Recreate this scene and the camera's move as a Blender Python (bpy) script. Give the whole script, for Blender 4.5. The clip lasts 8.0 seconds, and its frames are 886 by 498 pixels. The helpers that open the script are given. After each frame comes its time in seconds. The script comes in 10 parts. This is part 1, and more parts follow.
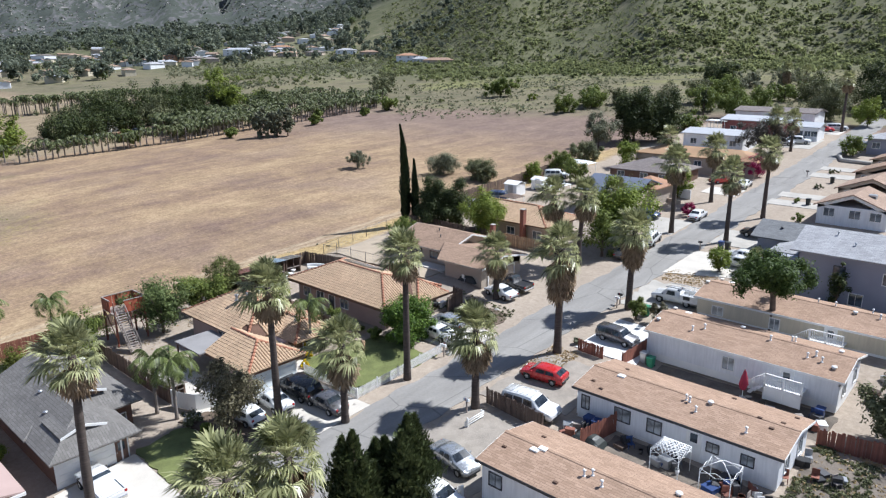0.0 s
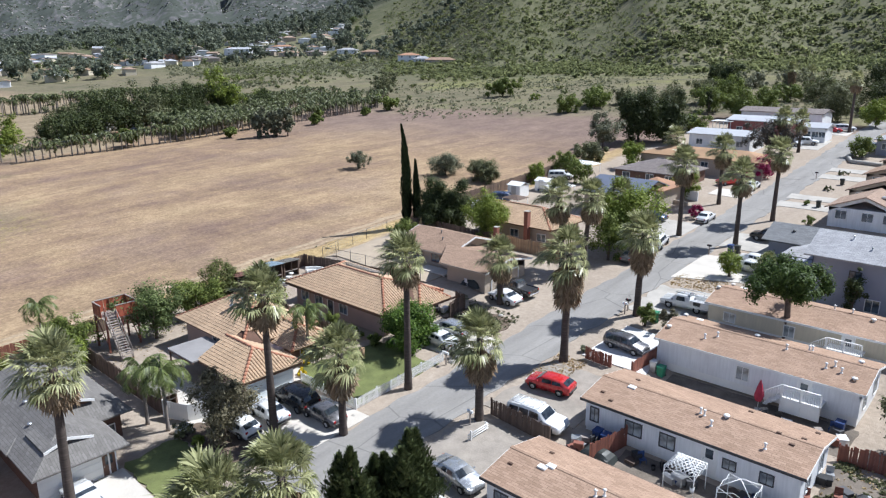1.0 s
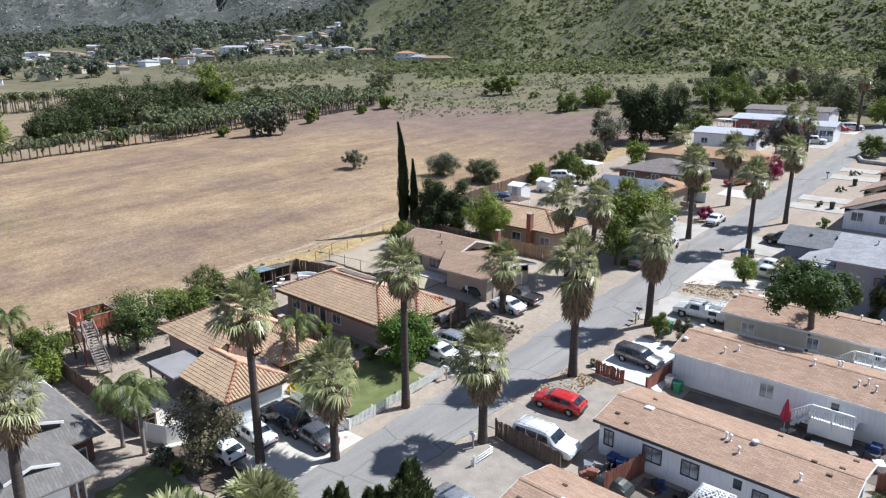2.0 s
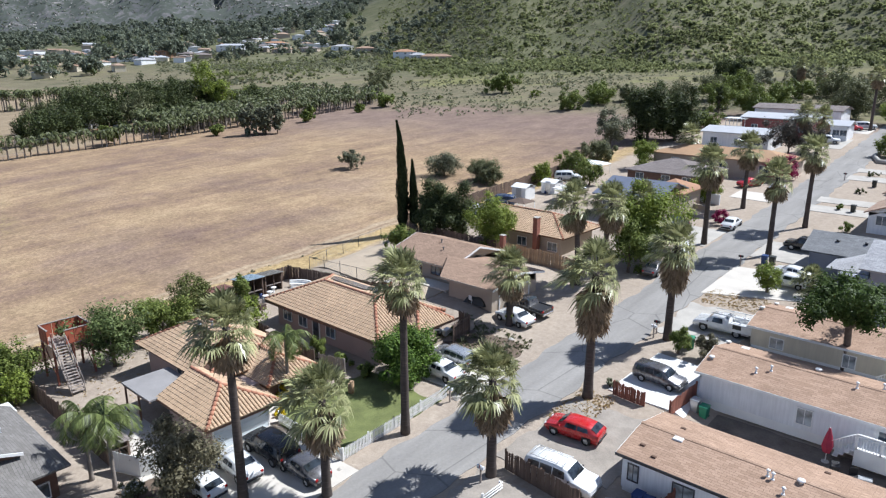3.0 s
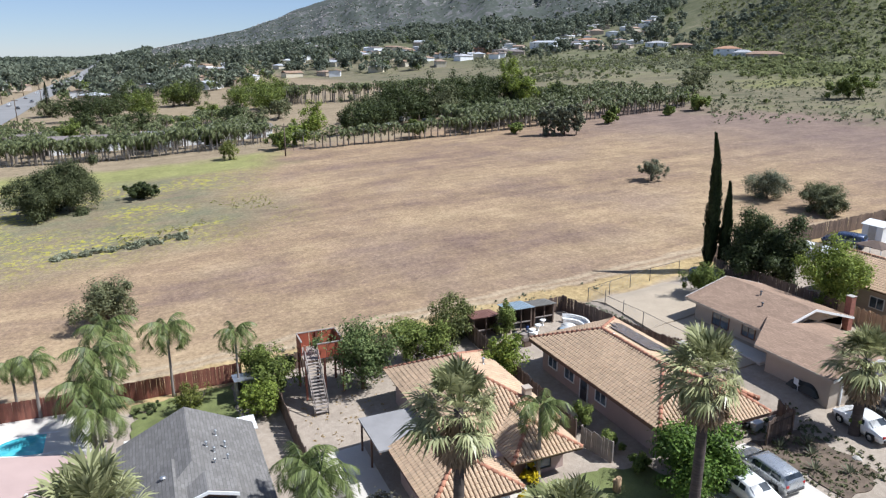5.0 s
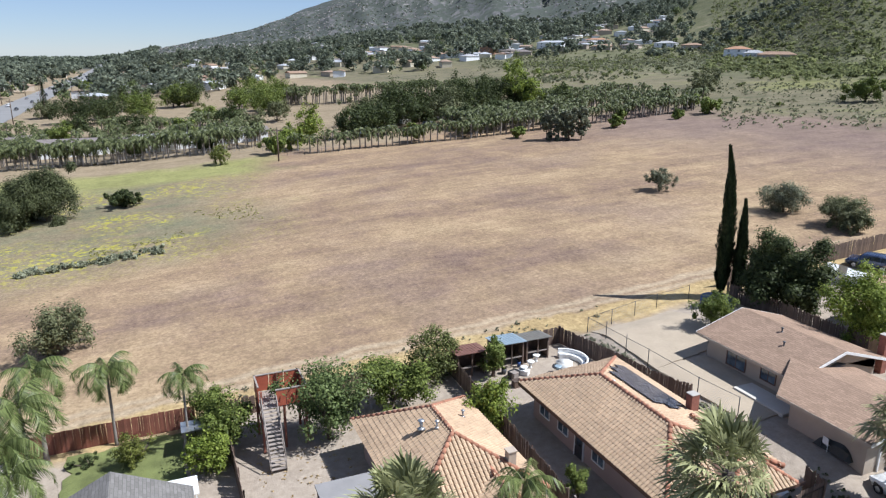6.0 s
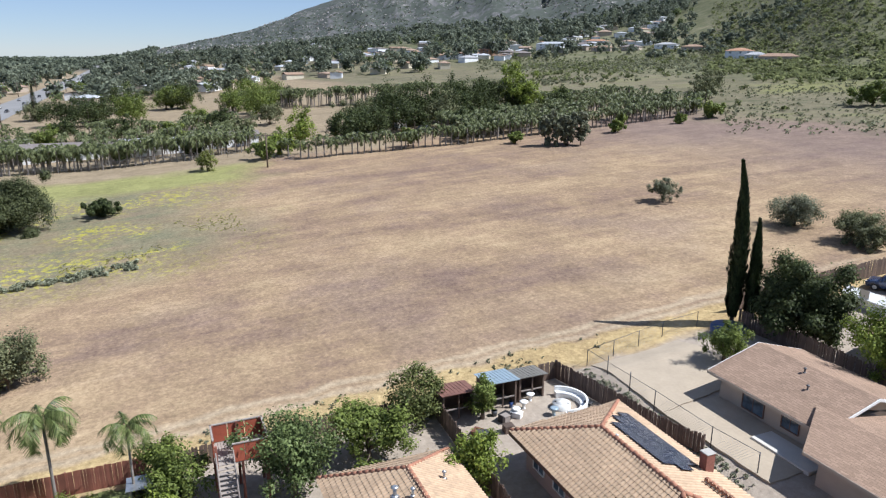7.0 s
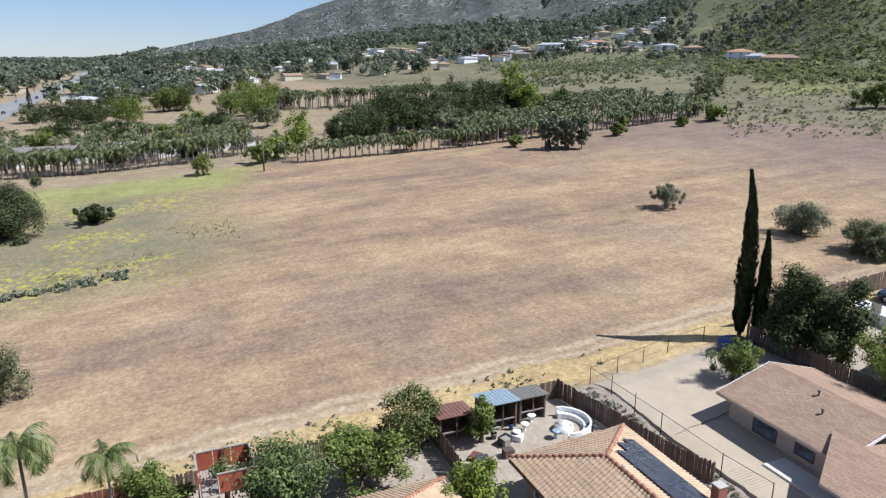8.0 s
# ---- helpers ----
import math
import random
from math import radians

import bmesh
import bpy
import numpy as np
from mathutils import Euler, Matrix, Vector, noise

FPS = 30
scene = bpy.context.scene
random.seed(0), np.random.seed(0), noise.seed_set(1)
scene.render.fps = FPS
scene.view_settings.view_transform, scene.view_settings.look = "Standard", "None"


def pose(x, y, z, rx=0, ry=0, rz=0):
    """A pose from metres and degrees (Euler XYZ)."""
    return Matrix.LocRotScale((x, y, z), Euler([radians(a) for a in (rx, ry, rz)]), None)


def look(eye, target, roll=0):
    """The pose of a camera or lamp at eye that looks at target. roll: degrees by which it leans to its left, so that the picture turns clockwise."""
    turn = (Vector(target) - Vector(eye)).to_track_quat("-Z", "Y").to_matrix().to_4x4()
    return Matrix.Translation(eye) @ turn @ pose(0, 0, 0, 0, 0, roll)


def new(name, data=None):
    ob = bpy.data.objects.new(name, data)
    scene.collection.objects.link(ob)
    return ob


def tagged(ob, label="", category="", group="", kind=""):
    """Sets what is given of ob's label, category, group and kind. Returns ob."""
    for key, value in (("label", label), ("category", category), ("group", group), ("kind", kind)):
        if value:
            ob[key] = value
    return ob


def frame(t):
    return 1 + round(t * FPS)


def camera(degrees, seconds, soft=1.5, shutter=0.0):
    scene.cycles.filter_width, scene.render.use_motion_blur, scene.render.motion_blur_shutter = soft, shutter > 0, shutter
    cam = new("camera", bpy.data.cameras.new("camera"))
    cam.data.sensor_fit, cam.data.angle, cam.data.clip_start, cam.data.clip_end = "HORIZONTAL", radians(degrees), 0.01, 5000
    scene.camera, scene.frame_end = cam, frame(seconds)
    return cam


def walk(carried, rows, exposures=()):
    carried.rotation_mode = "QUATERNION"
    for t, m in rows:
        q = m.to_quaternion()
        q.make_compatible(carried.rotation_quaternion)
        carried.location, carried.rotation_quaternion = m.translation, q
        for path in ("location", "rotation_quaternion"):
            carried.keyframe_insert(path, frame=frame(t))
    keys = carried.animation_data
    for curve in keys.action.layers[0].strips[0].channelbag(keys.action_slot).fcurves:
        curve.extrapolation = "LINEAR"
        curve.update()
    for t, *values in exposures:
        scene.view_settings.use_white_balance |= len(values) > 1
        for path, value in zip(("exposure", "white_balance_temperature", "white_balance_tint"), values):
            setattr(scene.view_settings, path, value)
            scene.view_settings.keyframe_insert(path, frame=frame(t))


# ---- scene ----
cam = camera(65.05, 8.0, soft=1.25)
PATH = [
    (0, (36.005, -38.909, 27.181), (34.704, -37.487, 26.651), -0.3),
    (0.5, (35.322, -38.306, 27.095), (34.018, -36.886, 26.565), -0.2),
    (1, (34.344, -37.288, 26.922), (33.040, -35.867, 26.392), -0.2),
    (1.5, (32.919, -35.924, 26.693), (31.619, -34.500, 26.162), -0.2),
    (3, (27.614, -30.821, 25.869), (26.321, -29.392, 25.334), -0.1),
    (3.5, (25.601, -29.108, 25.692), (24.311, -27.677, 25.157), -0.1),
    (4, (23.384, -27.252, 25.707), (22.094, -25.819, 25.171), -0.1),
    (4.1, (22.879, -26.896, 25.719), (21.590, -25.464, 25.182), 0.0),
    (4.2, (22.380, -26.525, 25.728), (21.068, -25.114, 25.191), 0.0),
    (4.3, (21.871, -26.147, 25.739), (20.468, -24.827, 25.202), 0.0),
    (4.4, (21.355, -25.758, 25.753), (19.861, -24.542, 25.215), 0.0),
    (4.5, (20.832, -25.357, 25.771), (19.270, -24.230, 25.231), 0.0),
    (4.6, (20.304, -24.939, 25.792), (18.683, -23.899, 25.252), 0.0),
    (4.7, (19.772, -24.504, 25.818), (18.102, -23.545, 25.277), 0.0),
    (4.8, (19.238, -24.047, 25.849), (17.527, -23.166, 25.306), 0.0),
    (4.9, (18.702, -23.567, 25.886), (16.956, -22.758, 25.342), 0.0),
    (5, (18.166, -23.061, 25.928), (16.401, -22.293, 25.385), 0.1),
    (5.1, (17.633, -22.519, 25.978), (15.863, -21.763, 25.433), 0.0),
    (5.2, (17.070, -21.976, 26.045), (15.297, -21.230, 25.498), -0.0),
    (6.5, (9.651, -16.297, 26.476), (7.877, -15.547, 25.933), 0.2),
    (7, (7.276, -14.742, 26.771), (5.503, -13.993, 26.229), 0.2),
    (7.5, (5.842, -13.899, 27.015), (4.070, -13.149, 26.474), 0.2),
    (8, (5.127, -13.636, 27.234), (3.354, -12.886, 26.693), 0.2),
]
walk(cam, [(t, look(eye, target, roll)) for t, eye, target, roll in PATH])

# ---- daylight: clear late-morning sun, pale sky ----
SUN_EL, SUN_AZ = radians(53), radians(30)          # azimuth from +y towards +x
sun_dir = Vector((math.sin(SUN_AZ) * math.cos(SUN_EL), math.cos(SUN_AZ) * math.cos(SUN_EL), math.sin(SUN_EL)))
world = bpy.data.worlds.new("sky")
scene.world = world
world.use_nodes = True
wn = world.node_tree
sky = wn.nodes.new("ShaderNodeTexSky")
sky.sky_type, sky.sun_disc = "NISHITA", False
sky.sun_elevation, sky.sun_rotation = SUN_EL, SUN_AZ
sky.air_density, sky.dust_density, sky.ozone_density = 0.9, 0.0, 3.0
sky.altitude = 600
tint = wn.nodes.new("ShaderNodeMix")
tint.data_type, tint.blend_type = "RGBA", "MULTIPLY"
tint.inputs[0].default_value = 1.0
tint.inputs[7].default_value = (0.90, 0.97, 1.16, 1)
wn.links.new(sky.outputs[0], tint.inputs[6])
haze = wn.nodes.new("ShaderNodeMix")
haze.data_type = "RGBA"
haze.inputs[0].default_value = 0.15
haze.inputs[7].default_value = (12.0, 13.2, 15.2, 1)
wn.links.new(tint.outputs[2], haze.inputs[6])
wn.links.new(haze.outputs[2], wn.nodes["Background"].inputs[0])
wn.nodes["Background"].inputs[1].default_value = 0.055
lamp = bpy.data.lights.new("sun", "SUN")
lamp.energy, lamp.angle, lamp.color = 5.0, radians(0.53), (1.0, 0.98, 0.945)
sun = new("sun", lamp)
sun.matrix_world = look(sun_dir * 200, (0, 0, 0))
scene.view_settings.exposure = 0.52
scene.view_settings.use_white_balance = True
scene.view_settings.white_balance_temperature = 5960

# ---- materials ----
MATS = {}


def nodes_of(name):
    m = bpy.data.materials.new(name)
    m.use_nodes = True
    nt = m.node_tree
    return m, nt, nt.nodes["Principled BSDF"]


def nd(nt, kind, **sockets):
    n = nt.nodes.new("ShaderNode" + kind)
    for k, v in sockets.items():
        n.inputs[k.replace("_", " ")].default_value = v
    return n


def noise_of(nt, vec, scale, detail=4.0, rough=0.55, dist=0.0):
    n = nd(nt, "TexNoise", Scale=scale, Detail=detail, Roughness=rough, Distortion=dist)
    nt.links.new(vec, n.inputs["Vector"])
    return n.outputs[0]


def ramp(nt, fac, stops):
    r = nt.nodes.new("ShaderNodeValToRGB")
    el = r.color_ramp.elements
    while len(el) < len(stops):
        el.new(0.5)
    for e, (p, c) in zip(el, stops):
        e.position = p
        e.color = (*c, 1) if len(c) == 3 else c
    nt.links.new(fac, r.inputs[0])
    return r.outputs[0]


def grey(nt, fac, a, b, lo=0.0, hi=1.0):
    n = nt.nodes.new("ShaderNodeMapRange")
    for i, v in enumerate((a, b, lo, hi), 1):
        n.inputs[i].default_value = v
    nt.links.new(fac, n.inputs[0])
    return n.outputs[0]


def mix(nt, fac, a, b, mode="MIX"):
    n = nt.nodes.new("ShaderNodeMix")
    n.data_type, n.blend_type = "RGBA", mode
    for sock, v in ((n.inputs[0], fac), (n.inputs[6], a), (n.inputs[7], b)):
        if isinstance(v, (int, float)):
            sock.default_value = v
        elif isinstance(v, tuple):
            sock.default_value = (*v, 1) if len(v) == 3 else v
        else:
            nt.links.new(v, sock)
    return n.outputs[2]


def sums(nt, op, a, b):
    n = nt.nodes.new("ShaderNodeMath")
    n.operation = op
    for sock, v in ((n.inputs[0], a), (n.inputs[1], b)):
        if isinstance(v, (int, float)):
            sock.default_value = v
        else:
            nt.links.new(v, sock)
    return n.outputs[0]


def bumped(nt, bsdf, h, strength, distance):
    b = nd(nt, "Bump", Strength=strength, Distance=distance)
    nt.links.new(h, b.inputs["Height"])
    nt.links.new(b.outputs[0], bsdf.inputs["Normal"])


def plain(name, col, rough=0.6, metal=0.0, var=0.12, scale=3.0, fine=30.0, bump=0.3, dist=0.01, rand=0.0, island=0.0, spec=0.5):
    """A surface of one colour with blotches, grain and fine relief; rand and island vary it from piece to piece."""
    if name in MATS:
        return MATS[name]
    m, nt, b = nodes_of(name)
    co = nt.nodes.new("ShaderNodeTexCoord").outputs["Object"]
    big = noise_of(nt, co, scale, 5)
    small = noise_of(nt, co, fine, 3)
    both = sums(nt, "ADD", sums(nt, "MULTIPLY", big, 0.65), sums(nt, "MULTIPLY", small, 0.35))
    if rand:
        r = nt.nodes.new("ShaderNodeObjectInfo").outputs["Random"]
        both = sums(nt, "ADD", both, sums(nt, "MULTIPLY", sums(nt, "SUBTRACT", r, 0.5), rand))
    if island:
        r = nt.nodes.new("ShaderNodeNewGeometry").outputs["Random Per Island"]
        both = sums(nt, "ADD", both, sums(nt, "MULTIPLY", sums(nt, "SUBTRACT", r, 0.5), island))
    lo = tuple(max(0, c * (1 - 2.2 * var)) for c in col)
    hi = tuple(min(1, c * (1 + 2.2 * var)) for c in col)
    nt.links.new(ramp(nt, both, [(0.2, lo), (0.5, col), (0.8, hi)]), b.inputs["Base Color"])
    b.inputs["Roughness"].default_value = rough
    b.inputs["Metallic"].default_value = metal
    b.inputs["Specular IOR Level"].default_value = spec
    if bump:
        bumped(nt, b, small, bump, dist)
    MATS[name] = m
    return m


def leafy(name, dark, light, back=0.35, rough=0.55, clump=0.5):
    """Leaves: colour varies leaf by leaf and in clumps; thin leaves let some light through."""
    if name in MATS:
        return MATS[name]
    m, nt, b = nodes_of(name)
    r = nt.nodes.new("ShaderNodeNewGeometry").outputs["Random Per Island"]
    co = nt.nodes.new("ShaderNodeTexCoord").outputs["Object"]
    big = noise_of(nt, co, clump, 3)
    f = sums(nt, "ADD", sums(nt, "MULTIPLY", r, 0.5), sums(nt, "MULTIPLY", big, 0.5))
    col = ramp(nt, f, [(0.2, tuple(0.75 * c for c in dark)), (0.55, tuple((p + q) / 2 for p, q in zip(dark, light))), (0.85, light)])
    nt.links.new(col, b.inputs["Base Color"])
    b.inputs["Roughness"].default_value = rough
    b.inputs["Specular IOR Level"].default_value = 0.18
    t = nt.nodes.new("ShaderNodeBsdfTranslucent")
    nt.links.new(col, t.inputs[0])
    mx = nt.nodes.new("ShaderNodeMixShader")
    mx.inputs[0].default_value = back * 0.7
    nt.links.new(b.outputs[0], mx.inputs[1])
    nt.links.new(t.outputs[0], mx.inputs[2])
    nt.links.new(mx.outputs[0], nt.nodes["Material Output"].inputs[0])
    MATS[name] = m
    return m


def shingles(name, col, tint, course=0.2, width=0.5, along="X"):
    """Asphalt shingles: courses and tabs of slightly different shade, streaks, granules."""
    m, nt, b = nodes_of(name)
    co = nt.nodes.new("ShaderNodeTexCoord").outputs["Object"]
    mp = nd(nt, "Mapping")
    if along == "Y":
        mp.inputs["Rotation"].default_value = (0, 0, radians(90))
    nt.links.new(co, mp.inputs[0])
    br = nd(nt, "TexBrick", Scale=1.0)
    br.inputs["Mortar Size"].default_value = 0.014
    br.inputs["Brick Width"].default_value = width
    br.inputs["Row Height"].default_value = course
    br.inputs["Color1"].default_value = (*[c * 0.89 for c in col], 1)
    br.inputs["Color2"].default_value = (*[c * 1.1 for c in tint], 1)
    br.inputs["Mortar"].default_value = (*[c * 0.68 for c in col], 1)
    nt.links.new(mp.outputs[0], br.inputs["Vector"])
    blot = grey(nt, noise_of(nt, co, 0.45, 5, 0.65), 0.3, 0.7, 0.88, 1.1)
    grain = grey(nt, noise_of(nt, co, 14, 3), 0.3, 0.7, 0.85, 1.12)
    c = mix(nt, 1.0, br.outputs[0], mix(nt, 1.0, blot, grain, "MULTIPLY"), "MULTIPLY")
    nt.links.new(c, b.inputs["Base Color"])
    b.inputs["Roughness"].default_value = 0.9
    b.inputs["Specular IOR Level"].default_value = 0.25
    bumped(nt, b, sums(nt, "ADD", br.outputs[1], sums(nt, "MULTIPLY", grain, -0.4)), 0.5, -0.01)
    MATS[name] = m
    return m


def siding(name, col, board=0.12, vertical=False):
    """Lapped or grooved painted boards with weather streaks."""
    m, nt, b = nodes_of(name)
    co = nt.nodes.new("ShaderNodeTexCoord").outputs["Object"]
    w = nt.nodes.new("ShaderNodeTexWave")
    w.bands_direction = "X" if vertical else "Z"
    w.wave_profile = "SAW"
    w.inputs["Scale"].default_value = 0.314 / board
    nt.links.new(co, w.inputs["Vector"])
    st = nd(nt, "Mapping", Scale=(6, 6, 0.5))
    nt.links.new(co, st.inputs[0])
    streak = grey(nt, noise_of(nt, st.outputs[0], 1.0, 4), 0.3, 0.75, 0.88, 1.04)
    blot = grey(nt, noise_of(nt, co, 0.7, 4), 0.3, 0.7, 0.93, 1.05)
    c = mix(nt, 1.0, mix(nt, 1.0, col, streak, "MULTIPLY"), blot, "MULTIPLY")
    nt.links.new(c, b.inputs["Base Color"])
    b.inputs["Roughness"].default_value = 0.6
    bumped(nt, b, w.outputs[1], 0.35, 0.012)
    MATS[name] = m
    return m


def glass(name="window_glass", tint=(0.03, 0.04, 0.05)):
    """Dark window glass that mirrors the sky; the dim room behind it is not seen."""
    if name in MATS:
        return MATS[name]
    m, nt, b = nodes_of(name)
    co = nt.nodes.new("ShaderNodeTexCoord").outputs["Object"]
    nt.links.new(ramp(nt, noise_of(nt, co, 1.2, 2), [(0.35, tint), (0.7, tuple(c * 4.5 for c in tint))]), b.inputs["Base Color"])
    b.inputs["Roughness"].default_value = 0.06
    b.inputs["Specular IOR Level"].default_value = 0.8
    MATS[name] = m
    return m


STUCCO_WHITE = siding("white_siding", (0.80, 0.81, 0.82), 0.2)
CREAM = siding("cream_siding", (0.62, 0.56, 0.43), 0.2)
STUCCO_PINK = plain("pinkish_stucco", (0.42, 0.31, 0.27), 0.9, var=0.06, scale=0.8, fine=25)
STUCCO_TAN = plain("tan_stucco", (0.42, 0.35, 0.28), 0.9, var=0.06, scale=0.8, fine=25)
STUCCO_BROWN = plain("brown_boards", (0.15, 0.085, 0.06), 0.8, var=0.15)
STUCCO_GREY = plain("blue_grey_stucco", (0.30, 0.31, 0.37), 0.85, var=0.06, scale=0.6, fine=25)
WHITE = plain("white_paint", (0.78, 0.78, 0.76), 0.5, var=0.04, scale=1.5)
TRIM_DARK = plain("dark_trim", (0.035, 0.035, 0.04), 0.5, var=0.1)
ROOF_BROWN = shingles("brown_shingles", (0.355, 0.238, 0.165), (0.375, 0.258, 0.185))
ROOF_TAN = shingles("tan_shingles", (0.30, 0.205, 0.145), (0.31, 0.213, 0.152))
ROOF_GREY = shingles("grey_shingles", (0.175, 0.165, 0.153), (0.185, 0.175, 0.165))
ROOF_LIGHT = shingles("light_grey_shingles", (0.36, 0.36, 0.37), (0.38, 0.38, 0.39))
ROOF_PINK = plain("pink_roof", (0.40, 0.29, 0.26), 0.9, var=0.06, scale=0.6)
ROOF_WHITE = plain("white_roof", (0.42, 0.43, 0.45), 0.6, var=0.06, scale=0.6)
TILE = plain("clay_tile", (0.46, 0.325, 0.21), 0.85, var=0.16, scale=0.35, fine=4, bump=0.4, dist=0.01, rand=0.16, island=0.16)
TILE_BED = plain("tile_bed", (0.11, 0.06, 0.04), 0.9, var=0.2, scale=1.0, fine=8)
TILE_RIDGE = plain("ridge_tile", (0.36, 0.165, 0.10), 0.85, var=0.18, scale=0.8, fine=8, island=0.3)
CONCRETE = plain("concrete", (0.55, 0.51, 0.45), 0.9, var=0.10, scale=0.5, fine=12, bump=0.3)
CONC_OLD = plain("old_concrete", (0.40, 0.375, 0.335), 0.92, var=0.14, scale=0.6, fine=9)
WOOD_RED = plain("redwood_boards", (0.19, 0.072, 0.048), 0.75, var=0.22, scale=1.2, fine=14, rand=0.4, island=0.4)
WOOD_OLD = plain("weathered_boards", (0.105, 0.073, 0.056), 0.9, var=0.25, scale=1.2, fine=14, rand=0.4, island=0.4)
WOOD_TAN = plain("tan_boards", (0.36, 0.24, 0.14), 0.85, var=0.16, scale=1.2, fine=12, rand=0.3, island=0.3)
WOOD_GREY = plain("grey_timber", (0.25, 0.215, 0.19), 0.85, var=0.2, scale=1.5, fine=14, island=0.3)
BLACK = plain("black_plastic", (0.02, 0.02, 0.022), 0.5, var=0.1)
RUBBER = plain("tyre_rubber", (0.018, 0.018, 0.018), 0.85, var=0.1)
METAL = plain("galvanised_metal", (0.48, 0.49, 0.50), 0.4, 0.8, var=0.08)
STEEL_DARK = plain("dark_steel", (0.10, 0.10, 0.105), 0.5, 0.5, var=0.1)
CHROME = plain("chrome", (0.6, 0.6, 0.6), 0.2, 1.0, var=0.04)
BRICK = plain("red_brick", (0.26, 0.105, 0.075), 0.9, var=0.2, scale=5, fine=20)
BARK = plain("bark", (0.12, 0.09, 0.07), 0.95, var=0.25, scale=3, fine=18, bump=0.8, dist=0.03)
GLASS = glass()
# paler panes: curtains and reflected light are put into the base colour
PALE_GLASS = glass("window_glass_painted_pale", (0.11, 0.12, 0.125))
CARGLASS = glass("car_glass", (0.012, 0.015, 0.018))


def palm_bark():
    m, nt, b = nodes_of("palm_bark")
    co = nt.nodes.new("ShaderNodeTexCoord").outputs["Object"]
    mp = nd(nt, "Mapping", Scale=(1, 1, 9))
    nt.links.new(co, mp.inputs[0])
    ring = noise_of(nt, mp.outputs[0], 1.2, 4, 0.6)
    big = noise_of(nt, co, 0.8, 3)
    f = sums(nt, "ADD", sums(nt, "MULTIPLY", ring, 0.6), sums(nt, "MULTIPLY", big, 0.4))
    nt.links.new(ramp(nt, f, [(0.3, (0.04, 0.031, 0.026)), (0.55, (0.085, 0.066, 0.056)), (0.75, (0.15, 0.12, 0.10))]), b.inputs["Base Color"])
    b.inputs["Roughness"].default_value = 0.95
    bumped(nt, b, ring, 0.8, 0.04)
    return m


PALM_BARK = palm_bark()
FAN_GREEN = leafy("fan_palm_leaf", (0.10, 0.115, 0.042), (0.58, 0.58, 0.31), 0.38, 0.28)
FAN_DEAD = leafy("dead_fan_leaf", (0.20, 0.14, 0.085), (0.42, 0.32, 0.21), 0.2, 0.8)
QUEEN_GREEN = leafy("feather_palm_leaf", (0.06, 0.082, 0.024), (0.25, 0.295, 0.105), 0.4, 0.4)
LEAF_DARK = leafy("dark_leaf", (0.028, 0.040, 0.016), (0.115, 0.14, 0.05), 0.4)
LEAF_MID = leafy("green_leaf", (0.07, 0.10, 0.022), (0.27, 0.32, 0.08), 0.45)
LEAF_BRIGHT = leafy("bright_leaf", (0.095, 0.14, 0.022), (0.35, 0.41, 0.08), 0.45)
LEAF_OLIVE = leafy("olive_leaf", (0.08, 0.088, 0.042), (0.245, 0.255, 0.13), 0.4)
LEAF_GREYG = leafy("grey_green_leaf", (0.10, 0.108, 0.068), (0.27, 0.28, 0.18), 0.4)
LEAF_RUST = leafy("rusty_leaf", (0.095, 0.085, 0.05), (0.27, 0.245, 0.15), 0.4)
LEAF_CYPRESS = leafy("cypress_leaf", (0.014, 0.024, 0.010), (0.05, 0.07, 0.028), 0.1)
LEAF_YELLOW = leafy("yellow_flower", (0.45, 0.32, 0.01), (0.75, 0.6, 0.02), 0.3)
LEAF_MAGENTA = leafy("magenta_flower", (0.16, 0.012, 0.05), (0.42, 0.03, 0.12), 0.3)
LEAF_WHITE = leafy("white_flower", (0.5, 0.5, 0.45), (0.8, 0.8, 0.75), 0.3)

# ---- the lie of the land ----
HUB = (22.0, -27.0)


def lerp(x, xs, ys):
    return np.interp(x, xs, ys)


def smooth(a, b, x):
    t = np.clip((x - a) / (b - a), 0, 1)
    return t * t * (3 - 2 * t)


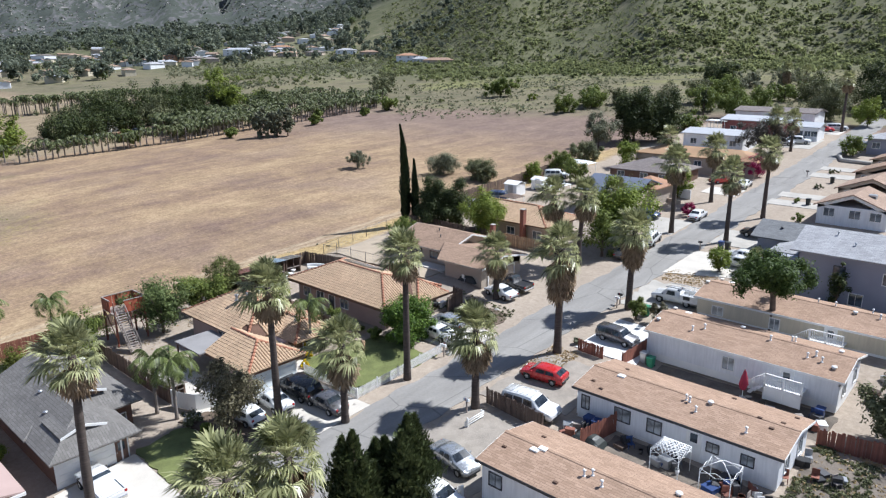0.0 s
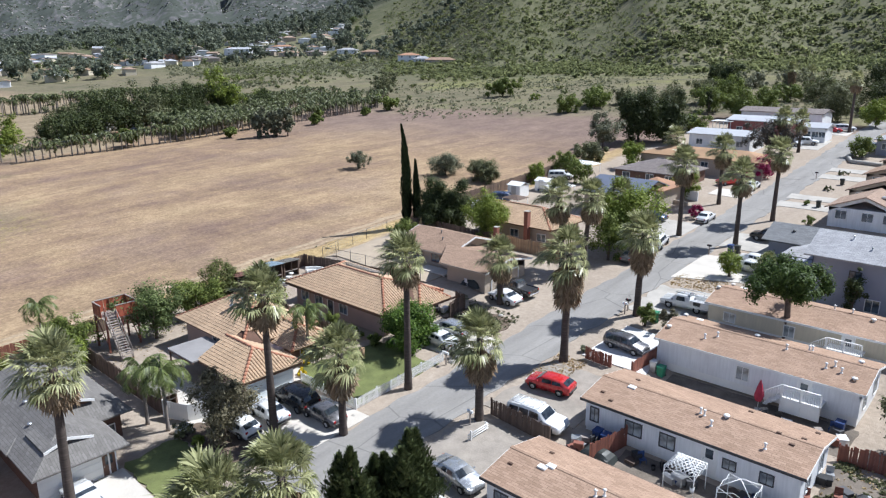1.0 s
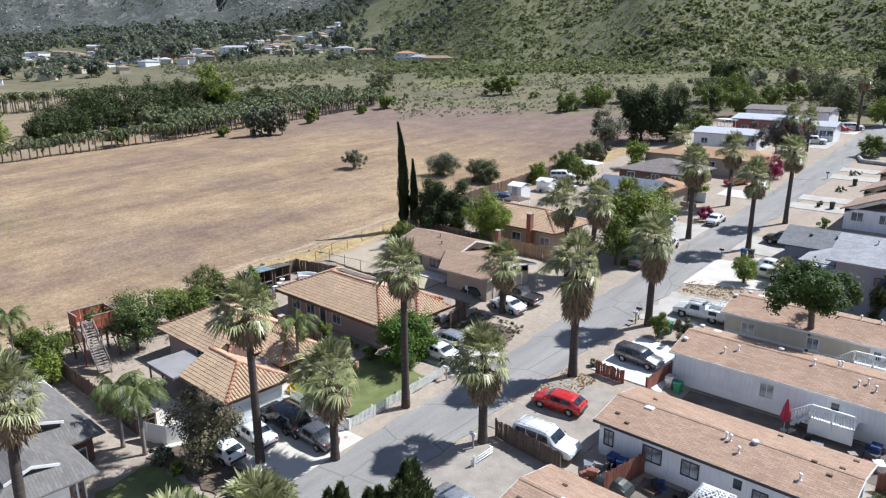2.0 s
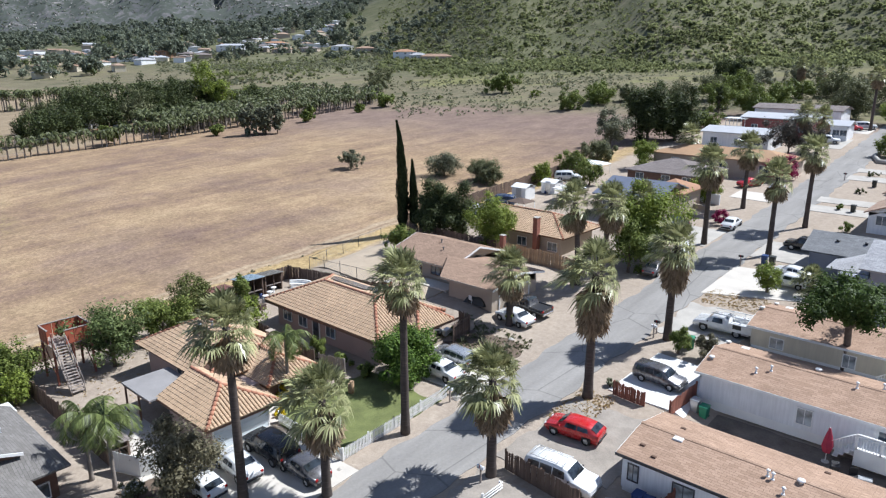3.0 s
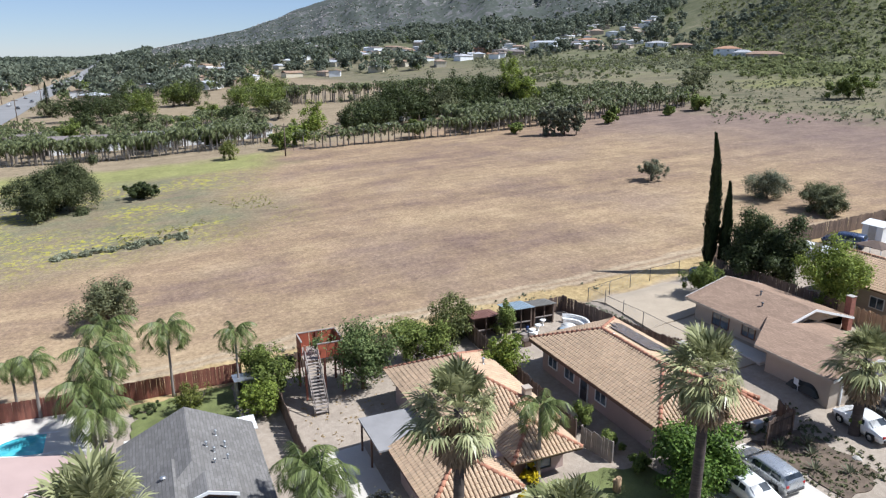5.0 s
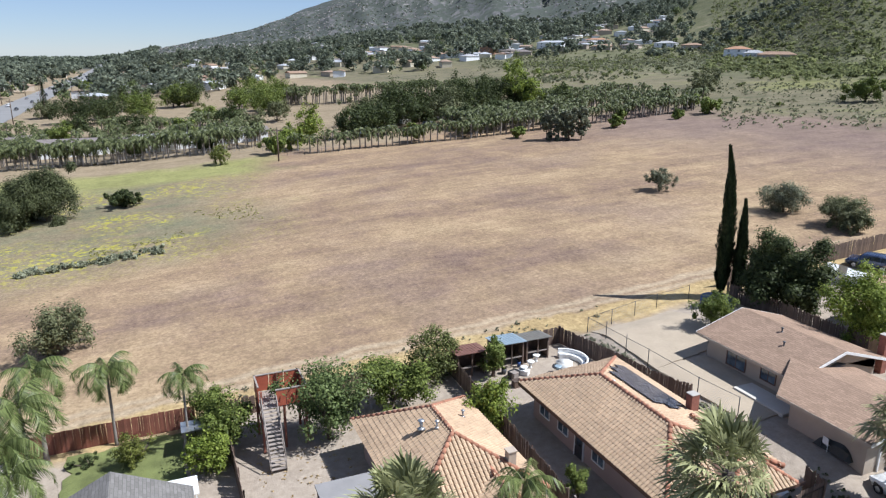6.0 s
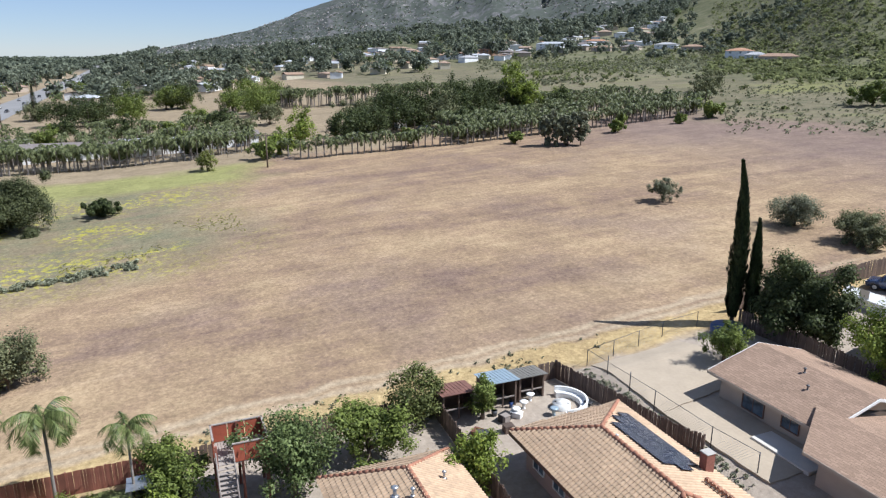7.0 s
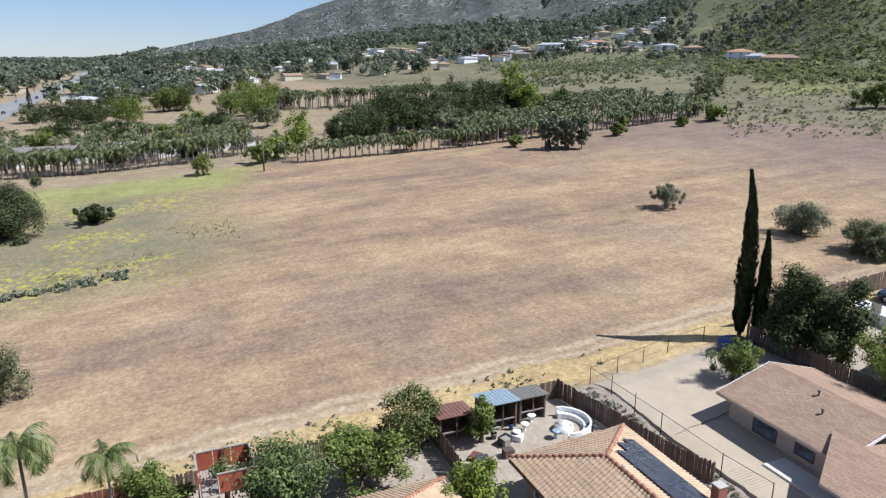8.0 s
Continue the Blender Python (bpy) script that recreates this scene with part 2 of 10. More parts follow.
def land(x, y):
    """Height of the ground: a fan that rises gently along the street, a near hill, and far mountains."""
    x, y = np.asarray(x, float), np.asarray(y, float)
    z = np.where(y > -30, 0.067 * y, -2.01 + 0.03 * (y + 30))
    z = np.maximum(z, -4.0)
    dx, dy = x - HUB[0], y - HUB[1]
    r = np.hypot(dx, dy)
    az = np.degrees(np.arctan2(-dx, dy))
    # far flank of the valley
    fan = lerp(az, [-180, -60, 30, 92, 97, 180], [0, 0, 1, 1, 0, 0])
    z = z - np.maximum(0, y - 700) * 0.067 * fan * 0.3
    z = z + fan * 0.05 * np.clip(r - 580, 0, 720) * lerp(az, [-180, 60, 88, 93], [1, 1, .5, 0])
    crest = lerp(az, [-180, -120, -60, 20, 40, 55, 68, 75.6, 82, 87, 90, 93, 180], [0, 0, 250, 390, 365, 335, 228, 126, 54, 24, 10, 0, 0])
    wob = np.sin(x * 0.004 + 1.7) * np.cos(y * 0.005) + 0.5 * np.sin(x * 0.011 + y * 0.009) + 0.3 * np.sin(x * 0.023 - y * 0.019)
    foot = 1080 + 110 * wob
    rise = smooth(0, 1500, r - foot)
    spur = 1 + lerp(az, [60, 74], [1, 0]) * (0.22 * np.sin(az * 0.9 + 0.0012 * r) + 0.12 * np.sin(az * 2.3 + 1.0))
    gully = np.abs(np.sin(az * 1.25 + 0.4 * wob)) + 0.5 * np.abs(np.sin(az * 3.1 + 0.7 * wob + 1))
    z = z + crest * rise * (1 + 0.05 * wob) * spur - crest * 0.42 * rise * (1 - rise) * gully
    # near hill
    foot = lerp(az, [-180, -70, -20, 30, 38, 43, 46, 56, 180], [620, 540, 385, 405, 465, 555, 610, 770, 900])
    tall = lerp(az, [-180, -90, -40, 28, 34, 38, 42, 46, 52, 58, 180], [0, 0, 1, 1, 0.92, 0.74, 0.52, 0.32, 0.12, 0.0, 0])
    up = np.clip(r - foot + 30 * np.sin(az * 0.35) + 12 * wob, 0, None)
    lift = 0.26 * up ** 1.03
    fold = 1 + 0.10 * np.sin(az * 0.45 + 0.006 * r) + 0.05 * np.sin(az * 1.3 - 0.006 * r + 2)
    z = z + np.minimum(lift * fold, 330) * tall
    # the built-up lot of one house
    z = z + 0.85 * smooth(-38.5, -34.5, x) * smooth(-10.5, -13.5, x) * smooth(15.9, 17.0, y) * smooth(35, 31.5, y)
    # a lot cut into the slope
    z = z - 0.6 * smooth(9.6, 11.2, x) * smooth(34, 30, x) * smooth(9.8, 11.4, y) * smooth(25.5, 23.5, y)
    # a little unevenness in the open
    z = z + (smooth(-38, -70, x)) * 0.12 * (np.sin(x * 0.13 + 0.5) * np.cos(y * 0.11) + 0.6 * np.sin(x * 0.31 + y * 0.27))
    return z


def gz(x, y):
    return float(land(x, y))


def mesh_of(name, verts, faces):
    me = bpy.data.meshes.new(name)
    me.from_pydata(verts, [], faces)
    me.update()
    return me


def stretch(lo, hi, step, out_lo, out_hi, grow):
    a = list(np.arange(lo, hi + 0.01, step))
    s, v = step, lo
    left = []
    while v > out_lo:
        s *= grow
        v -= s
        left.append(max(v, out_lo))
    s, v = step, hi
    right = []
    while v < out_hi:
        s *= grow
        v += s
        right.append(min(v, out_hi))
    return np.array(left[::-1] + a + right)


GRID = {}


def on_ground(x, y):
    """Height of the ground sheet itself, its roughness included."""
    xs, ys, Z = GRID["xs"], GRID["ys"], GRID["Z"]
    i = int(np.clip(np.searchsorted(xs, x) - 1, 0, len(xs) - 2))
    j = int(np.clip(np.searchsorted(ys, y) - 1, 0, len(ys) - 2))
    u, v = (x - xs[i]) / (xs[i + 1] - xs[i]), (y - ys[j]) / (ys[j + 1] - ys[j])
    return float((Z[j, i] * (1 - u) + Z[j, i + 1] * u) * (1 - v) + (Z[j + 1, i] * (1 - u) + Z[j + 1, i + 1] * u) * v)


def build_ground():
    xs = stretch(-60, 34, 2.0, -4300, 3000, 1.035)
    ys = stretch(-50, 120, 2.5, -3000, 4300, 1.032)
    X, Y = np.meshgrid(xs, ys)
    Z = land(X, Y)
    dx, dy = X - HUB[0], Y - HUB[1]
    far = smooth(300, 900, np.hypot(dx, dy))
    rough = np.array([noise.fractal(Vector((px * 0.006, py * 0.006, 3.1)), 1.0, 2.0, 6) for px, py in zip(X.ravel(), Y.ravel())]).reshape(X.shape)
    Z = Z + rough * far * np.clip((Z - 25) * 0.09, 0, 16)
    GRID.update(xs=xs, ys=ys, Z=Z)
    n, k = X.shape
    verts = np.stack([X.ravel(), Y.ravel(), Z.ravel()], 1).tolist()
    faces = [(j * k + i, j * k + i + 1, (j + 1) * k + i + 1, (j + 1) * k + i) for j in range(n - 1) for i in range(k - 1)]
    me = mesh_of("ground", verts, faces)
    me.polygons.foreach_set("use_smooth", [True] * len(me.polygons))
    return tagged(new("ground", me), "dry grassland and bare dirt sloping up to brushy hills", "ground", kind="structure")


def ground_material():
    m, nt, b = nodes_of("dry_land")
    co = nt.nodes.new("ShaderNodeTexCoord").outputs["Object"]
    sep = nt.nodes.new("ShaderNodeSeparateXYZ")
    nt.links.new(co, sep.inputs[0])
    x, y, z = sep.outputs
    wob = grey(nt, noise_of(nt, co, 0.03, 4), 0.2, 0.8, -14, 14)
    wob_s = grey(nt, noise_of(nt, co, 0.25, 4), 0.2, 0.8, -1.6, 1.6)
    xw, yw = sums(nt, "ADD", x, wob), sums(nt, "ADD", y, wob)
    # dry grass of the field: straw, purplish dead weeds, mown streaks
    mp = nd(nt, "Mapping", Scale=(0.028, 0.010, 0.02), Rotation=(0, 0, radians(-18)))
    nt.links.new(co, mp.inputs[0])
    bands = noise_of(nt, mp.outputs[0], 1.6, 7, 0.6, 0.2)
    ms = nd(nt, "Mapping", Scale=(0.42, 0.045, 0.2), Rotation=(0, 0, radians(-20)))
    nt.links.new(co, ms.inputs[0])
    mid = sums(nt, "ADD", sums(nt, "MULTIPLY", noise_of(nt, co, 0.16, 6, 0.7), 0.55), sums(nt, "MULTIPLY", noise_of(nt, ms.outputs[0], 1.0, 6, 0.7), 0.45))
    fine = noise_of(nt, co, 2.2, 7, 0.78)
    grass = ramp(nt, sums(nt, "ADD", sums(nt, "MULTIPLY", bands, 0.34), sums(nt, "ADD", sums(nt, "MULTIPLY", mid, 0.44), sums(nt, "MULTIPLY", fine, 0.22))),
                 [(0.37, (0.152, 0.103, 0.084)), (0.44, (0.220, 0.152, 0.109)), (0.50, (0.292, 0.206, 0.130)), (0.56, (0.362, 0.263, 0.160)), (0.64, (0.45, 0.338, 0.212))])
    mauve = grey(nt, noise_of(nt, co, 0.035, 5, 0.65, 0.4), 0.50, 0.66, 0.0, 0.42)
    grass = mix(nt, mauve, grass, ramp(nt, fine, [(0.3, (0.165, 0.118, 0.10)), (0.7, (0.285, 0.21, 0.165))]))
    purple = ramp(nt, mid, [(0.3, (0.145, 0.105, 0.095)), (0.7, (0.25, 0.185, 0.15))])
    grass = mix(nt, sums(nt, "MULTIPLY", grey(nt, yw, 78, 118), 0.85), grass, purple)
    green = ramp(nt, mid, [(0.3, (0.20, 0.20, 0.08)), (0.7, (0.31, 0.30, 0.12))])
    weedy = sums(nt, "MULTIPLY", grey(nt, xw, -78, -100), grey(nt, yw, 6, -16))
    weedy = sums(nt, "MULTIPLY", weedy, grey(nt, mid, 0.36, 0.56, 0.35, 1.0))
    grass = mix(nt, weedy, grass, ramp(nt, fine, [(0.3, (0.135, 0.13, 0.085)), (0.7, (0.22, 0.205, 0.125))]))
    bloom = sums(nt, "MULTIPLY", weedy, grey(nt, noise_of(nt, co, 0.9, 4, 0.7), 0.50, 0.58))
    bloom = sums(nt, "MULTIPLY", bloom, grey(nt, noise_of(nt, co, 0.05, 3), 0.42, 0.54))
    grass = mix(nt, bloom, grass, (0.40, 0.36, 0.06))
    grass = mix(nt, sums(nt, "MULTIPLY", grey(nt, sums(nt, "ADD", x, sums(nt, "MULTIPLY", wob, 0.5)), -144, -152), grey(nt, yw, 16, 4)), grass, green)
    # meadow beyond the field
    meadow = ramp(nt, sums(nt, "ADD", sums(nt, "MULTIPLY", mid, 0.5), sums(nt, "MULTIPLY", noise_of(nt, co, 0.03, 7, 0.7), 0.5)),
                  [(0.38, (0.085, 0.09, 0.05)), (0.45, (0.135, 0.125, 0.078)), (0.52, (0.185, 0.16, 0.105)), (0.57, (0.165, 0.16, 0.082)), (0.66, (0.28, 0.235, 0.16))])
    beyond = grey(nt, sums(nt, "ADD", yw, sums(nt, "MULTIPLY", x, -0.12)), 150, 172)
    grass = mix(nt, beyond, grass, meadow)
    west = grey(nt, xw, -166, -176)
    dry_w = ramp(nt, mid, [(0.3, (0.20, 0.155, 0.10)), (0.7, (0.34, 0.27, 0.18))])
    grass = mix(nt, sums(nt, "MULTIPLY", west, sums(nt, "SUBTRACT", 1.0, beyond)), grass, dry_w)
    # brush on the hills
    brush = ramp(nt, sums(nt, "ADD", sums(nt, "MULTIPLY", noise_of(nt, co, 0.07, 6, 0.7), 0.6), sums(nt, "MULTIPLY", noise_of(nt, co, 0.008, 5), 0.4)),
                 [(0.36, (0.078, 0.084, 0.042)), (0.47, (0.115, 0.118, 0.064)), (0.57, (0.155, 0.15, 0.09)), (0.70, (0.29, 0.235, 0.16))])
    slant = sums(nt, "ADD", yw, sums(nt, "MULTIPLY", x, -0.45))
    lush = sums(nt, "MULTIPLY", grey(nt, slant, 275, 300), grey(nt, noise_of(nt, co, 0.03, 6, 0.7), 0.42, 0.60, 0.0, 0.8))
    grass = mix(nt, sums(nt, "MULTIPLY", lush, grey(nt, x, -250, -200)), grass, ramp(nt, mid, [(0.3, (0.13, 0.135, 0.05)), (0.7, (0.24, 0.235, 0.10))]))
    hill = sums(nt, "MULTIPLY", grey(nt, slant, 318, 350), grey(nt, yw, 215, 260))
    grass = mix(nt, hill, grass, brush)
    # rocky blue-grey mountain flank
    rock = ramp(nt, sums(nt, "ADD", sums(nt, "MULTIPLY", noise_of(nt, co, 0.05, 7, 0.75), 0.6), sums(nt, "MULTIPLY", noise_of(nt, co, 0.005, 5), 0.4)),
                [(0.40, (0.080, 0.084, 0.084)), (0.5, (0.120, 0.120, 0.119)), (0.57, (0.165, 0.158, 0.155)), (0.64, (0.30, 0.28, 0.265))])
    dots = nt.nodes.new("ShaderNodeTexVoronoi")
    dots.inputs["Scale"].default_value = 0.075
    nt.links.new(co, dots.inputs["Vector"])
    scrubby = grey(nt, sums(nt, "ADD", dots.outputs[0], sums(nt, "MULTIPLY", noise_of(nt, co, 0.012, 4), 0.7)), 0.90, 1.06)
    rock = mix(nt, scrubby, (0.075, 0.085, 0.072), rock)
    grass = mix(nt, grey(nt, sums(nt, "ADD", sums(nt, "MULTIPLY", x, -0.8), sums(nt, "MULTIPLY", y, 0.6)), 900, 1150), grass, rock)
    # bare lots of the houses: pale dirt
    dirt = ramp(nt, sums(nt, "ADD", sums(nt, "MULTIPLY", mid, 0.5), sums(nt, "MULTIPLY", fine, 0.5)),
                [(0.30, (0.28, 0.23, 0.18)), (0.5, (0.36, 0.30, 0.24)), (0.70, (0.43, 0.365, 0.295))])
    east = grey(nt, sums(nt, "ADD", x, wob_s), -39.5, -37.5)
    lots = sums(nt, "MULTIPLY", east, grey(nt, yw, 150, 140))
    grass = mix(nt, lots, grass, dirt)
    straw = ramp(nt, sums(nt, "ADD", sums(nt, "MULTIPLY", mid, 0.5), sums(nt, "MULTIPLY", fine, 0.5)), [(0.35, (0.27, 0.19, 0.10)), (0.5, (0.42, 0.31, 0.155)), (0.65, (0.54, 0.42, 0.22))])
    grass = mix(nt, sums(nt, "MULTIPLY", grey(nt, sums(nt, "ADD", x, wob_s), -43.6, -42.4), sums(nt, "MULTIPLY", sums(nt, "SUBTRACT", 1.0, lots), grey(nt, yw, 120, 100))), grass, straw)
    # worn track along the back fences
    bend = sums(nt, "ADD", x, sums(nt, "MULTIPLY", wob_s, 0.5))
    off = sums(nt, "ABSOLUTE", sums(nt, "ADD", bend, 44.3), 0.0)
    track = sums(nt, "MULTIPLY", grey(nt, off, 1.55, 0.8), grey(nt, yw, 75, 45))
    pale = ramp(nt, fine, [(0.3, (0.33, 0.255, 0.17)), (0.7, (0.46, 0.365, 0.25))])
    hump = grey(nt, off, 0.1, 0.7, 0.15, 1.0)
    grass = mix(nt, sums(nt, "MULTIPLY", sums(nt, "MULTIPLY", track, hump), grey(nt, mid, 0.28, 0.5, 0.55, 1.0)), grass, pale)
    tuft = sums(nt, "ADD", sums(nt, "MULTIPLY", noise_of(nt, co, 0.7, 5, 0.75), 0.55), sums(nt, "MULTIPLY", noise_of(nt, co, 0.13, 6, 0.7, 0.6), 0.45))
    speck = sums(nt, "MULTIPLY", grey(nt, fine, 0.3, 0.7, 0.76, 1.20), grey(nt, tuft, 0.34, 0.66, 0.76, 1.20))
    grass = mix(nt, grey(nt, lots, 0.0, 1.0, 1.0, 0.4), grass, mix(nt, 1.0, grass, speck, "MULTIPLY"))
    nt.links.new(grass, b.inputs["Base Color"])
    b.inputs["Roughness"].default_value = 0.95
    b.inputs["Specular IOR Level"].default_value = 0.1
    bumped(nt, b, sums(nt, "ADD", fine, mid), 0.5, 0.16)
    return m


ground = build_ground()
ground.data.materials.append(ground_material())


def asphalt():
    m, nt, b = nodes_of("worn_asphalt")
    co = nt.nodes.new("ShaderNodeTexCoord").outputs["Object"]
    mp = nd(nt, "Mapping", Scale=(1.0, 0.12, 1.0))
    nt.links.new(co, mp.inputs[0])
    lane = noise_of(nt, mp.outputs[0], 0.8, 4)
    fine = noise_of(nt, co, 5, 5, 0.7)
    f = sums(nt, "ADD", sums(nt, "MULTIPLY", lane, 0.6), sums(nt, "MULTIPLY", fine, 0.4))
    c = ramp(nt, f, [(0.3, (0.20, 0.19, 0.178)), (0.55, (0.275, 0.263, 0.246)), (0.75, (0.35, 0.333, 0.31))])
    vor = nt.nodes.new("ShaderNodeTexVoronoi")
    vor.feature = "DISTANCE_TO_EDGE"
    vor.inputs["Scale"].default_value = 0.22
    warp = mix(nt, 0.25, co, nd(nt, "TexNoise", Scale=0.6, Detail=3.0).outputs[1])
    nt.links.new(warp, vor.inputs["Vector"])
    crack = grey(nt, vor.outputs[0], 0.004, 0.012, 0.72, 1.0)
    nt.links.new(mix(nt, 1.0, c, crack, "MULTIPLY"), b.inputs["Base Color"])
    b.inputs["Roughness"].default_value = 0.9
    b.inputs["Specular IOR Level"].default_value = 0.25
    bumped(nt, b, fine, 0.4, 0.02)
    return m


ASPHALT = asphalt()


def strip(name, left, right, ys, mat, lift, label, category, depth=0.12):
    """A slab that follows the ground between two edges given as functions of y."""
    verts, faces = [], []
    N = 7
    for y in ys:
        a, c = left(y), right(y)
        for i in range(N):
            x = a + (c - a) * i / (N - 1)
            verts.append((x, y, gz(x, y) + lift))
        verts.append((c + 0.02, y, gz(c, y) - depth))
        verts.append((a - 0.02, y, gz(a, y) - depth))
    k = N + 2
    for j in range(len(ys) - 1):
        for i in range(k):
            p, q = j * k + i, j * k + (i + 1) % k
            faces.append((p, q, q + k, p + k))
    me = mesh_of(name, verts, faces)
    me.materials.append(mat)
    return tagged(new(name, me), label, category, kind="structure")


def road_left(y):
    return -3.2 + 0.16 * math.sin(y * 0.61) + 0.13 * math.sin(y * 1.73 + 1) - 0.0001 * max(0, y - 20) ** 2 - 0.5 * smooth(-6, -16, y)


def road_right(y):
    return 2.15 + 0.18 * math.sin(y * 0.53 + 2) + 0.14 * math.sin(y * 1.61) - 0.0001 * max(0, y - 20) ** 2 + 0.9 * smooth(-2, -12, y)


road = strip("road", road_left, road_right, list(np.arange(-60, 172, 0.6)), ASPHALT, 0.05, "worn grey asphalt street with ragged edges", "road")


def slab(name, corners, mat, lift=0.06, label="", category="driveway", thick=0.2, cells=8, rough=0.0):
    """A paved or planted patch over four corners, laid on the slope."""
    a, b, c, d = [Vector((*p, 0)) for p in corners]
    verts, faces = [], []
    n = cells
    for j in range(n + 1):
        for i in range(n + 1):
            u, v = i / n, j / n
            p = (a * (1 - u) + b * u) * (1 - v) + (d * (1 - u) + c * u) * v
            if rough:
                p = p + rough * noise.noise_vector(Vector((p.x * 0.9, p.y * 0.9, 4.0)))
            verts.append((p.x, p.y, gz(p.x, p.y) + lift))
    k = n + 1
    faces = [(j * k + i, j * k + i + 1, j * k + k + i + 1, j * k + k + i) for j in range(n) for i in range(n)]
    rim = [i for i in range(k)] + [j * k + n for j in range(1, k)] + [n * k + i for i in range(n - 1, -1, -1)] + [j * k for j in range(n - 1, 0, -1)]
    base = len(verts)
    verts += [(verts[i][0], verts[i][1], verts[i][2] - thick) for i in rim]
    m = len(rim)
    faces += [(rim[i], base + i, base + (i + 1) % m, rim[(i + 1) % m]) for i in range(m)]
    me = mesh_of(name, verts, faces)
    me.materials.append(mat)
    return tagged(new(name, me), label, category, kind="structure")

# ---- building helpers ----
def part(name, bm, material, parent, label=""):
    """Links a bmesh, or a finished mesh, as one mesh object under a thing or a part."""
    if isinstance(bm, bmesh.types.BMesh):
        me = bpy.data.meshes.new(name)
        bm.to_mesh(me)
        bm.free()
    else:
        me = bm
    if material and not me.materials:
        me.materials.append(material)
    ob = new(name, me)
    ob.parent = parent
    return tagged(ob, label) if label else ob


def thing(name, label, category, m=None, group="", kind=""):
    ob = new(name)
    ob.empty_display_size = 0.2
    if m is not None:
        ob.matrix_world = m
    return tagged(ob, label, category, group, kind)


def box(bm, lo, hi, bevel=0.0):
    lo, hi = Vector(lo), Vector(hi)
    r = bmesh.ops.create_cube(bm, size=1.0, matrix=Matrix.Translation((lo + hi) / 2) @ Matrix.Diagonal((*(hi - lo), 1)))
    if bevel:
        es = {e for v in r["verts"] for e in v.link_edges}
        bmesh.ops.bevel(bm, geom=list(es), offset=bevel, segments=1, affect="EDGES")
    return bm


def boxes(*pairs, bevel=0.0):
    bm = bmesh.new()
    for lo, hi in pairs:
        box(bm, lo, hi, bevel)
    return bm


def tube(bm, pts, radii, sides=8, cap=True):
    """A tapered tube along points."""
    rings = []
    pts = [Vector(p) for p in pts]
    for i, p in enumerate(pts):
        d = (pts[min(i + 1, len(pts) - 1)] - pts[max(i - 1, 0)]).normalized()
        s = d.orthogonal().normalized() if i == 0 else (rings_axis - d * rings_axis.dot(d)).normalized()
        rings_axis = s
        t = d.cross(s)
        rings.append([bm.verts.new(p + (s * math.cos(a) + t * math.sin(a)) * radii[i]) for a in [2 * math.pi * k / sides for k in range(sides)]])
    for a, b in zip(rings, rings[1:]):
        for k in range(sides):
            bm.faces.new((a[k], a[(k + 1) % sides], b[(k + 1) % sides], b[k])).smooth = True
    if cap:
        bm.faces.new(rings[0][::-1])
        bm.faces.new(rings[-1])
    return bm


def rod(a, b, r, sides=8):
    return tube(bmesh.new(), [a, b], [r, r], sides)


def prism(bm, poly, thick):
    """A slab under a planar 3D polygon."""
    top = [bm.verts.new(p) for p in poly]
    low = [bm.verts.new((p[0], p[1], p[2] - thick)) for p in poly]
    bm.faces.new(top)
    bm.faces.new(low[::-1])
    n = len(poly)
    for i in range(n):
        bm.faces.new((top[i], low[i], low[(i + 1) % n], top[(i + 1) % n]))
    bmesh.ops.recalc_face_normals(bm, faces=bm.faces[:])
    return bm


# ---- plants ----
def leaf_cloud(rng, centres, radii, count, size, up=0.6, flat=1.0):
    """Verts and faces of folded leaves scattered over the shells of small clumps."""
    k = rng.integers(0, len(centres), count)
    d = rng.normal(size=(count, 3))
    d /= np.linalg.norm(d, axis=1)[:, None]
    rad = rng.uniform(0.10, 1.0, count) ** 0.5 * (1 + 0.22 * rng.normal(size=count))
    p = centres[k] + d * (radii[k] * rad)[:, None] * np.array([1, 1, flat])
    nrm = d + rng.normal(size=(count, 3)) * 0.38 + np.array([0, 0, up])
    nrm /= np.linalg.norm(nrm, axis=1)[:, None]
    a = np.cross(nrm, rng.normal(size=(count, 3)))
    a /= np.linalg.norm(a, axis=1)[:, None]
    b = np.cross(nrm, a)
    s = (size * rng.uniform(0.6, 1.4, count))[:, None]
    v = np.stack([p - a * s, p + b * s * 0.5 + nrm * s * 0.15, p + a * s, p - b * s * 0.5 + nrm * s * 0.15], 1).reshape(-1, 3)
    f = np.arange(count * 4).reshape(-1, 4)
    return v, f


def fast_mesh(name, v, f, mat):
    me = bpy.data.meshes.new(name)
    nv, nf, w = len(v), len(f), f.shape[1]
    me.vertices.add(nv)
    me.vertices.foreach_set("co", np.asarray(v, np.float32).ravel())
    me.loops.add(nf * w)
    me.loops.foreach_set("vertex_index", np.asarray(f, np.int32).ravel())
    me.polygons.add(nf)
    me.polygons.foreach_set("loop_start", np.arange(0, nf * w, w, dtype=np.int32))
    me.update(calc_edges=True)
    me.materials.append(mat)
    return me


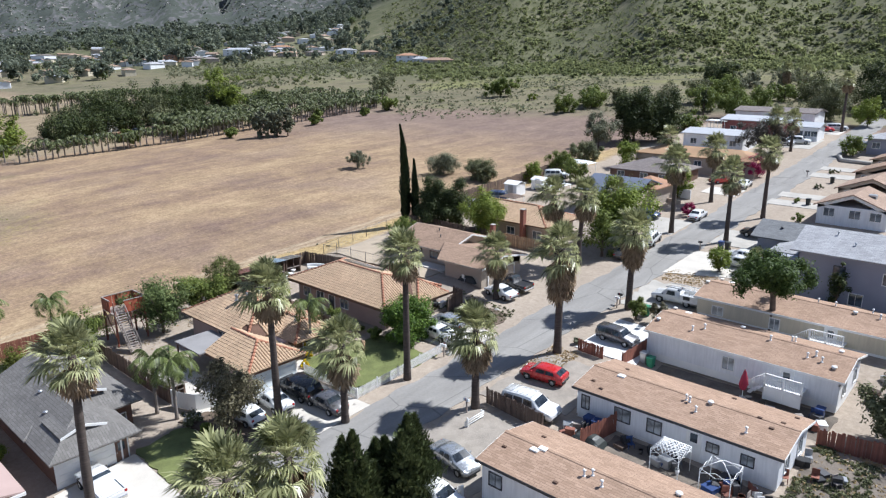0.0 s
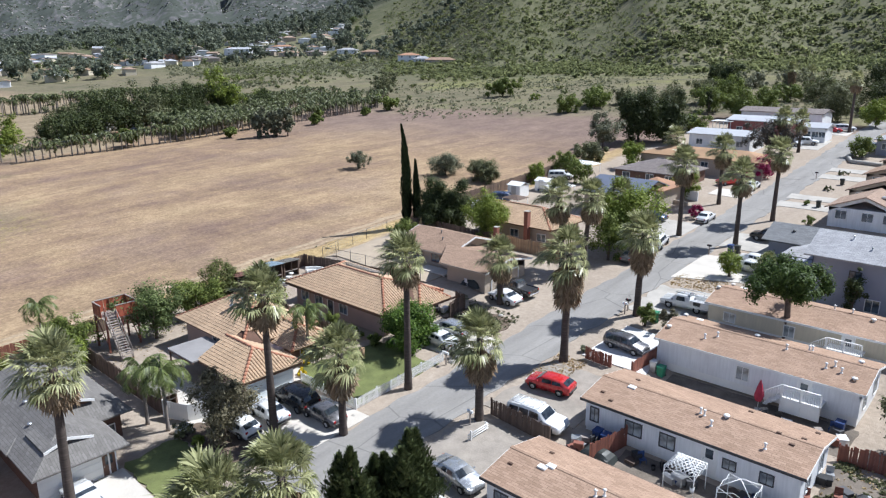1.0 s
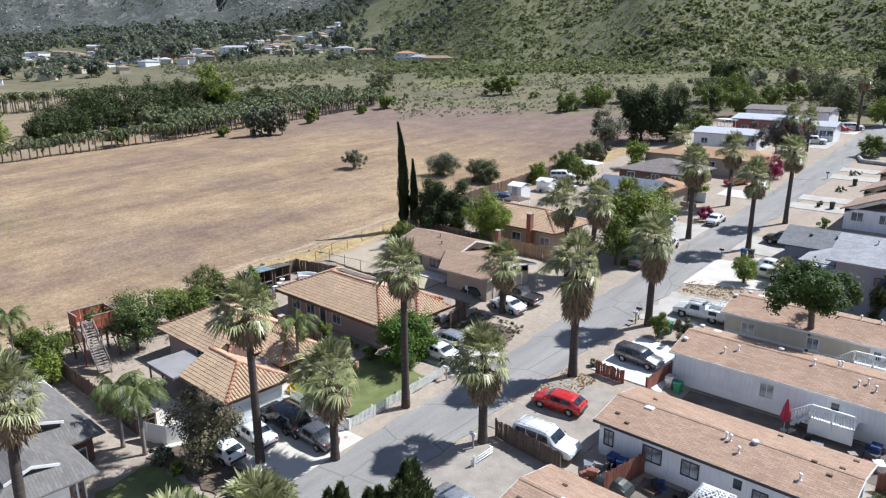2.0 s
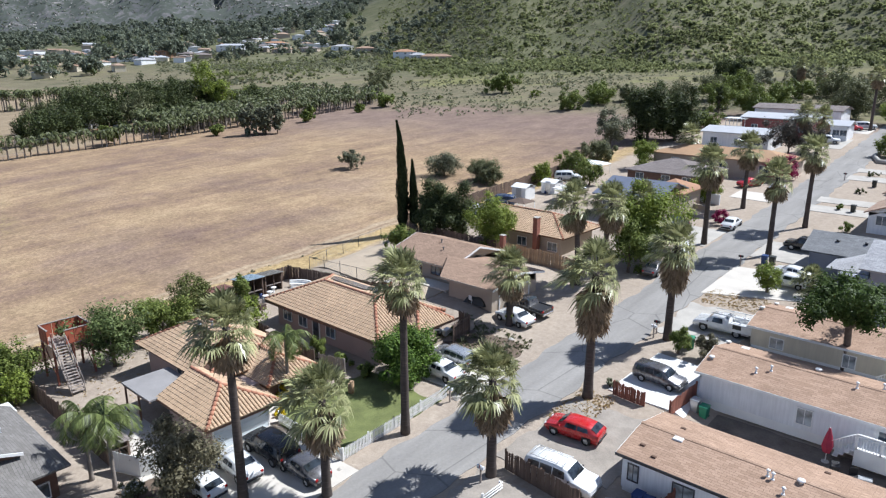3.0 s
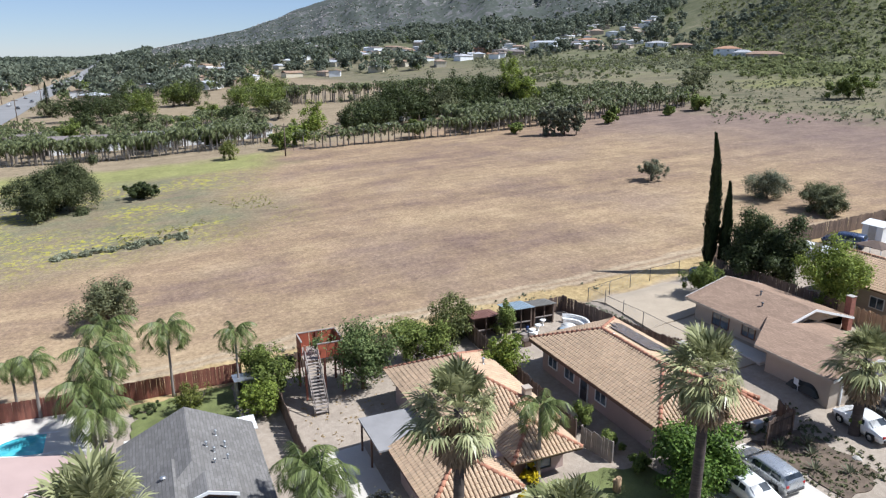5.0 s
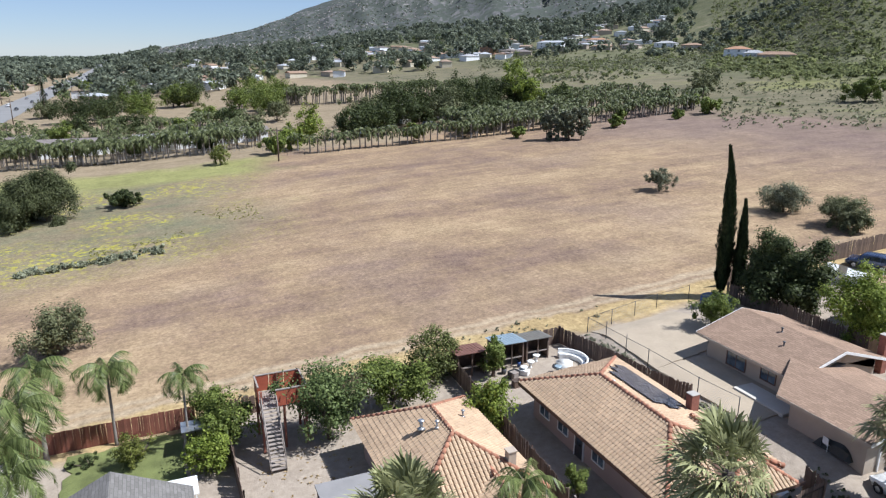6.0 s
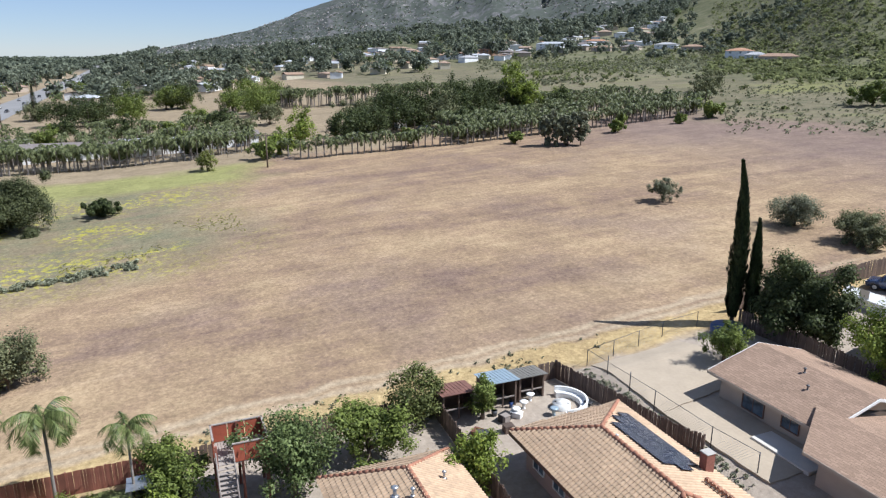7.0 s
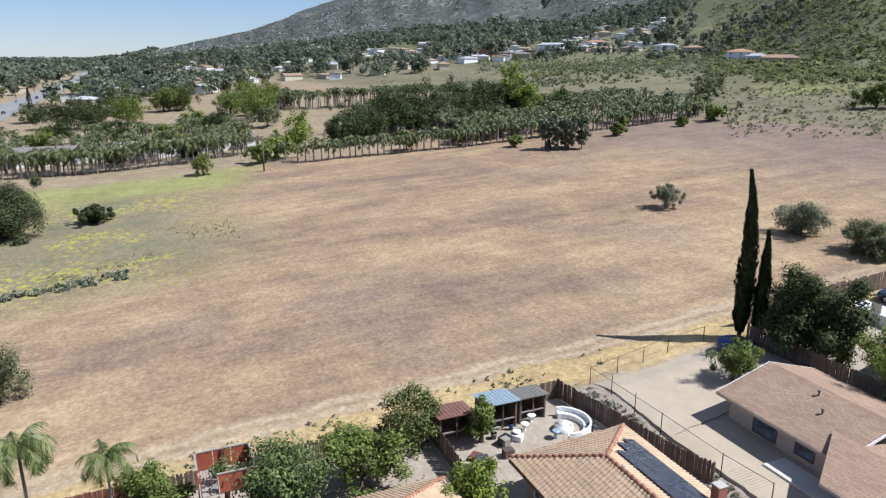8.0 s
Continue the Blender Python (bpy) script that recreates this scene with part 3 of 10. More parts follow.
def crown_clumps(rng, n, rx, rz, zc, shape="round"):
    """Centres and radii of the clumps of a crown with an uneven outline."""
    d = rng.normal(size=(n, 3))
    d /= np.linalg.norm(d, axis=1)[:, None]
    if shape == "high":
        d[:, 2] = np.where(d[:, 2] < -0.8, -d[:, 2], d[:, 2])
    q = rng.uniform(0.12, 1.0, n) ** 0.6
    lobe = 1 + 0.20 * np.sin(d @ rng.normal(size=3) * 3 + rng.uniform(0, 6)) + 0.14 * np.sin(d @ rng.normal(size=3) * 5 + rng.uniform(0, 6))
    c = d * (q * lobe)[:, None] * np.array([rx, rx, rz])
    lump = rng.uniform(0.75, 1.2, n)
    c *= lump[:, None]
    c[:, 2] += zc
    r = rng.uniform(0.24, 0.54, n) * min(rx, rz) * (1.25 - 0.45 * q)
    return c, r


def tree(name, x, y, height, rx, mat, label, seed, rz=None, zc=None, leaves=3200, size=0.15, clumps=40, trunk=0.16, limbs=6, lean=(0, 0), bark=None, category="tree", group="", shape="round"):
    rng = np.random.default_rng(seed)
    if name != "field_tree" and not zc:
        rz = max(rz or 0, height * 0.45)
    rz = rz or height * 0.45
    zc = zc or height - rz * 1.02
    t = thing(name, label, category, Matrix.Translation((x, y, gz(x, y))), group)
    c, r = crown_clumps(rng, clumps, rx, rz, zc, shape)
    c[:, 0] += lean[0]
    c[:, 1] += lean[1]
    c[:, 2] = np.maximum(c[:, 2], 0.3)
    bm = bmesh.new()
    fork = Vector((lean[0] * 0.4, lean[1] * 0.4, max(0.4, zc - rz * 0.75) if name != "field_tree" else 0.35))
    tube(bm, [(0, 0, -0.4), (lean[0] * 0.1 + 0.04, lean[1] * 0.1, fork.z * 0.5), fork, (lean[0], lean[1], zc + rz * 0.3)], [trunk * 1.25, trunk, trunk * 0.85, trunk * 0.25], 9)
    part("trunk", bm, bark or BARK, t)
    for i in range(limbs):
        e = Vector(c[i % len(c)])
        s = fork * (0.85 + 0.2 * (i % 2))
        mid = s.lerp(e, 0.5) + Vector(rng.normal(size=3)) * 0.12
        part("limb", tube(bmesh.new(), [s, mid, e], [trunk * 0.55, trunk * 0.35, trunk * 0.1], 6), bark or BARK, t)
    v, f = leaf_cloud(rng, c, r, int(leaves * 1.5), size * 0.78)
    part("crown", fast_mesh("crown", v, f, mat), None, t)
    return t


def bush(name, x, y, rx, h, mat, label, seed, leaves=900, size=0.11, category="bush", group="", n=14):
    rng = np.random.default_rng(seed)
    t = thing(name, label, category, Matrix.Translation((x, y, gz(x, y))), group)
    c, r = crown_clumps(rng, n, rx * 0.72, h * 0.42, h * 0.5)
    c[:, 2] = np.maximum(c[:, 2], 0.12)
    bm = bmesh.new()
    for i in range(4):
        tube(bm, [(0.05 * i - 0.1, 0, -0.2), tuple(c[i])], [0.05, 0.015], 5)
    part("stems", bm, BARK, t)
    v, f = leaf_cloud(rng, c, r, int(leaves * 2), size * 0.7)
    part("foliage", fast_mesh("foliage", v, f, mat), None, t)
    return t


def fan_leaf(rng, origin, az, tilt, stalk, blade, droop, verts, faces, segs=19, spread=106, wide=0.055):
    """A fan-palm leaf: stalk, then segments that radiate from its end and hang at the tips."""
    ca, sa = math.cos(az), math.sin(az)
    out = np.array([ca * math.cos(tilt), sa * math.cos(tilt), math.sin(tilt)])
    side = np.array([-sa, ca, 0.0])
    up = np.cross(out, side) * -1
    up = up if up[2] >= 0 else -up
    hub = origin + out * stalk + np.array([0, 0, -0.10 * stalk * droop])
    b = len(verts)
    w = 0.03
    verts += [origin - side * w, origin + side * w, hub + side * w, hub - side * w]
    faces.append((b, b + 1, b + 2, b + 3))
    for i in range(segs):
        a = math.radians(-spread + 2 * spread * (i + 0.5) / segs) + rng.normal() * 0.04
        d = out * math.cos(a) + side * math.sin(a)
        fold = up * (0.14 * abs(math.sin(a)) + 0.03 * (1 if i % 2 else -1))
        d = d + fold
        ln = blade * (0.62 + 0.38 * math.cos(a * 0.75)) * rng.uniform(0.85, 1.1)
        n = np.cross(d, up)
        n = n / (np.linalg.norm(n) + 1e-6)
        wd = ln * wide
        mid = hub + d * ln * 0.55
        tip = hub + d * ln * 0.95 + np.array([0, 0, -ln * 0.45 * droop * rng.uniform(0.6, 1.3)])
        b = len(verts)
        verts += [hub, mid - n * wd, tip, mid + n * wd]
        faces.append((b, b + 1, b + 2, b + 3))


def fan_crown(seed, scale=1.0, count=46, wind=(0.0, 0.0)):
    rng = np.random.default_rng(seed)
    v, f = [], []
    for i in range(count):
        u = (i + 0.5) / count
        tilt = math.radians(82 - 108 * u ** 1.05 + rng.normal() * 8)
        az = i * 2.39996 + rng.normal() * 0.15
        o = np.array([0, 0, 0.25 - 0.55 * u]) * scale + 0.12 * scale * np.array([math.cos(az), math.sin(az), 0])
        st = len(v)
        fan_leaf(rng, o, az, tilt, 1.0 * scale * rng.uniform(0.75, 1.25), 1.05 * scale * rng.uniform(0.8, 1.1), 0.2 + 1.0 * u, v, f)
        for k in range(st, len(v)):
            d = max(0.0, float(np.hypot(v[k][0], v[k][1])))
            v[k] = v[k] + np.array([wind[0], wind[1], 0]) * d * d * 0.10
    return fast_mesh("crown", np.array(v), np.array(f), FAN_GREEN)


def fan_skirt(seed, scale=1.0, length=1.6, count=42):
    rng = np.random.default_rng(seed)
    v, f = [], []
    for i in range(count):
        u = (i + 0.5) / count
        az = i * 2.39996 + rng.normal() * 0.2
        tilt = math.radians(-66 - 16 * u + rng.normal() * 4)
        o = np.array([0, 0, -0.25 * scale - length * 0.75 * u]) + 0.30 * np.array([math.cos(az), math.sin(az), 0])
        fan_leaf(rng, o, az, tilt, 0.65 * scale, 0.95 * scale * rng.uniform(0.8, 1.1), 0.3, v, f, 13, 75, 0.085)
    return fast_mesh("dead_leaf_skirt", np.array(v), np.array(f), FAN_DEAD)


CROWNS = [fan_crown(11, 1.0, 54, (-1.3, -0.5)), fan_crown(12, 1.0, 58, (-1.0, -0.4)), fan_crown(13, 1.0, 50, (-1.5, -0.5))]
SKIRTS = {}


def fan_palm(x, y, h, k=0, crown=1.0, skirt=0.0, r=0.3, lean=(0, 0), label="", turn=0.0, boots=0.0):
    """A fan palm: ringed trunk, crown, and a skirt of dead leaves where it has one. h: height of the crown's heart."""
    t = thing("fan_palm", label or "tall fan palm with grey ringed trunk and windblown crown", "palm tree", Matrix.Translation((x, y, gz(x, y))), "street palms")
    n = 10
    pts, rad = [], []
    for i in range(n + 1):
        u = i / n
        pts.append((lean[0] * u * u, lean[1] * u * u, -0.5 + (h + 0.5) * u))
        rad.append(0.86 * r * (1.45 - 1.6 * u if u < 0.12 else 1.26 - 0.42 * u) * (1 + 0.03 * math.sin(i * 2.1)))
    part("trunk", tube(bmesh.new(), pts, rad, 12), PALM_BARK, t)
    ob = part("crown", CROWNS[k % 3], None, t)
    ob.matrix_local = Matrix.Translation((lean[0], lean[1], h)) @ Matrix.Rotation(turn * 0.16, 4, "Z") @ Matrix.Scale(crown * 0.9, 4)
    if skirt:
        key = round(skirt, 1)
        if key not in SKIRTS:
            SKIRTS[key] = fan_skirt(int(key * 10), 1.0, skirt, int(24 + 22 * skirt))
        ob = part("dead_leaf_skirt", SKIRTS[key], None, t, "hanging brown dead leaves")
        ob.matrix_local = Matrix.Translation((lean[0], lean[1], h)) @ Matrix.Scale(max(0.8, crown * 0.98), 4)
    return t


def feather_crown(seed, scale=1.0, count=20, pairs=30, mat=None, name="crown"):
    """Arching feather fronds with hanging leaflets."""
    rng = np.random.default_rng(seed)
    v, f = [], []
    for i in range(count):
        az = i * 2.39996 + rng.normal() * 0.2
        u = (i + 0.5) / count
        el = math.radians(75 - 70 * u)
        ln = 2.3 * scale * rng.uniform(0.85, 1.1)
        h = np.array([math.cos(az), math.sin(az), 0])
        side = np.array([-math.sin(az), math.cos(az), 0])
        p = np.array([0, 0, 0.0])
        pts = [p]
        e = el
        for s in range(pairs):
            p = p + (h * math.cos(e) + np.array([0, 0, math.sin(e)])) * ln / pairs
            e -= (0.115 + 0.05 * u) * 18 / pairs
            pts.append(p)
        for s in range(pairs):
            a, c = pts[s], pts[s + 1]
            b = len(v)
            v += [a - side * 0.02, a + side * 0.02, c + side * 0.02, c - side * 0.02]
            f.append((b, b + 1, b + 2, b + 3))
            if s < pairs * 0.12:
                continue
            ll = 0.7 * scale * math.sin(math.pi * (s + 1.5) / (pairs + 3)) ** 0.6
            for sg in (-1, 1):
                tip = c + side * sg * ll * 0.6 + h * ll * 0.35 + np.array([0, 0, -ll * rng.uniform(0.45, 0.85)])
                b = len(v)
                w = (c - a) * 0.45
                v += [a, c, tip + w * 0.2, tip - w * 0.2]
                f.append((b, b + 1, b + 2, b + 3))
    return fast_mesh(name, np.array(v), np.array(f), mat or QUEEN_GREEN)


PALE_TRUNK = plain("pale_palm_trunk", (0.23, 0.20, 0.175), 0.9, var=0.2)
FEATHERS = [feather_crown(31), feather_crown(32, 1.0, 18), feather_crown(33, 1.0, 22)]


def queen_palm(x, y, h, k=0, crown=1.0, r=0.16, lean=(0, 0), label="", group="garden palms"):
    t = thing("feather_palm", label or "slender feather palm with arching green fronds", "palm tree", Matrix.Translation((x, y, gz(x, y))), group)
    pts = [(lean[0] * u * u, lean[1] * u * u, -0.4 + (h + 0.4) * u) for u in (0, 0.15, 0.4, 0.7, 0.93, 1)]
    part("trunk", tube(bmesh.new(), pts, [r * q for q in (1.4, 0.95, 0.85, 0.8, 0.75, 0.6)], 9), PALE_TRUNK, t)
    ob = part("crown", FEATHERS[k % 3], None, t)
    ob.matrix_local = Matrix.Translation((lean[0], lean[1], h)) @ Matrix.Rotation(k * 1.3, 4, "Z") @ Matrix.Scale(crown, 4)
    return t


def cypress(name, x, y, h, r, seed, label, lean=(0, 0), leaves=3200, mat=None, rough=0.7):
    rng = np.random.default_rng(seed)
    t = thing(name, label, "tree", Matrix.Translation((x, y, gz(x, y))))
    part("trunk", tube(bmesh.new(), [(0, 0, -0.4), (0, 0, h * 0.5), (lean[0] * 0.8, lean[1] * 0.8, h * 0.95)], [r * 0.28, r * 0.2, 0.03], 7), BARK, t)
    u = rng.uniform(0.07, 1.0, leaves) ** 1.1
    prof = np.interp(u, [0, 0.06, 0.15, 0.4, 0.75, 1.0], [0.1, 0.45, 0.85, 1.0, 0.55, 0.05]) * r
    a = rng.uniform(0, 2 * np.pi, leaves)
    lump = 1 + 0.18 * np.sin(a * 3 + u * 21) + 0.12 * np.sin(a * 5 - u * 37) + 0.10 * np.sin(a * 9 + u * 60)
    q = prof * lump * rng.uniform(rough, 1.0 + (0.7 - rough) * 0.6, leaves)
    p = np.stack([q * np.cos(a) + lean[0] * u ** 5, q * np.sin(a) + lean[1] * u ** 5, u * h], 1)
    d = np.stack([np.cos(a), np.sin(a), np.zeros(leaves)], 1)
    s = 0.20
    side = np.stack([-np.sin(a), np.cos(a), np.zeros(leaves)], 1)
    upv = np.stack([0.25 * np.cos(a), 0.25 * np.sin(a), np.ones(leaves)], 1) + rng.normal(size=(leaves, 3)) * 0.2
    v = np.stack([p - upv * s, p + side * s * 0.45 + d * 0.05, p + upv * s * 1.4, p - side * s * 0.45 + d * 0.05], 1).reshape(-1, 3)
    part("crown", fast_mesh("crown", v, np.arange(leaves * 4).reshape(-1, 4), mat or LEAF_CYPRESS), None, t)
    return t


def tree_stuff(name, spots, mat, label, seed, leaves=70, size=0.6, category="trees"):
    """Many far trees or shrubs as one object. spots: x, y, height, radius."""
    rng = np.random.default_rng(seed)
    V, F, base = [], [], 0
    for x, y, h, r in spots:
        z = on_ground(x, y)
        n = 7 if leaves < 60 else 12 if leaves < 150 else 18
        c, rr = crown_clumps(rng, n, r * 0.75, h * 0.40, h * 0.56)
        c += np.array([x, y, z])
        k = max(10, int(leaves))
        v, f = leaf_cloud(rng, c, rr * 1.15, k, size * r)
        V.append(v)
        F.append(f + base)
        base += len(v)
    me = fast_mesh(name, np.concatenate(V), np.concatenate(F), mat)
    return tagged(new(name, me), label, category, kind="stuff")

# ---- house building ----
def wall_frame(at, facing):
    """A pose on a wall: x along it, y out of it, z up. facing: degrees of the outward normal from +x."""
    return Matrix.Translation(at) @ Matrix.Rotation(radians(facing - 90), 4, "Z")


def window(parent, at, facing, w, h, mat=None, bars=1, depth=0.06, name="window", pane_mat=None):
    m = wall_frame(at, facing)
    t = 0.07
    fr = boxes(((-w / 2 - t, -0.05, -h / 2 - t), (-w / 2, depth, h / 2 + t)), ((w / 2, -0.05, -h / 2 - t), (w / 2 + t, depth, h / 2 + t)),
               ((-w / 2, -0.05, h / 2), (w / 2, depth, h / 2 + t)), ((-w / 2, -0.05, -h / 2 - t), (w / 2, depth + 0.02, -h / 2)))
    for i in range(bars):
        x = -w / 2 + w * (i + 1) / (bars + 1)
        box(fr, (x - 0.02, 0.0, -h / 2), (x + 0.02, depth - 0.01, h / 2))
    ob = part(name, fr, mat or WHITE, parent)
    ob.matrix_local = m
    part("pane", boxes(((-w / 2, -0.04, -h / 2), (w / 2, 0.02, h / 2))), pane_mat or GLASS, ob)
    return ob


def door(parent, at, facing, w=0.9, h=2.05, mat=None, panels=True):
    m = wall_frame(at, facing)
    ob = part("door", boxes(((-w / 2, -0.04, 0), (w / 2, 0.05, h)), bevel=0.01), mat or WHITE, parent)
    ob.matrix_local = m
    part("door_frame", boxes(((-w / 2 - 0.09, -0.04, 0), (-w / 2, 0.07, h + 0.09)), ((w / 2, -0.04, 0), (w / 2 + 0.09, 0.07, h + 0.09)), ((-w / 2, -0.04, h), (w / 2, 0.07, h + 0.09))), WHITE, ob)
    if panels:
        part("pane", boxes(((-w * 0.28, 0.0, h * 0.55), (w * 0.28, 0.065, h * 0.88))), GLASS, ob)
    part("handle", boxes(((w * 0.36, 0.05, 0.95), (w * 0.42, 0.11, 1.05)), bevel=0.01), METAL, ob)
    return ob


def garage_door(parent, at, facing, w=4.6, h=2.1, mat=None):
    m = wall_frame(at, facing)
    ob = part("garage_door", boxes(((-w / 2, -0.04, 0), (w / 2, 0.02, h))), mat or WHITE, parent)
    ob.matrix_local = m
    for i in range(4):
        part("panel", boxes(((-w / 2 + 0.03, 0.0, h * i / 4 + 0.02), (w / 2 - 0.03, 0.045, h * (i + 1) / 4 - 0.02)), bevel=0.012), mat or WHITE, ob)
    part("door_frame", boxes(((-w / 2 - 0.12, -0.04, 0), (-w / 2, 0.07, h + 0.12)), ((w / 2, -0.04, 0), (w / 2 + 0.12, 0.07, h + 0.12)), ((-w / 2, -0.04, h), (w / 2, 0.07, h + 0.12))), WHITE, ob)
    return ob


def hip_planes(x0, x1, y0, y1, ze, zr, hip_w=True, hip_e=True, axis="X"):
    """Roof planes over a rectangle: ridge along an axis, hipped or gabled at either end."""
    if axis == "Y":
        return [[(y, x, z) if False else (x_, y_, z_) for x_, y_, z_ in [(q[1], q[0], q[2]) for q in p]][::-1] for p in hip_planes(y0, y1, x0, x1, ze, zr, hip_w, hip_e)]
    ym, d = (y0 + y1) / 2, (y1 - y0) / 2
    a = x0 + (d if hip_w else 0)
    b = x1 - (d if hip_e else 0)
    if a > b:
        a = b = (a + b) / 2
    P = [[(x0, y0, ze), (x1, y0, ze), (b, ym, zr), (a, ym, zr)], [(x1, y1, ze), (x0, y1, ze), (a, ym, zr), (b, ym, zr)]]
    if hip_w:
        P.append([(x0, y1, ze), (x0, y0, ze), (a, ym, zr)])
    if hip_e:
        P.append([(x1, y0, ze), (x1, y1, ze), (b, ym, zr)])
    out = []
    for p in P:
        q = []
        for v in p:
            if not q or (Vector(v) - Vector(q[-1])).length > 0.01:
                q.append(v)
        out.append(q)
    return out


def tile_mesh():
    """One barrel tile, its lower lip raised; x along the eave, y up the slope."""
    v, f = [], []
    n = 4
    for y, lift, r in ((0, 0.045, 0.135), (0.40, 0.01, 0.115)):
        for i in range(n + 1):
            a = math.pi * i / n
            v.append((-r * math.cos(a), y, lift + 0.085 * math.sin(a)))
    for i in range(n):
        f.append((i, i + 1, n + 2 + i, n + 1 + i))
    b = len(v)
    v += [(-0.135, 0, 0.0), (0.135, 0, 0.0)]
    f.append((b, 0, 1, 2, 3, 4, b + 1)[::-1])
    me = mesh_of("roof_tile", v, f)
    me.materials.append(TILE)
    return me


TILE_MESH = tile_mesh()
TILE_V = np.array([tuple(v.co) for v in TILE_MESH.vertices])
TILE_F = [tuple(p.vertices) for p in TILE_MESH.polygons]


def inside(poly, x, y):
    c = False
    for (x1, y1), (x2, y2) in zip(poly, poly[1:] + poly[:1]):
        if (y1 > y) != (y2 > y) and x < (x2 - x1) * (y - y1) / (y2 - y1) + x1:
            c = not c
    return c


def tile_places(planes, covers=()):
    """Poses of the tiles on roof planes. covers: tests that say where another roof lies on top."""
    out = []
    for p in planes:
        q = [Vector(v) for v in p]
        n = (q[1] - q[0]).cross(q[2] - q[0]).normalized()
        n = n if n.z > 0 else -n
        u = Vector((0, 0, 1)).cross(n).normalized()
        v = n.cross(u)
        flat = [((w - q[0]).dot(u), (w - q[0]).dot(v)) for w in q]
        lo_u, hi_u, lo_v, hi_v = min(a for a, b in flat), max(a for a, b in flat), min(b for a, b in flat), max(b for a, b in flat)
        b = lo_v - 0.05
        while b < hi_v - 0.1:
            a = lo_u + 0.14
            while a < hi_u:
                if inside(flat, a, max(b + 0.16, lo_v + 0.05)):
                    w = q[0] + u * a + v * b + n * 0.012
                    if not any(c(w) for c in covers):
                        r = Matrix((u, v, n)).transposed().to_4x4()
                        out.append(Matrix.Translation(w) @ r)
                a += 0.28
            b += 0.33
    return out


def tiled(parent_roof, places, first):
    """Lays tiles: the 300 that come first in the given order as pieces, the rest joined."""
    places = sorted(places, key=first)
    for m in places[:300]:
        ob = new("roof_tile", TILE_MESH)
        ob.parent = parent_roof
        ob.matrix_local = m
    V, F = [], []
    for m in places[300:]:
        b = len(V) * len(TILE_V)
        a = np.array(m)
        V.append(TILE_V @ a[:3, :3].T + a[:3, 3])
        F += [tuple(i + b for i in f) for f in TILE_F]
    if V:
        me = mesh_of("roof_tiles", np.concatenate(V).tolist(), F)
        me.materials.append(TILE)
        ob = new("roof_tiles", me)
        ob.parent = parent_roof
        tagged(ob, kind="stuff")


def caps(bm, a, b, r=0.14):
    """Ridge or hip caps in short overlapping lengths."""
    a, b = Vector(a), Vector(b)
    n = max(1, int((b - a).length / 0.42))
    for i in range(n):
        p, q = a.lerp(b, i / n), a.lerp(b, (i + 1.12) / n)
        tube(bm, [p + Vector((0, 0, 0.05)), q + Vector((0, 0, 0.03))], [r * 1.12, r * 0.9], 7)


def roof_shell(parent, planes, mat, thick=0.14, label="", name="roof"):
    obs = [part(name, prism(bmesh.new(), p, thick), mat, parent, label) for p in planes]
    return obs[0]


def vent_pipe(parent, at, h=0.35, r=0.06, mat=None):
    bm = tube(bmesh.new(), [(at[0], at[1], at[2] - 0.12), (at[0], at[1], at[2] + h)], [r, r], 8)
    tube(bm, [(at[0], at[1], at[2] + h), (at[0], at[1], at[2] + h + 0.03), (at[0], at[1], at[2] + h + 0.10)], [r * 2.0, r * 2.1, r * 1.0], 8)
    tube(bm, [(at[0], at[1], at[2] - 0.05), (at[0], at[1], at[2] + 0.05)], [r * 2.6, r * 1.2], 8)
    part("roof_vent", bm, mat or WHITE, parent)


def dome_vent(parent, at, r=0.22, mat=None):
    bm = tube(bmesh.new(), [(at[0], at[1], at[2] - 0.1), (at[0], at[1], at[2] + 0.1), (at[0], at[1], at[2] + 0.14), (at[0], at[1], at[2] + 0.22), (at[0], at[1], at[2] + 0.26)], [r * 0.6, r * 0.6, r * 1.05, r * 0.9, r * 0.2], 12)
    part("roof_vent", bm, mat or WHITE, parent)


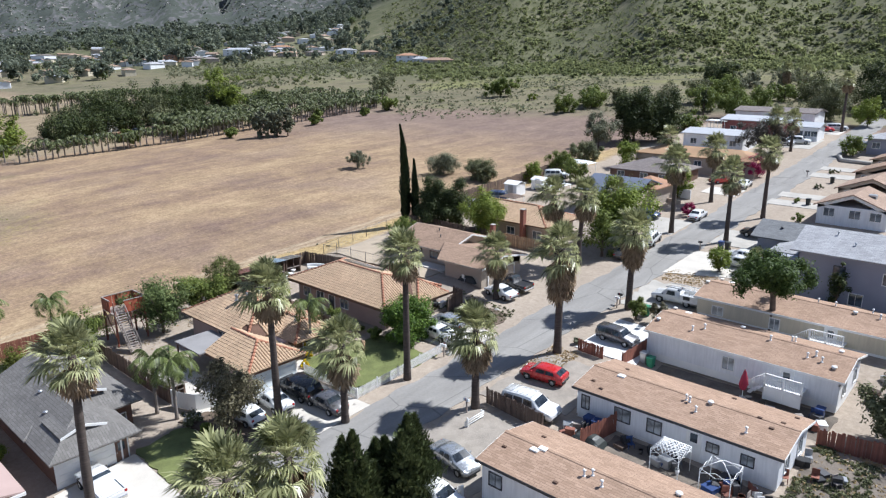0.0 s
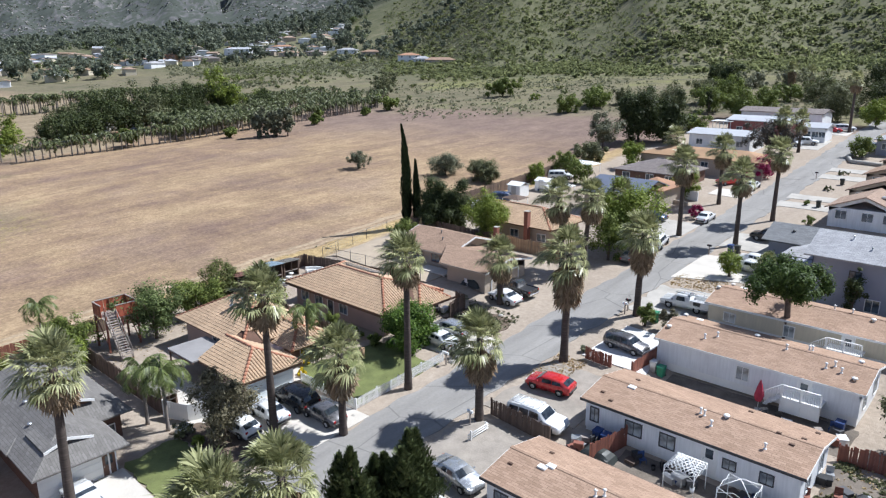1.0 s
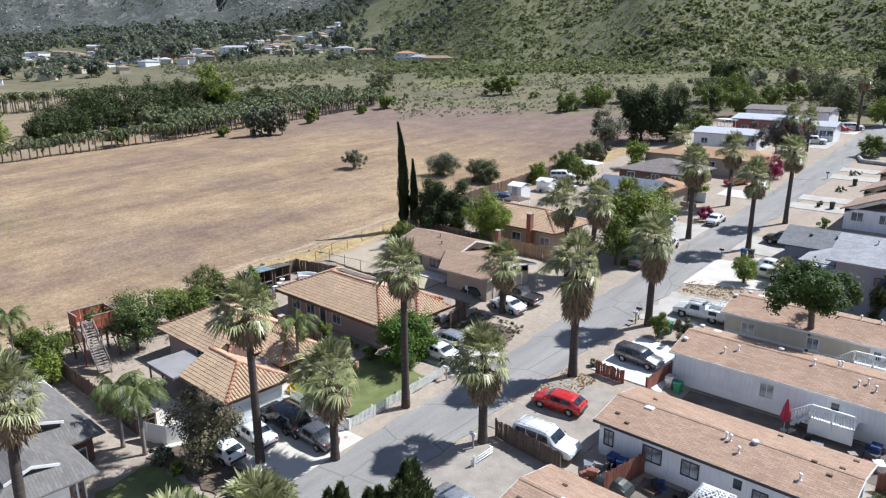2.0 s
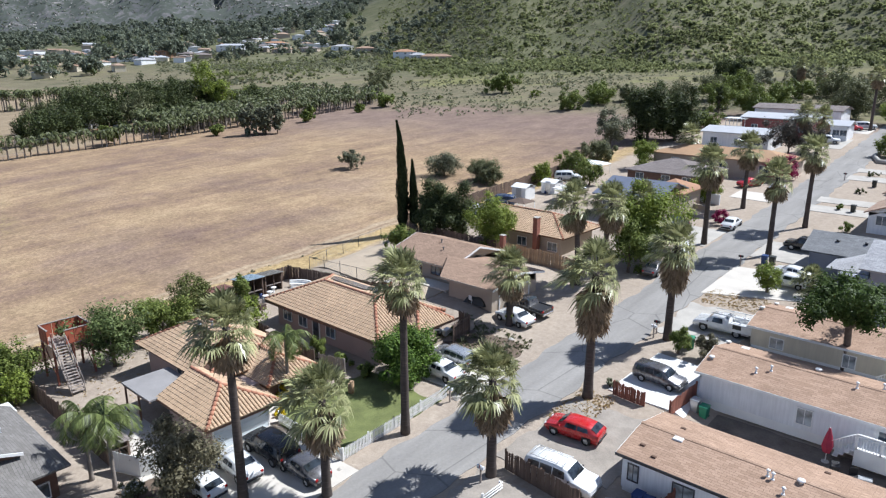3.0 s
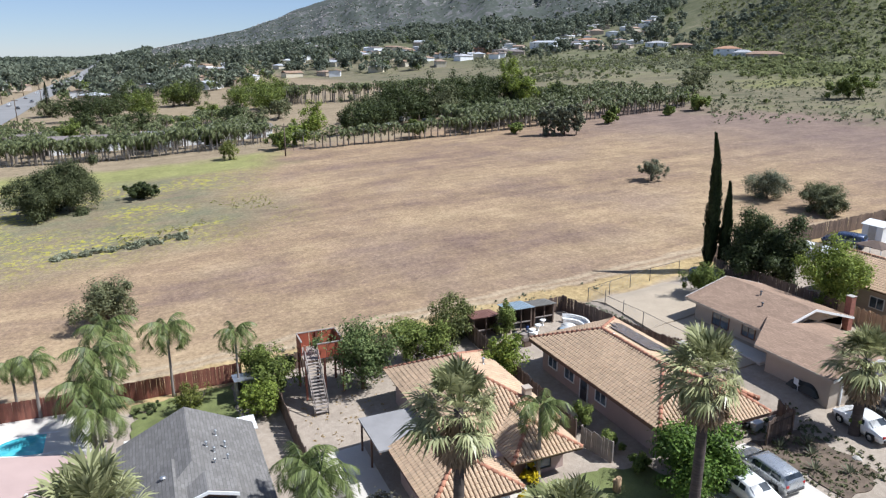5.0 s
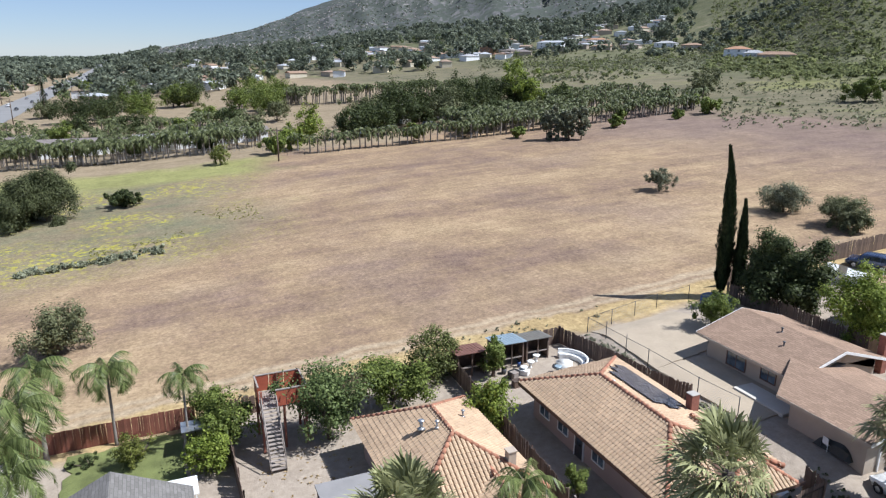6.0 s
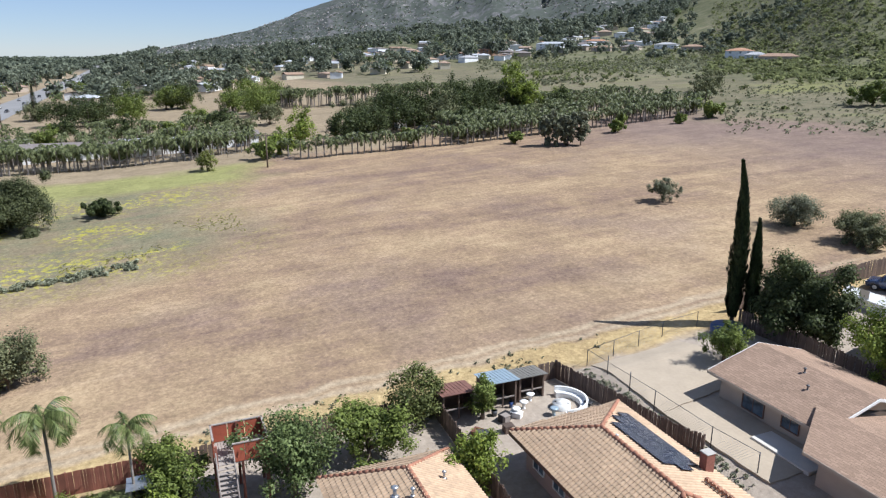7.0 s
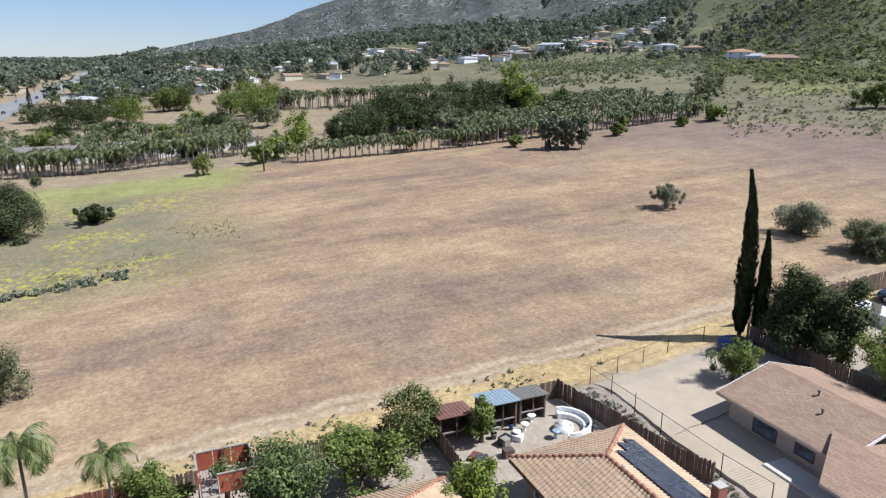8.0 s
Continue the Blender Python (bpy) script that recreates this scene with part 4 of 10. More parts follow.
def mobile_home(x0, x1, y0, y1, ze, rise, wall, label, seed, wins, vents, roof=None, doors=()):
    """A long factory-built home: skirting, lapped walls, low gable roof with dark fascia, windows, roof vents."""
    rng = random.Random(seed)
    t = thing("mobile_home", label, "house", group="factory-built homes")
    zg = min(gz(x0, y0), gz(x0, y1)) - 0.4
    o = 0.32
    ym, zr = (y0 + y1) / 2, ze + rise
    wx0, wx1, wy0, wy1 = x0 + o, x1 - o, y0 + o, y1 - o
    bm = boxes(((wx0, wy0, zg + 0.7), (wx1, wy1, ze - 0.02)))
    for xx in (wx0, wx1 - 0.12):
        prism(bm, [(xx, wy0, ze + 0.05), (xx + 0.12, wy0, ze + 0.05), (xx + 0.12, ym, zr - 0.12), (xx, ym, zr - 0.12)], 0.6)
        prism(bm, [(xx, ym, zr - 0.12), (xx + 0.12, ym, zr - 0.12), (xx + 0.12, wy1, ze + 0.05), (xx, wy1, ze + 0.05)], 0.6)
    part("wall", bm, wall, t)
    part("skirting", boxes(((wx0 + 0.05, wy0 + 0.05, zg), (wx1 - 0.05, wy1 - 0.05, zg + 0.72))), WHITE, t)
    r = roof_shell(t, [[(x0, y0, ze), (x1, y0, ze), (x1, ym, zr), (x0, ym, zr)], [(x0, ym, zr), (x1, ym, zr), (x1, y1, ze), (x0, y1, ze)]], roof or ROOF_BROWN, 0.08)
    fas = boxes(((x0 - 0.03, y0 - 0.04, ze - 0.20), (x1 + 0.03, y0 - 0.005, ze - 0.015)), ((x0 - 0.03, y1 + 0.005, ze - 0.20), (x1 + 0.03, y1 + 0.04, ze - 0.015)))
    part("fascia", fas, TRIM_DARK if wall is STUCCO_WHITE and seed < 3 else WHITE, t)
    for xx in (x0 - 0.03, x1 + 0.005):
        for ya, za, yb, zb in ((y0, ze, ym, zr), (ym, zr, y1, ze)):
            part("bargeboard", prism(bmesh.new(), [(xx, ya, za - 0.01), (xx + 0.03, ya, za - 0.01), (xx + 0.03, yb, zb - 0.01), (xx, yb, zb - 0.01)], 0.17), WHITE, t)
    part("ridge_cap", prism(prism(bmesh.new(), [(x0, ym - 0.16, zr - 0.005), (x1, ym - 0.16, zr - 0.005), (x1, ym, zr + 0.035), (x0, ym, zr + 0.035)], 0.03), [(x0, ym, zr + 0.035), (x1, ym, zr + 0.035), (x1, ym + 0.16, zr - 0.005), (x0, ym + 0.16, zr - 0.005)], 0.03), roof or ROOF_BROWN, t)
    for wx, wz, ww, wh in wins:
        window(t, (wx, wy0, ze - 1.15), -90, ww * 0.85, wh * 0.85, TRIM_DARK if seed < 3 else WHITE, pane_mat=PALE_GLASS)
    for yy in (wy0 + 1.6, wy1 - 1.6):
        window(t, (wx0, yy, ze - 1.2), 180, 0.9, 1.2, TRIM_DARK if seed < 3 else WHITE)
        window(t, (wx1, yy, ze - 1.2), 0, 0.9, 1.2, WHITE)
    for dxx in doors:
        door(t, (dxx, wy0, ze - 2.3), -90, 0.9, 2.0, WHITE)
    for i, (vx, vy, kind) in enumerate(vents):
        zz = ze + rise * (1 - abs(vy - ym) / (ym - y0))
        if kind == "dome":
            dome_vent(t, (vx, vy, zz))
        elif kind == "slot":
            part("roof_vent", boxes(((vx - 0.16, vy - 0.10, zz - 0.05), (vx + 0.16, vy + 0.10, zz + 0.08)), bevel=0.02), ROOF_DARKVENT, t)
        elif kind == "sky":
            part("skylight", boxes(((vx - 0.3, vy - 0.22, zz - 0.06), (vx + 0.3, vy + 0.22, zz + 0.07)), bevel=0.03), WHITE, t)
        else:
            vent_pipe(t, (vx, vy, zz))
    return t


ROOF_DARKVENT = plain("brown_vent", (0.10, 0.055, 0.035), 0.7)

mobile_home(11.1, 31.0, -8.75, -2.45, 2.62, 0.62, STUCCO_WHITE, "white factory-built home with brown shingle roof and dark fascia", 1,
            [(12.5, 1.5, 1.1, 1.0), (18.0, 1.5, 1.4, 1.1)], [(12.0, -6.9, "slot"), (13.2, -4.2, "slot"), (13.8, -6.1, "sky"), (14.2, -5.75, "sky"), (17.6, -6.4, "pipe"), (18.0, -6.1, "pipe"), (18.9, -6.6, "pipe"), (22.6, -4.4, "dome"), (16.5, -7.8, "slot"), (24.0, -5.2, "pipe")])
mobile_home(10.45, 25.85, 3.65, 10.25, 2.88, 0.62, STUCCO_WHITE, "long white factory-built home, brown shingle roof, dark window frames", 2,
            [(11.5, 1.35, 0.7, 1.2), (14.6, 1.45, 1.4, 1.1), (17.1, 1.45, 1.2, 1.1), (21.3, 1.5, 0.9, 0.7), (23.6, 1.5, 0.9, 0.8)],
            [(11.5, 5.0, "slot"), (12.6, 8.3, "slot"), (13.0, 6.6, "sky"), (12.5, 4.4, "slot"), (18.3, 6.3, "pipe"), (18.6, 6.2, "pipe"), (19.9, 6.7, "dome"), (19.4, 5.4, "pipe"), (20.6, 9.4, "slot"), (23.2, 6.9, "slot"), (24.6, 7.3, "slot"), (24.2, 6.2, "slot"), (23.0, 5.0, "pipe"), (24.9, 9.4, "slot")], doors=(20.0,))
mobile_home(9.85, 26.1, 16.5, 23.6, 3.48, 0.85, STUCCO_WHITE, "long white factory-built home with white fascia and brown shingle roof", 3,
            [(17.4, 1.3, 1.1, 1.3)], [(10.0, 22.6, "dome"), (11.4, 22.4, "sky"), (10.3, 18.4, "dome"), (13.6, 18.2, "pipe"), (14.4, 18.9, "pipe"), (17.0, 20.8, "dome"), (19.7, 19.6, "pipe"), (21.1, 20.6, "pipe"), (21.3, 20.8, "pipe"), (22.9, 18.5, "pipe"), (23.4, 19.0, "pipe"), (24.0, 18.4, "pipe"), (24.8, 20.6, "dome"), (25.0, 17.9, "dome")], doors=(22.0,))
mobile_home(9.8, 31.0, 27.3, 34.2, 3.88, 0.8, CREAM, "long cream factory-built home with brown shingle roof", 4,
            [(17.6, 1.4, 1.0, 1.2), (12.2, 1.4, 1.2, 1.0)], [(10.2, 33.6, "dome"), (11.4, 33.2, "sky"), (10.0, 30.2, "dome"), (20.3, 31.0, "pipe"), (21.8, 30.9, "pipe"), (23.6, 30.2, "dome"), (24.8, 31.2, "pipe"), (26.0, 31.4, "dome"), (25.6, 30.2, "pipe"), (27.5, 30.2, "dome")], doors=(22.4,))


# ---- tile-roofed house with garage wing ----
def walls_box(parent, x0, x1, y0, y1, z0, z1, mat, name="wall"):
    return part(name, boxes(((x0, y0, z0), (x1, y1, z1))), mat, parent)


P_GARAGE = plain("pale_blue_door", (0.60, 0.66, 0.70), 0.5, var=0.03, scale=1.5)


def tile_house_garage():
    t = thing("ranch_house", "single-storey pink stucco house with orange clay tile roof", "house", group="street houses")
    g0 = -1.3
    walls_box(t, -28.4, -17.9, -6.8, 0.3, g0, 2.1, STUCCO_PINK)
    walls_box(t, -18.6, -12.7, -10.0, -5.3, g0, 1.60, STUCCO_PINK)
    walls_box(t, -18.2, -15.2, -5.4, -3.9, g0, 1.9, STUCCO_PINK)
    main = hip_planes(-29.1, -17.2, -7.5, 1.0, 2.2, 4.45, True, True)
    wing = hip_planes(-19.3, -12.1, -10.6, -4.7, 1.62, 3.0, False, True)
    porch = hip_planes(-20.0, -14.0, -4.4, 0.6, 1.9, 3.1, False, True)
    roof = roof_shell(t, main + wing + porch, TILE_BED, 0.12)
    tiled(roof, tile_places(main, [lambda w: w.x > -19.2 and w.y < -5.2 and w.z < 2.95]) + tile_places(wing) + tile_places(porch, [lambda w: w.x < -18.4 and w.z > 2.3]), lambda m: -m.translation.x)
    for p in (main, wing, porch):
        bm = bmesh.new()
        a, b = p[0][3] if len(p[0]) > 3 else p[0][2], p[0][2]
        if (Vector(a) - Vector(b)).length > 0.2:
            caps(bm, a, b)
        for q in p[2:]:
            caps(bm, q[0], q[2])
            caps(bm, q[1], q[2])
        tagged(part("ridge_cap", bm, TILE_RIDGE, roof, "red clay ridge and hip tiles"), kind="stuff")
    part("fascia", boxes(((-12.20, -10.6, 1.38), (-12.12, -4.7, 1.60)), ((-19.3, -10.62, 1.38), (-12.2, -10.54, 1.60)), ((-17.3, -4.4, 1.66), (-14.0, -4.32, 1.86))), STUCCO_BROWN, t)
    garage_door(t, (-12.68, -7.65, -0.75), 0, 4.3, 2.05, P_GARAGE)
    window(t, (-15.15, -1.9, 0.9), 0, 1.7, 1.1, TRIM_DARK)
    walls_box(t, -19.0, -15.2, -3.9, 0.0, g0, 1.95, STUCCO_PINK)
    window(t, (-17.0, -3.95, 0.6), -90, 0.9, 1.1, WHITE)
    door(t, (-15.15, -3.3, -0.5), 0, 0.95, 2.05, STUCCO_BROWN, False)
    window(t, (-28.42, -3.5, 1.0), 180, 1.6, 1.1, WHITE)
    window(t, (-22.5, -6.82, 1.0), -90, 1.6, 1.1, WHITE)
    # flat carport roof on posts
    cp = part("carport", boxes(((-23.4, -11.3, 1.62), (-18.9, -7.5, 1.75))), plain("roll_roofing", (0.25, 0.24, 0.235), 0.9, var=0.12, scale=0.6), t, "flat grey carport roof")
    part("rafter", boxes(*[((-23.3, y - 0.05, 1.48), (-18.9, y + 0.05, 1.62)) for y in (-11.2, -9.9, -8.7, -7.6)]), STUCCO_BROWN, cp)
    for px in (-23.2, -21.0):
        part("post", boxes(((px - 0.06, -11.2, g0), (px + 0.06, -11.08, 1.62))), STUCCO_BROWN, cp)
    for at in ((-22.6, -3.8, 4.3), (-24.5, -1.2, 3.5), (-16.5, -2.5, 3.0)):
        vent_pipe(t, at, 0.4, 0.07, METAL)
    vent_pipe(t, (-23.2, -4.6, 4.1), 0.5, 0.11, METAL)
    part("chimney", boxes(((-19.4, -0.8, 2.0), (-18.9, -0.3, 3.9)), ((-19.45, -0.85, 3.9), (-18.85, -0.25, 3.98))), STUCCO_TAN, t)
    return t


def tile_house_solar():
    t = thing("ranch_house", "long stucco house with clay tile roof and solar panels", "house", group="street houses")
    g0 = -0.3
    walls_box(t, -27.6, -13.2, 6.0, 13.1, g0, 2.9, STUCCO_PINK)
    A, B, C, D = (-28.4, 5.1, 3.0), (-12.2, 5.1, 3.0), (-12.2, 13.5, 3.5), (-28.2, 13.5, 3.5)
    R1, R2 = (-23.5, 8.7, 5.08), (-16.4, 8.7, 5.08)
    main = [[A, B, R2, R1], [C, D, R1, R2], [D, A, R1], [B, C, R2]]
    wing = hip_planes(-17.5, -11.3, 9.0, 13.6, 2.9, 4.5, False, True)
    roof = roof_shell(t, main + wing, TILE_BED, 0.12)
    tiled(roof, tile_places(main, [lambda w: w.x > -15.5 and 9.2 < w.y < 13.4]) + tile_places(wing), lambda m: m.translation.y)
    for p in (main, wing):
        bm = bmesh.new()
        caps(bm, p[0][3], p[0][2])
        for q in p[2:]:
            caps(bm, q[0], q[2])
            caps(bm, q[1], q[2])
        tagged(part("ridge_cap", bm, TILE_RIDGE, roof, "red clay ridge and hip tiles"), kind="stuff")
    part("fascia", boxes(((-28.4, 5.04, 2.72), (-12.4, 5.1, 2.97)), ((-11.42, 7.6, 2.6), (-11.36, 14.4, 2.83))), STUCCO_BROWN, t)
    for wx in (-26.0, -23.6, -19.5):
        window(t, (wx, 5.98, 1.7), -90, 1.2, 1.0, WHITE)
    door(t, (-21.6, 5.98, 0.2), -90, 0.9, 2.0, TRIM_DARK)
    window(t, (-13.18, 10.0, 1.8), 0, 1.6, 1.1, WHITE)
    window(t, (-27.62, 9.0, 1.8), 180, 1.4, 1.0, WHITE)
    # solar panels on the far slope
    slope = math.atan2(1.58, 4.8)
    arr = part("solar_array", boxes(((-24.4, 10.60, 4.46), (-19.4, 10.65, 4.50)), ((-25.2, 11.5, 4.17), (-19.4, 11.55, 4.21))), METAL, t, "dark blue solar panels in rows")
    pm = boxes(((-0.80, -0.45, 0.0), (0.80, 0.45, 0.04)), bevel=0.01)
    pmesh = bpy.data.meshes.new("solar_panel")
    pm.to_mesh(pmesh)
    pm.free()
    pmesh.materials.append(SOLAR)
    for j in range(3):
        for i in range((3, 4, 4)[j]):
            yy = 10.15 + j * 0.88
            ob = new("solar_panel", pmesh)
            ob.parent = arr
            ob.matrix_local = Matrix.Translation(((-23.2, -24.3, -24.9)[j] + i * 1.64, yy, 5.08 - (yy - 8.7) * 0.329 + 0.2)) @ Matrix.Rotation(-slope, 4, "X")
    ch = part("chimney", boxes(((-19.3, 12.5, 3.0), (-18.75, 13.1, 4.95))), BRICK, t, "red brick chimney")
    part("chimney_cap", boxes(((-19.34, 12.46, 4.95), (-18.71, 13.14, 5.02)), bevel=0.02), CONC_OLD, ch)
    vent_pipe(t, (-22.4, 9.0, 4.6), 0.45, 0.06, METAL)
    vent_pipe(t, (-21.6, 8.2, 4.25), 0.12, 0.12, METAL)
    vent_pipe(t, (-19.2, 7.0, 3.8), 0.2, 0.08, METAL)
    return t


def solar_glass():
    m, nt, b = nodes_of("solar_panel")
    co = nt.nodes.new("ShaderNodeTexCoord").outputs["Object"]
    br = nd(nt, "TexBrick", Scale=1.0)
    br.offset = 0.0
    br.inputs["Brick Width"].default_value = 0.165
    br.inputs["Row Height"].default_value = 0.165
    br.inputs["Mortar Size"].default_value = 0.006
    br.inputs["Color1"].default_value = (0.022, 0.028, 0.05, 1)
    br.inputs["Color2"].default_value = (0.03, 0.036, 0.06, 1)
    br.inputs["Mortar"].default_value = (0.34, 0.35, 0.37, 1)
    nt.links.new(co, br.inputs["Vector"])
    nt.links.new(br.outputs[0], b.inputs["Base Color"])
    b.inputs["Roughness"].default_value = 0.15
    return m


SOLAR = solar_glass()


def tan_house():
    t = thing("ranch_house", "tan stucco house with plain tan shingle roof", "house", group="street houses")
    g0 = 0.7
    walls_box(t, -27.7, -19.3, 22.3, 30.6, g0, 4.3, STUCCO_TAN)
    walls_box(t, -19.25, -11.6, 22.3, 27.0, g0, 4.25, STUCCO_TAN)
    walls_box(t, -17.2, -11.62, 19.6, 22.25, g0, 4.25, STUCCO_TAN)
    main = hip_planes(-28.4, -18.7, 21.6, 31.2, 4.35, 5.75, False, False)
    wing = [[(-17.8, 18.9, 4.3), (-11.0, 18.9, 4.3), (-11.0, 23.3, 5.05), (-20.6, 23.3, 5.05)], [(-11.0, 27.6, 4.3), (-18.7, 27.6, 4.3), (-18.7, 23.3, 5.05), (-11.0, 23.3, 5.05)]]
    roof_shell(t, main, ROOF_TAN, 0.14)
    roof_shell(t, wing, ROOF_TAN, 0.14)
    for xx, y0, y1, zr in ((-27.7, 22.3, 30.6, 5.55), (-19.4, 22.3, 30.6, 5.55), (-11.7, 19.6, 26.8, 4.9)):
        ym, bm = (y0 + y1) / 2, bmesh.new()
        prism(bm, [(xx, y0, 4.35), (xx + 0.1, y0, 4.35), (xx + 0.1, ym, zr), (xx, ym, zr)], 0.9)
        prism(bm, [(xx, ym, zr), (xx + 0.1, ym, zr), (xx + 0.1, y1, 4.35), (xx, y1, 4.35)], 0.9)
        part("gable", bm, STUCCO_TAN, t)
    for xx, y0, y1, ze, zr in ((-28.45, 21.6, 31.2, 4.35, 5.75), (-18.68, 21.6, 31.2, 4.35, 5.75), (-10.98, 18.9, 27.6, 4.3, 5.1)):
        ym, bm = (y0 + y1) / 2, bmesh.new()
        prism(bm, [(xx, y0, ze), (xx + 0.05, y0, ze), (xx + 0.05, ym, zr), (xx, ym, zr)], 0.2)
        prism(bm, [(xx, ym, zr), (xx + 0.05, ym, zr), (xx + 0.05, y1, ze), (xx, y1, ze)], 0.2)
        part("bargeboard", bm, WHITE, t)
    part("fascia", boxes(((-28.4, 21.55, 4.12), (-17.8, 21.6, 4.32)), ((-17.8, 18.85, 4.08), (-11.0, 18.9, 4.28))), STUCCO_TAN, t)
    window(t, (-24.6, 22.28, 3.25), -90, 1.8, 1.15, STUCCO_BROWN)
    window(t, (-21.5, 22.28, 3.35), -90, 1.3, 0.9, STUCCO_BROWN)
    window(t, (-19.0, 22.28, 3.05), -90, 0.9, 1.7, WHITE)
    garage_door(t, (-11.58, 23.2, 1.35), 0, 4.8, 2.1, STUCCO_TAN)
    window(t, (-27.72, 26.0, 2.6), 180, 1.5, 1.1, WHITE)
    ch = part("chimney", boxes(((-19.7, 31.25, 1.5), (-19.15, 31.8, 5.9))), BRICK, t, "red brick chimney")
    part("chimney_cap", boxes(((-19.74, 31.21, 5.9), (-19.11, 31.84, 5.97)), bevel=0.02), CONC_OLD, ch)
    for at in ((-23.6, 25.6, 5.5), (-22.2, 24.3, 5.1), (-14.0, 24.6, 4.8)):
        vent_pipe(t, at, 0.3, 0.06, STEEL_DARK)
    part("patio_slab", boxes(((-22.5, 20.0, 1.4), (-18.0, 22.28, gz(-20.2, 21.0) + 0.16)), bevel=0.02), CONCRETE, t)
    return t


def grey_house():
    t = thing("ranch_house", "brown timber house with grey shingle roof and garage", "house", group="street houses")
    g0 = -2.6
    walls_box(t, -26.8, -16.6, -25.8, -18.6, g0, 0.95, STUCCO_BROWN)
    walls_box(t, -16.6, -12.4, -25.8, -20.9, g0, 0.9, STUCCO_BROWN)
    roof_shell(t, hip_planes(-27.2, -15.9, -26.6, -17.9, 1.0, 3.1, False, True), ROOF_GREY, 0.13)
    roof_shell(t, hip_planes(-21.5, -11.2, -26.5, -20.2, 0.95, 2.75, False, True), ROOF_GREY, 0.13)
    # two cross gables towards the street
    for y0, y1, zz, x1 in ((-25.2, -22.0, 1.86, -12.6), (-23.3, -20.0, 2.2, -17.4)):
        g = hip_planes(x1 - 3.5, x1, y0, y1, zz, zz + (y1 - y0) * 0.16, False, False)
        roof_shell(t, g, ROOF_GREY, 0.13)
        ym = (y0 + y1) / 2
        bm = bmesh.new()
        for q in ([(x1, y0, zz), (x1 + 0.06, y0, zz), (x1 + 0.06, ym, zz + (y1 - y0) * 0.16), (x1, ym, zz + (y1 - y0) * 0.16)],
                  [(x1, ym, zz + (y1 - y0) * 0.16), (x1 + 0.06, ym, zz + (y1 - y0) * 0.16), (x1 + 0.06, y1, zz), (x1, y1, zz)]):
            prism(bm, q, 0.2)
        part("bargeboard", bm, WHITE, t)
        for s in (y0 + 0.2, y1 - 0.2):
            part("gable", prism(bmesh.new(), [(x1 - 0.4, s, zz), (x1 - 0.3, s, zz), (x1 - 0.3, ym, zz + (y1 - y0) * 0.145), (x1 - 0.4, ym, zz + (y1 - y0) * 0.145)], 0.5), STUCCO_BROWN, t)
    garage_door(t, (-12.38, -23.6, -1.75), 0, 4.4, 2.1)
    window(t, (-16.58, -19.8, -0.5), 0, 1.3, 1.0, WHITE)
    door(t, (-12.38, -21.35, -1.7), 0, 0.9, 2.0, STUCCO_BROWN)
    for at in ((-24.0, -20.6, 2.3), (-22.6, -20.2, 2.2), (-21.8, -20.9, 2.4), (-21.0, -20.2, 2.2), (-20.4, -21.0, 2.45), (-22.3, -21.3, 2.6)):
        vent_pipe(t, at, 0.3, 0.05, METAL)
    for at in ((-20.0, -23.9, 2.35), (-17.0, -24.6, 1.95), (-14.6, -23.6, 1.7)):
        dome_vent(t, at, 0.18, METAL)
    # white patio covers behind
    for x0, y0, y1 in ((-28.6, -26.2, -23.4), (-28.9, -20.4, -17.6)):
        pc = part("patio_cover", boxes(((x0, y0, 0.55), (-26.9, y1, 0.62))), WHITE, t, "flat white patio cover")
        for yy in (y0 + 0.1, y1 - 0.2):
            part("post", boxes(((x0 + 0.1, yy, g0), (x0 + 0.2, yy + 0.1, 0.55))), WHITE, pc)
    return t


def pink_house():
    t = thing("ranch_house", "low house with faded pink flat-pitched roof", "house", group="street houses")
    walls_box(t, -27.4, -11.0, -38.5, -29.0, -3.4, 0.35, STUCCO_PINK)
    roof_shell(t, hip_planes(-28.2, -10.3, -39.2, -28.3, 0.4, 1.5, False, False), ROOF_PINK, 0.14)
    part("fascia", boxes(((-10.28, -39.2, 0.15), (-10.22, -28.3, 0.38))), WHITE, t)
    for at in ((-22.0, -30.5, 0.75), (-23.5, -31.3, 0.9), (-15.0, -31.0, 0.8)):
        vent_pipe(t, at, 0.25, 0.06, WHITE)
    window(t, (-10.98, -30.8, -0.8), 0, 1.5, 1.0, WHITE)
    return t


tile_house_garage()
tile_house_solar()
tan_house()
grey_house()
pink_house()


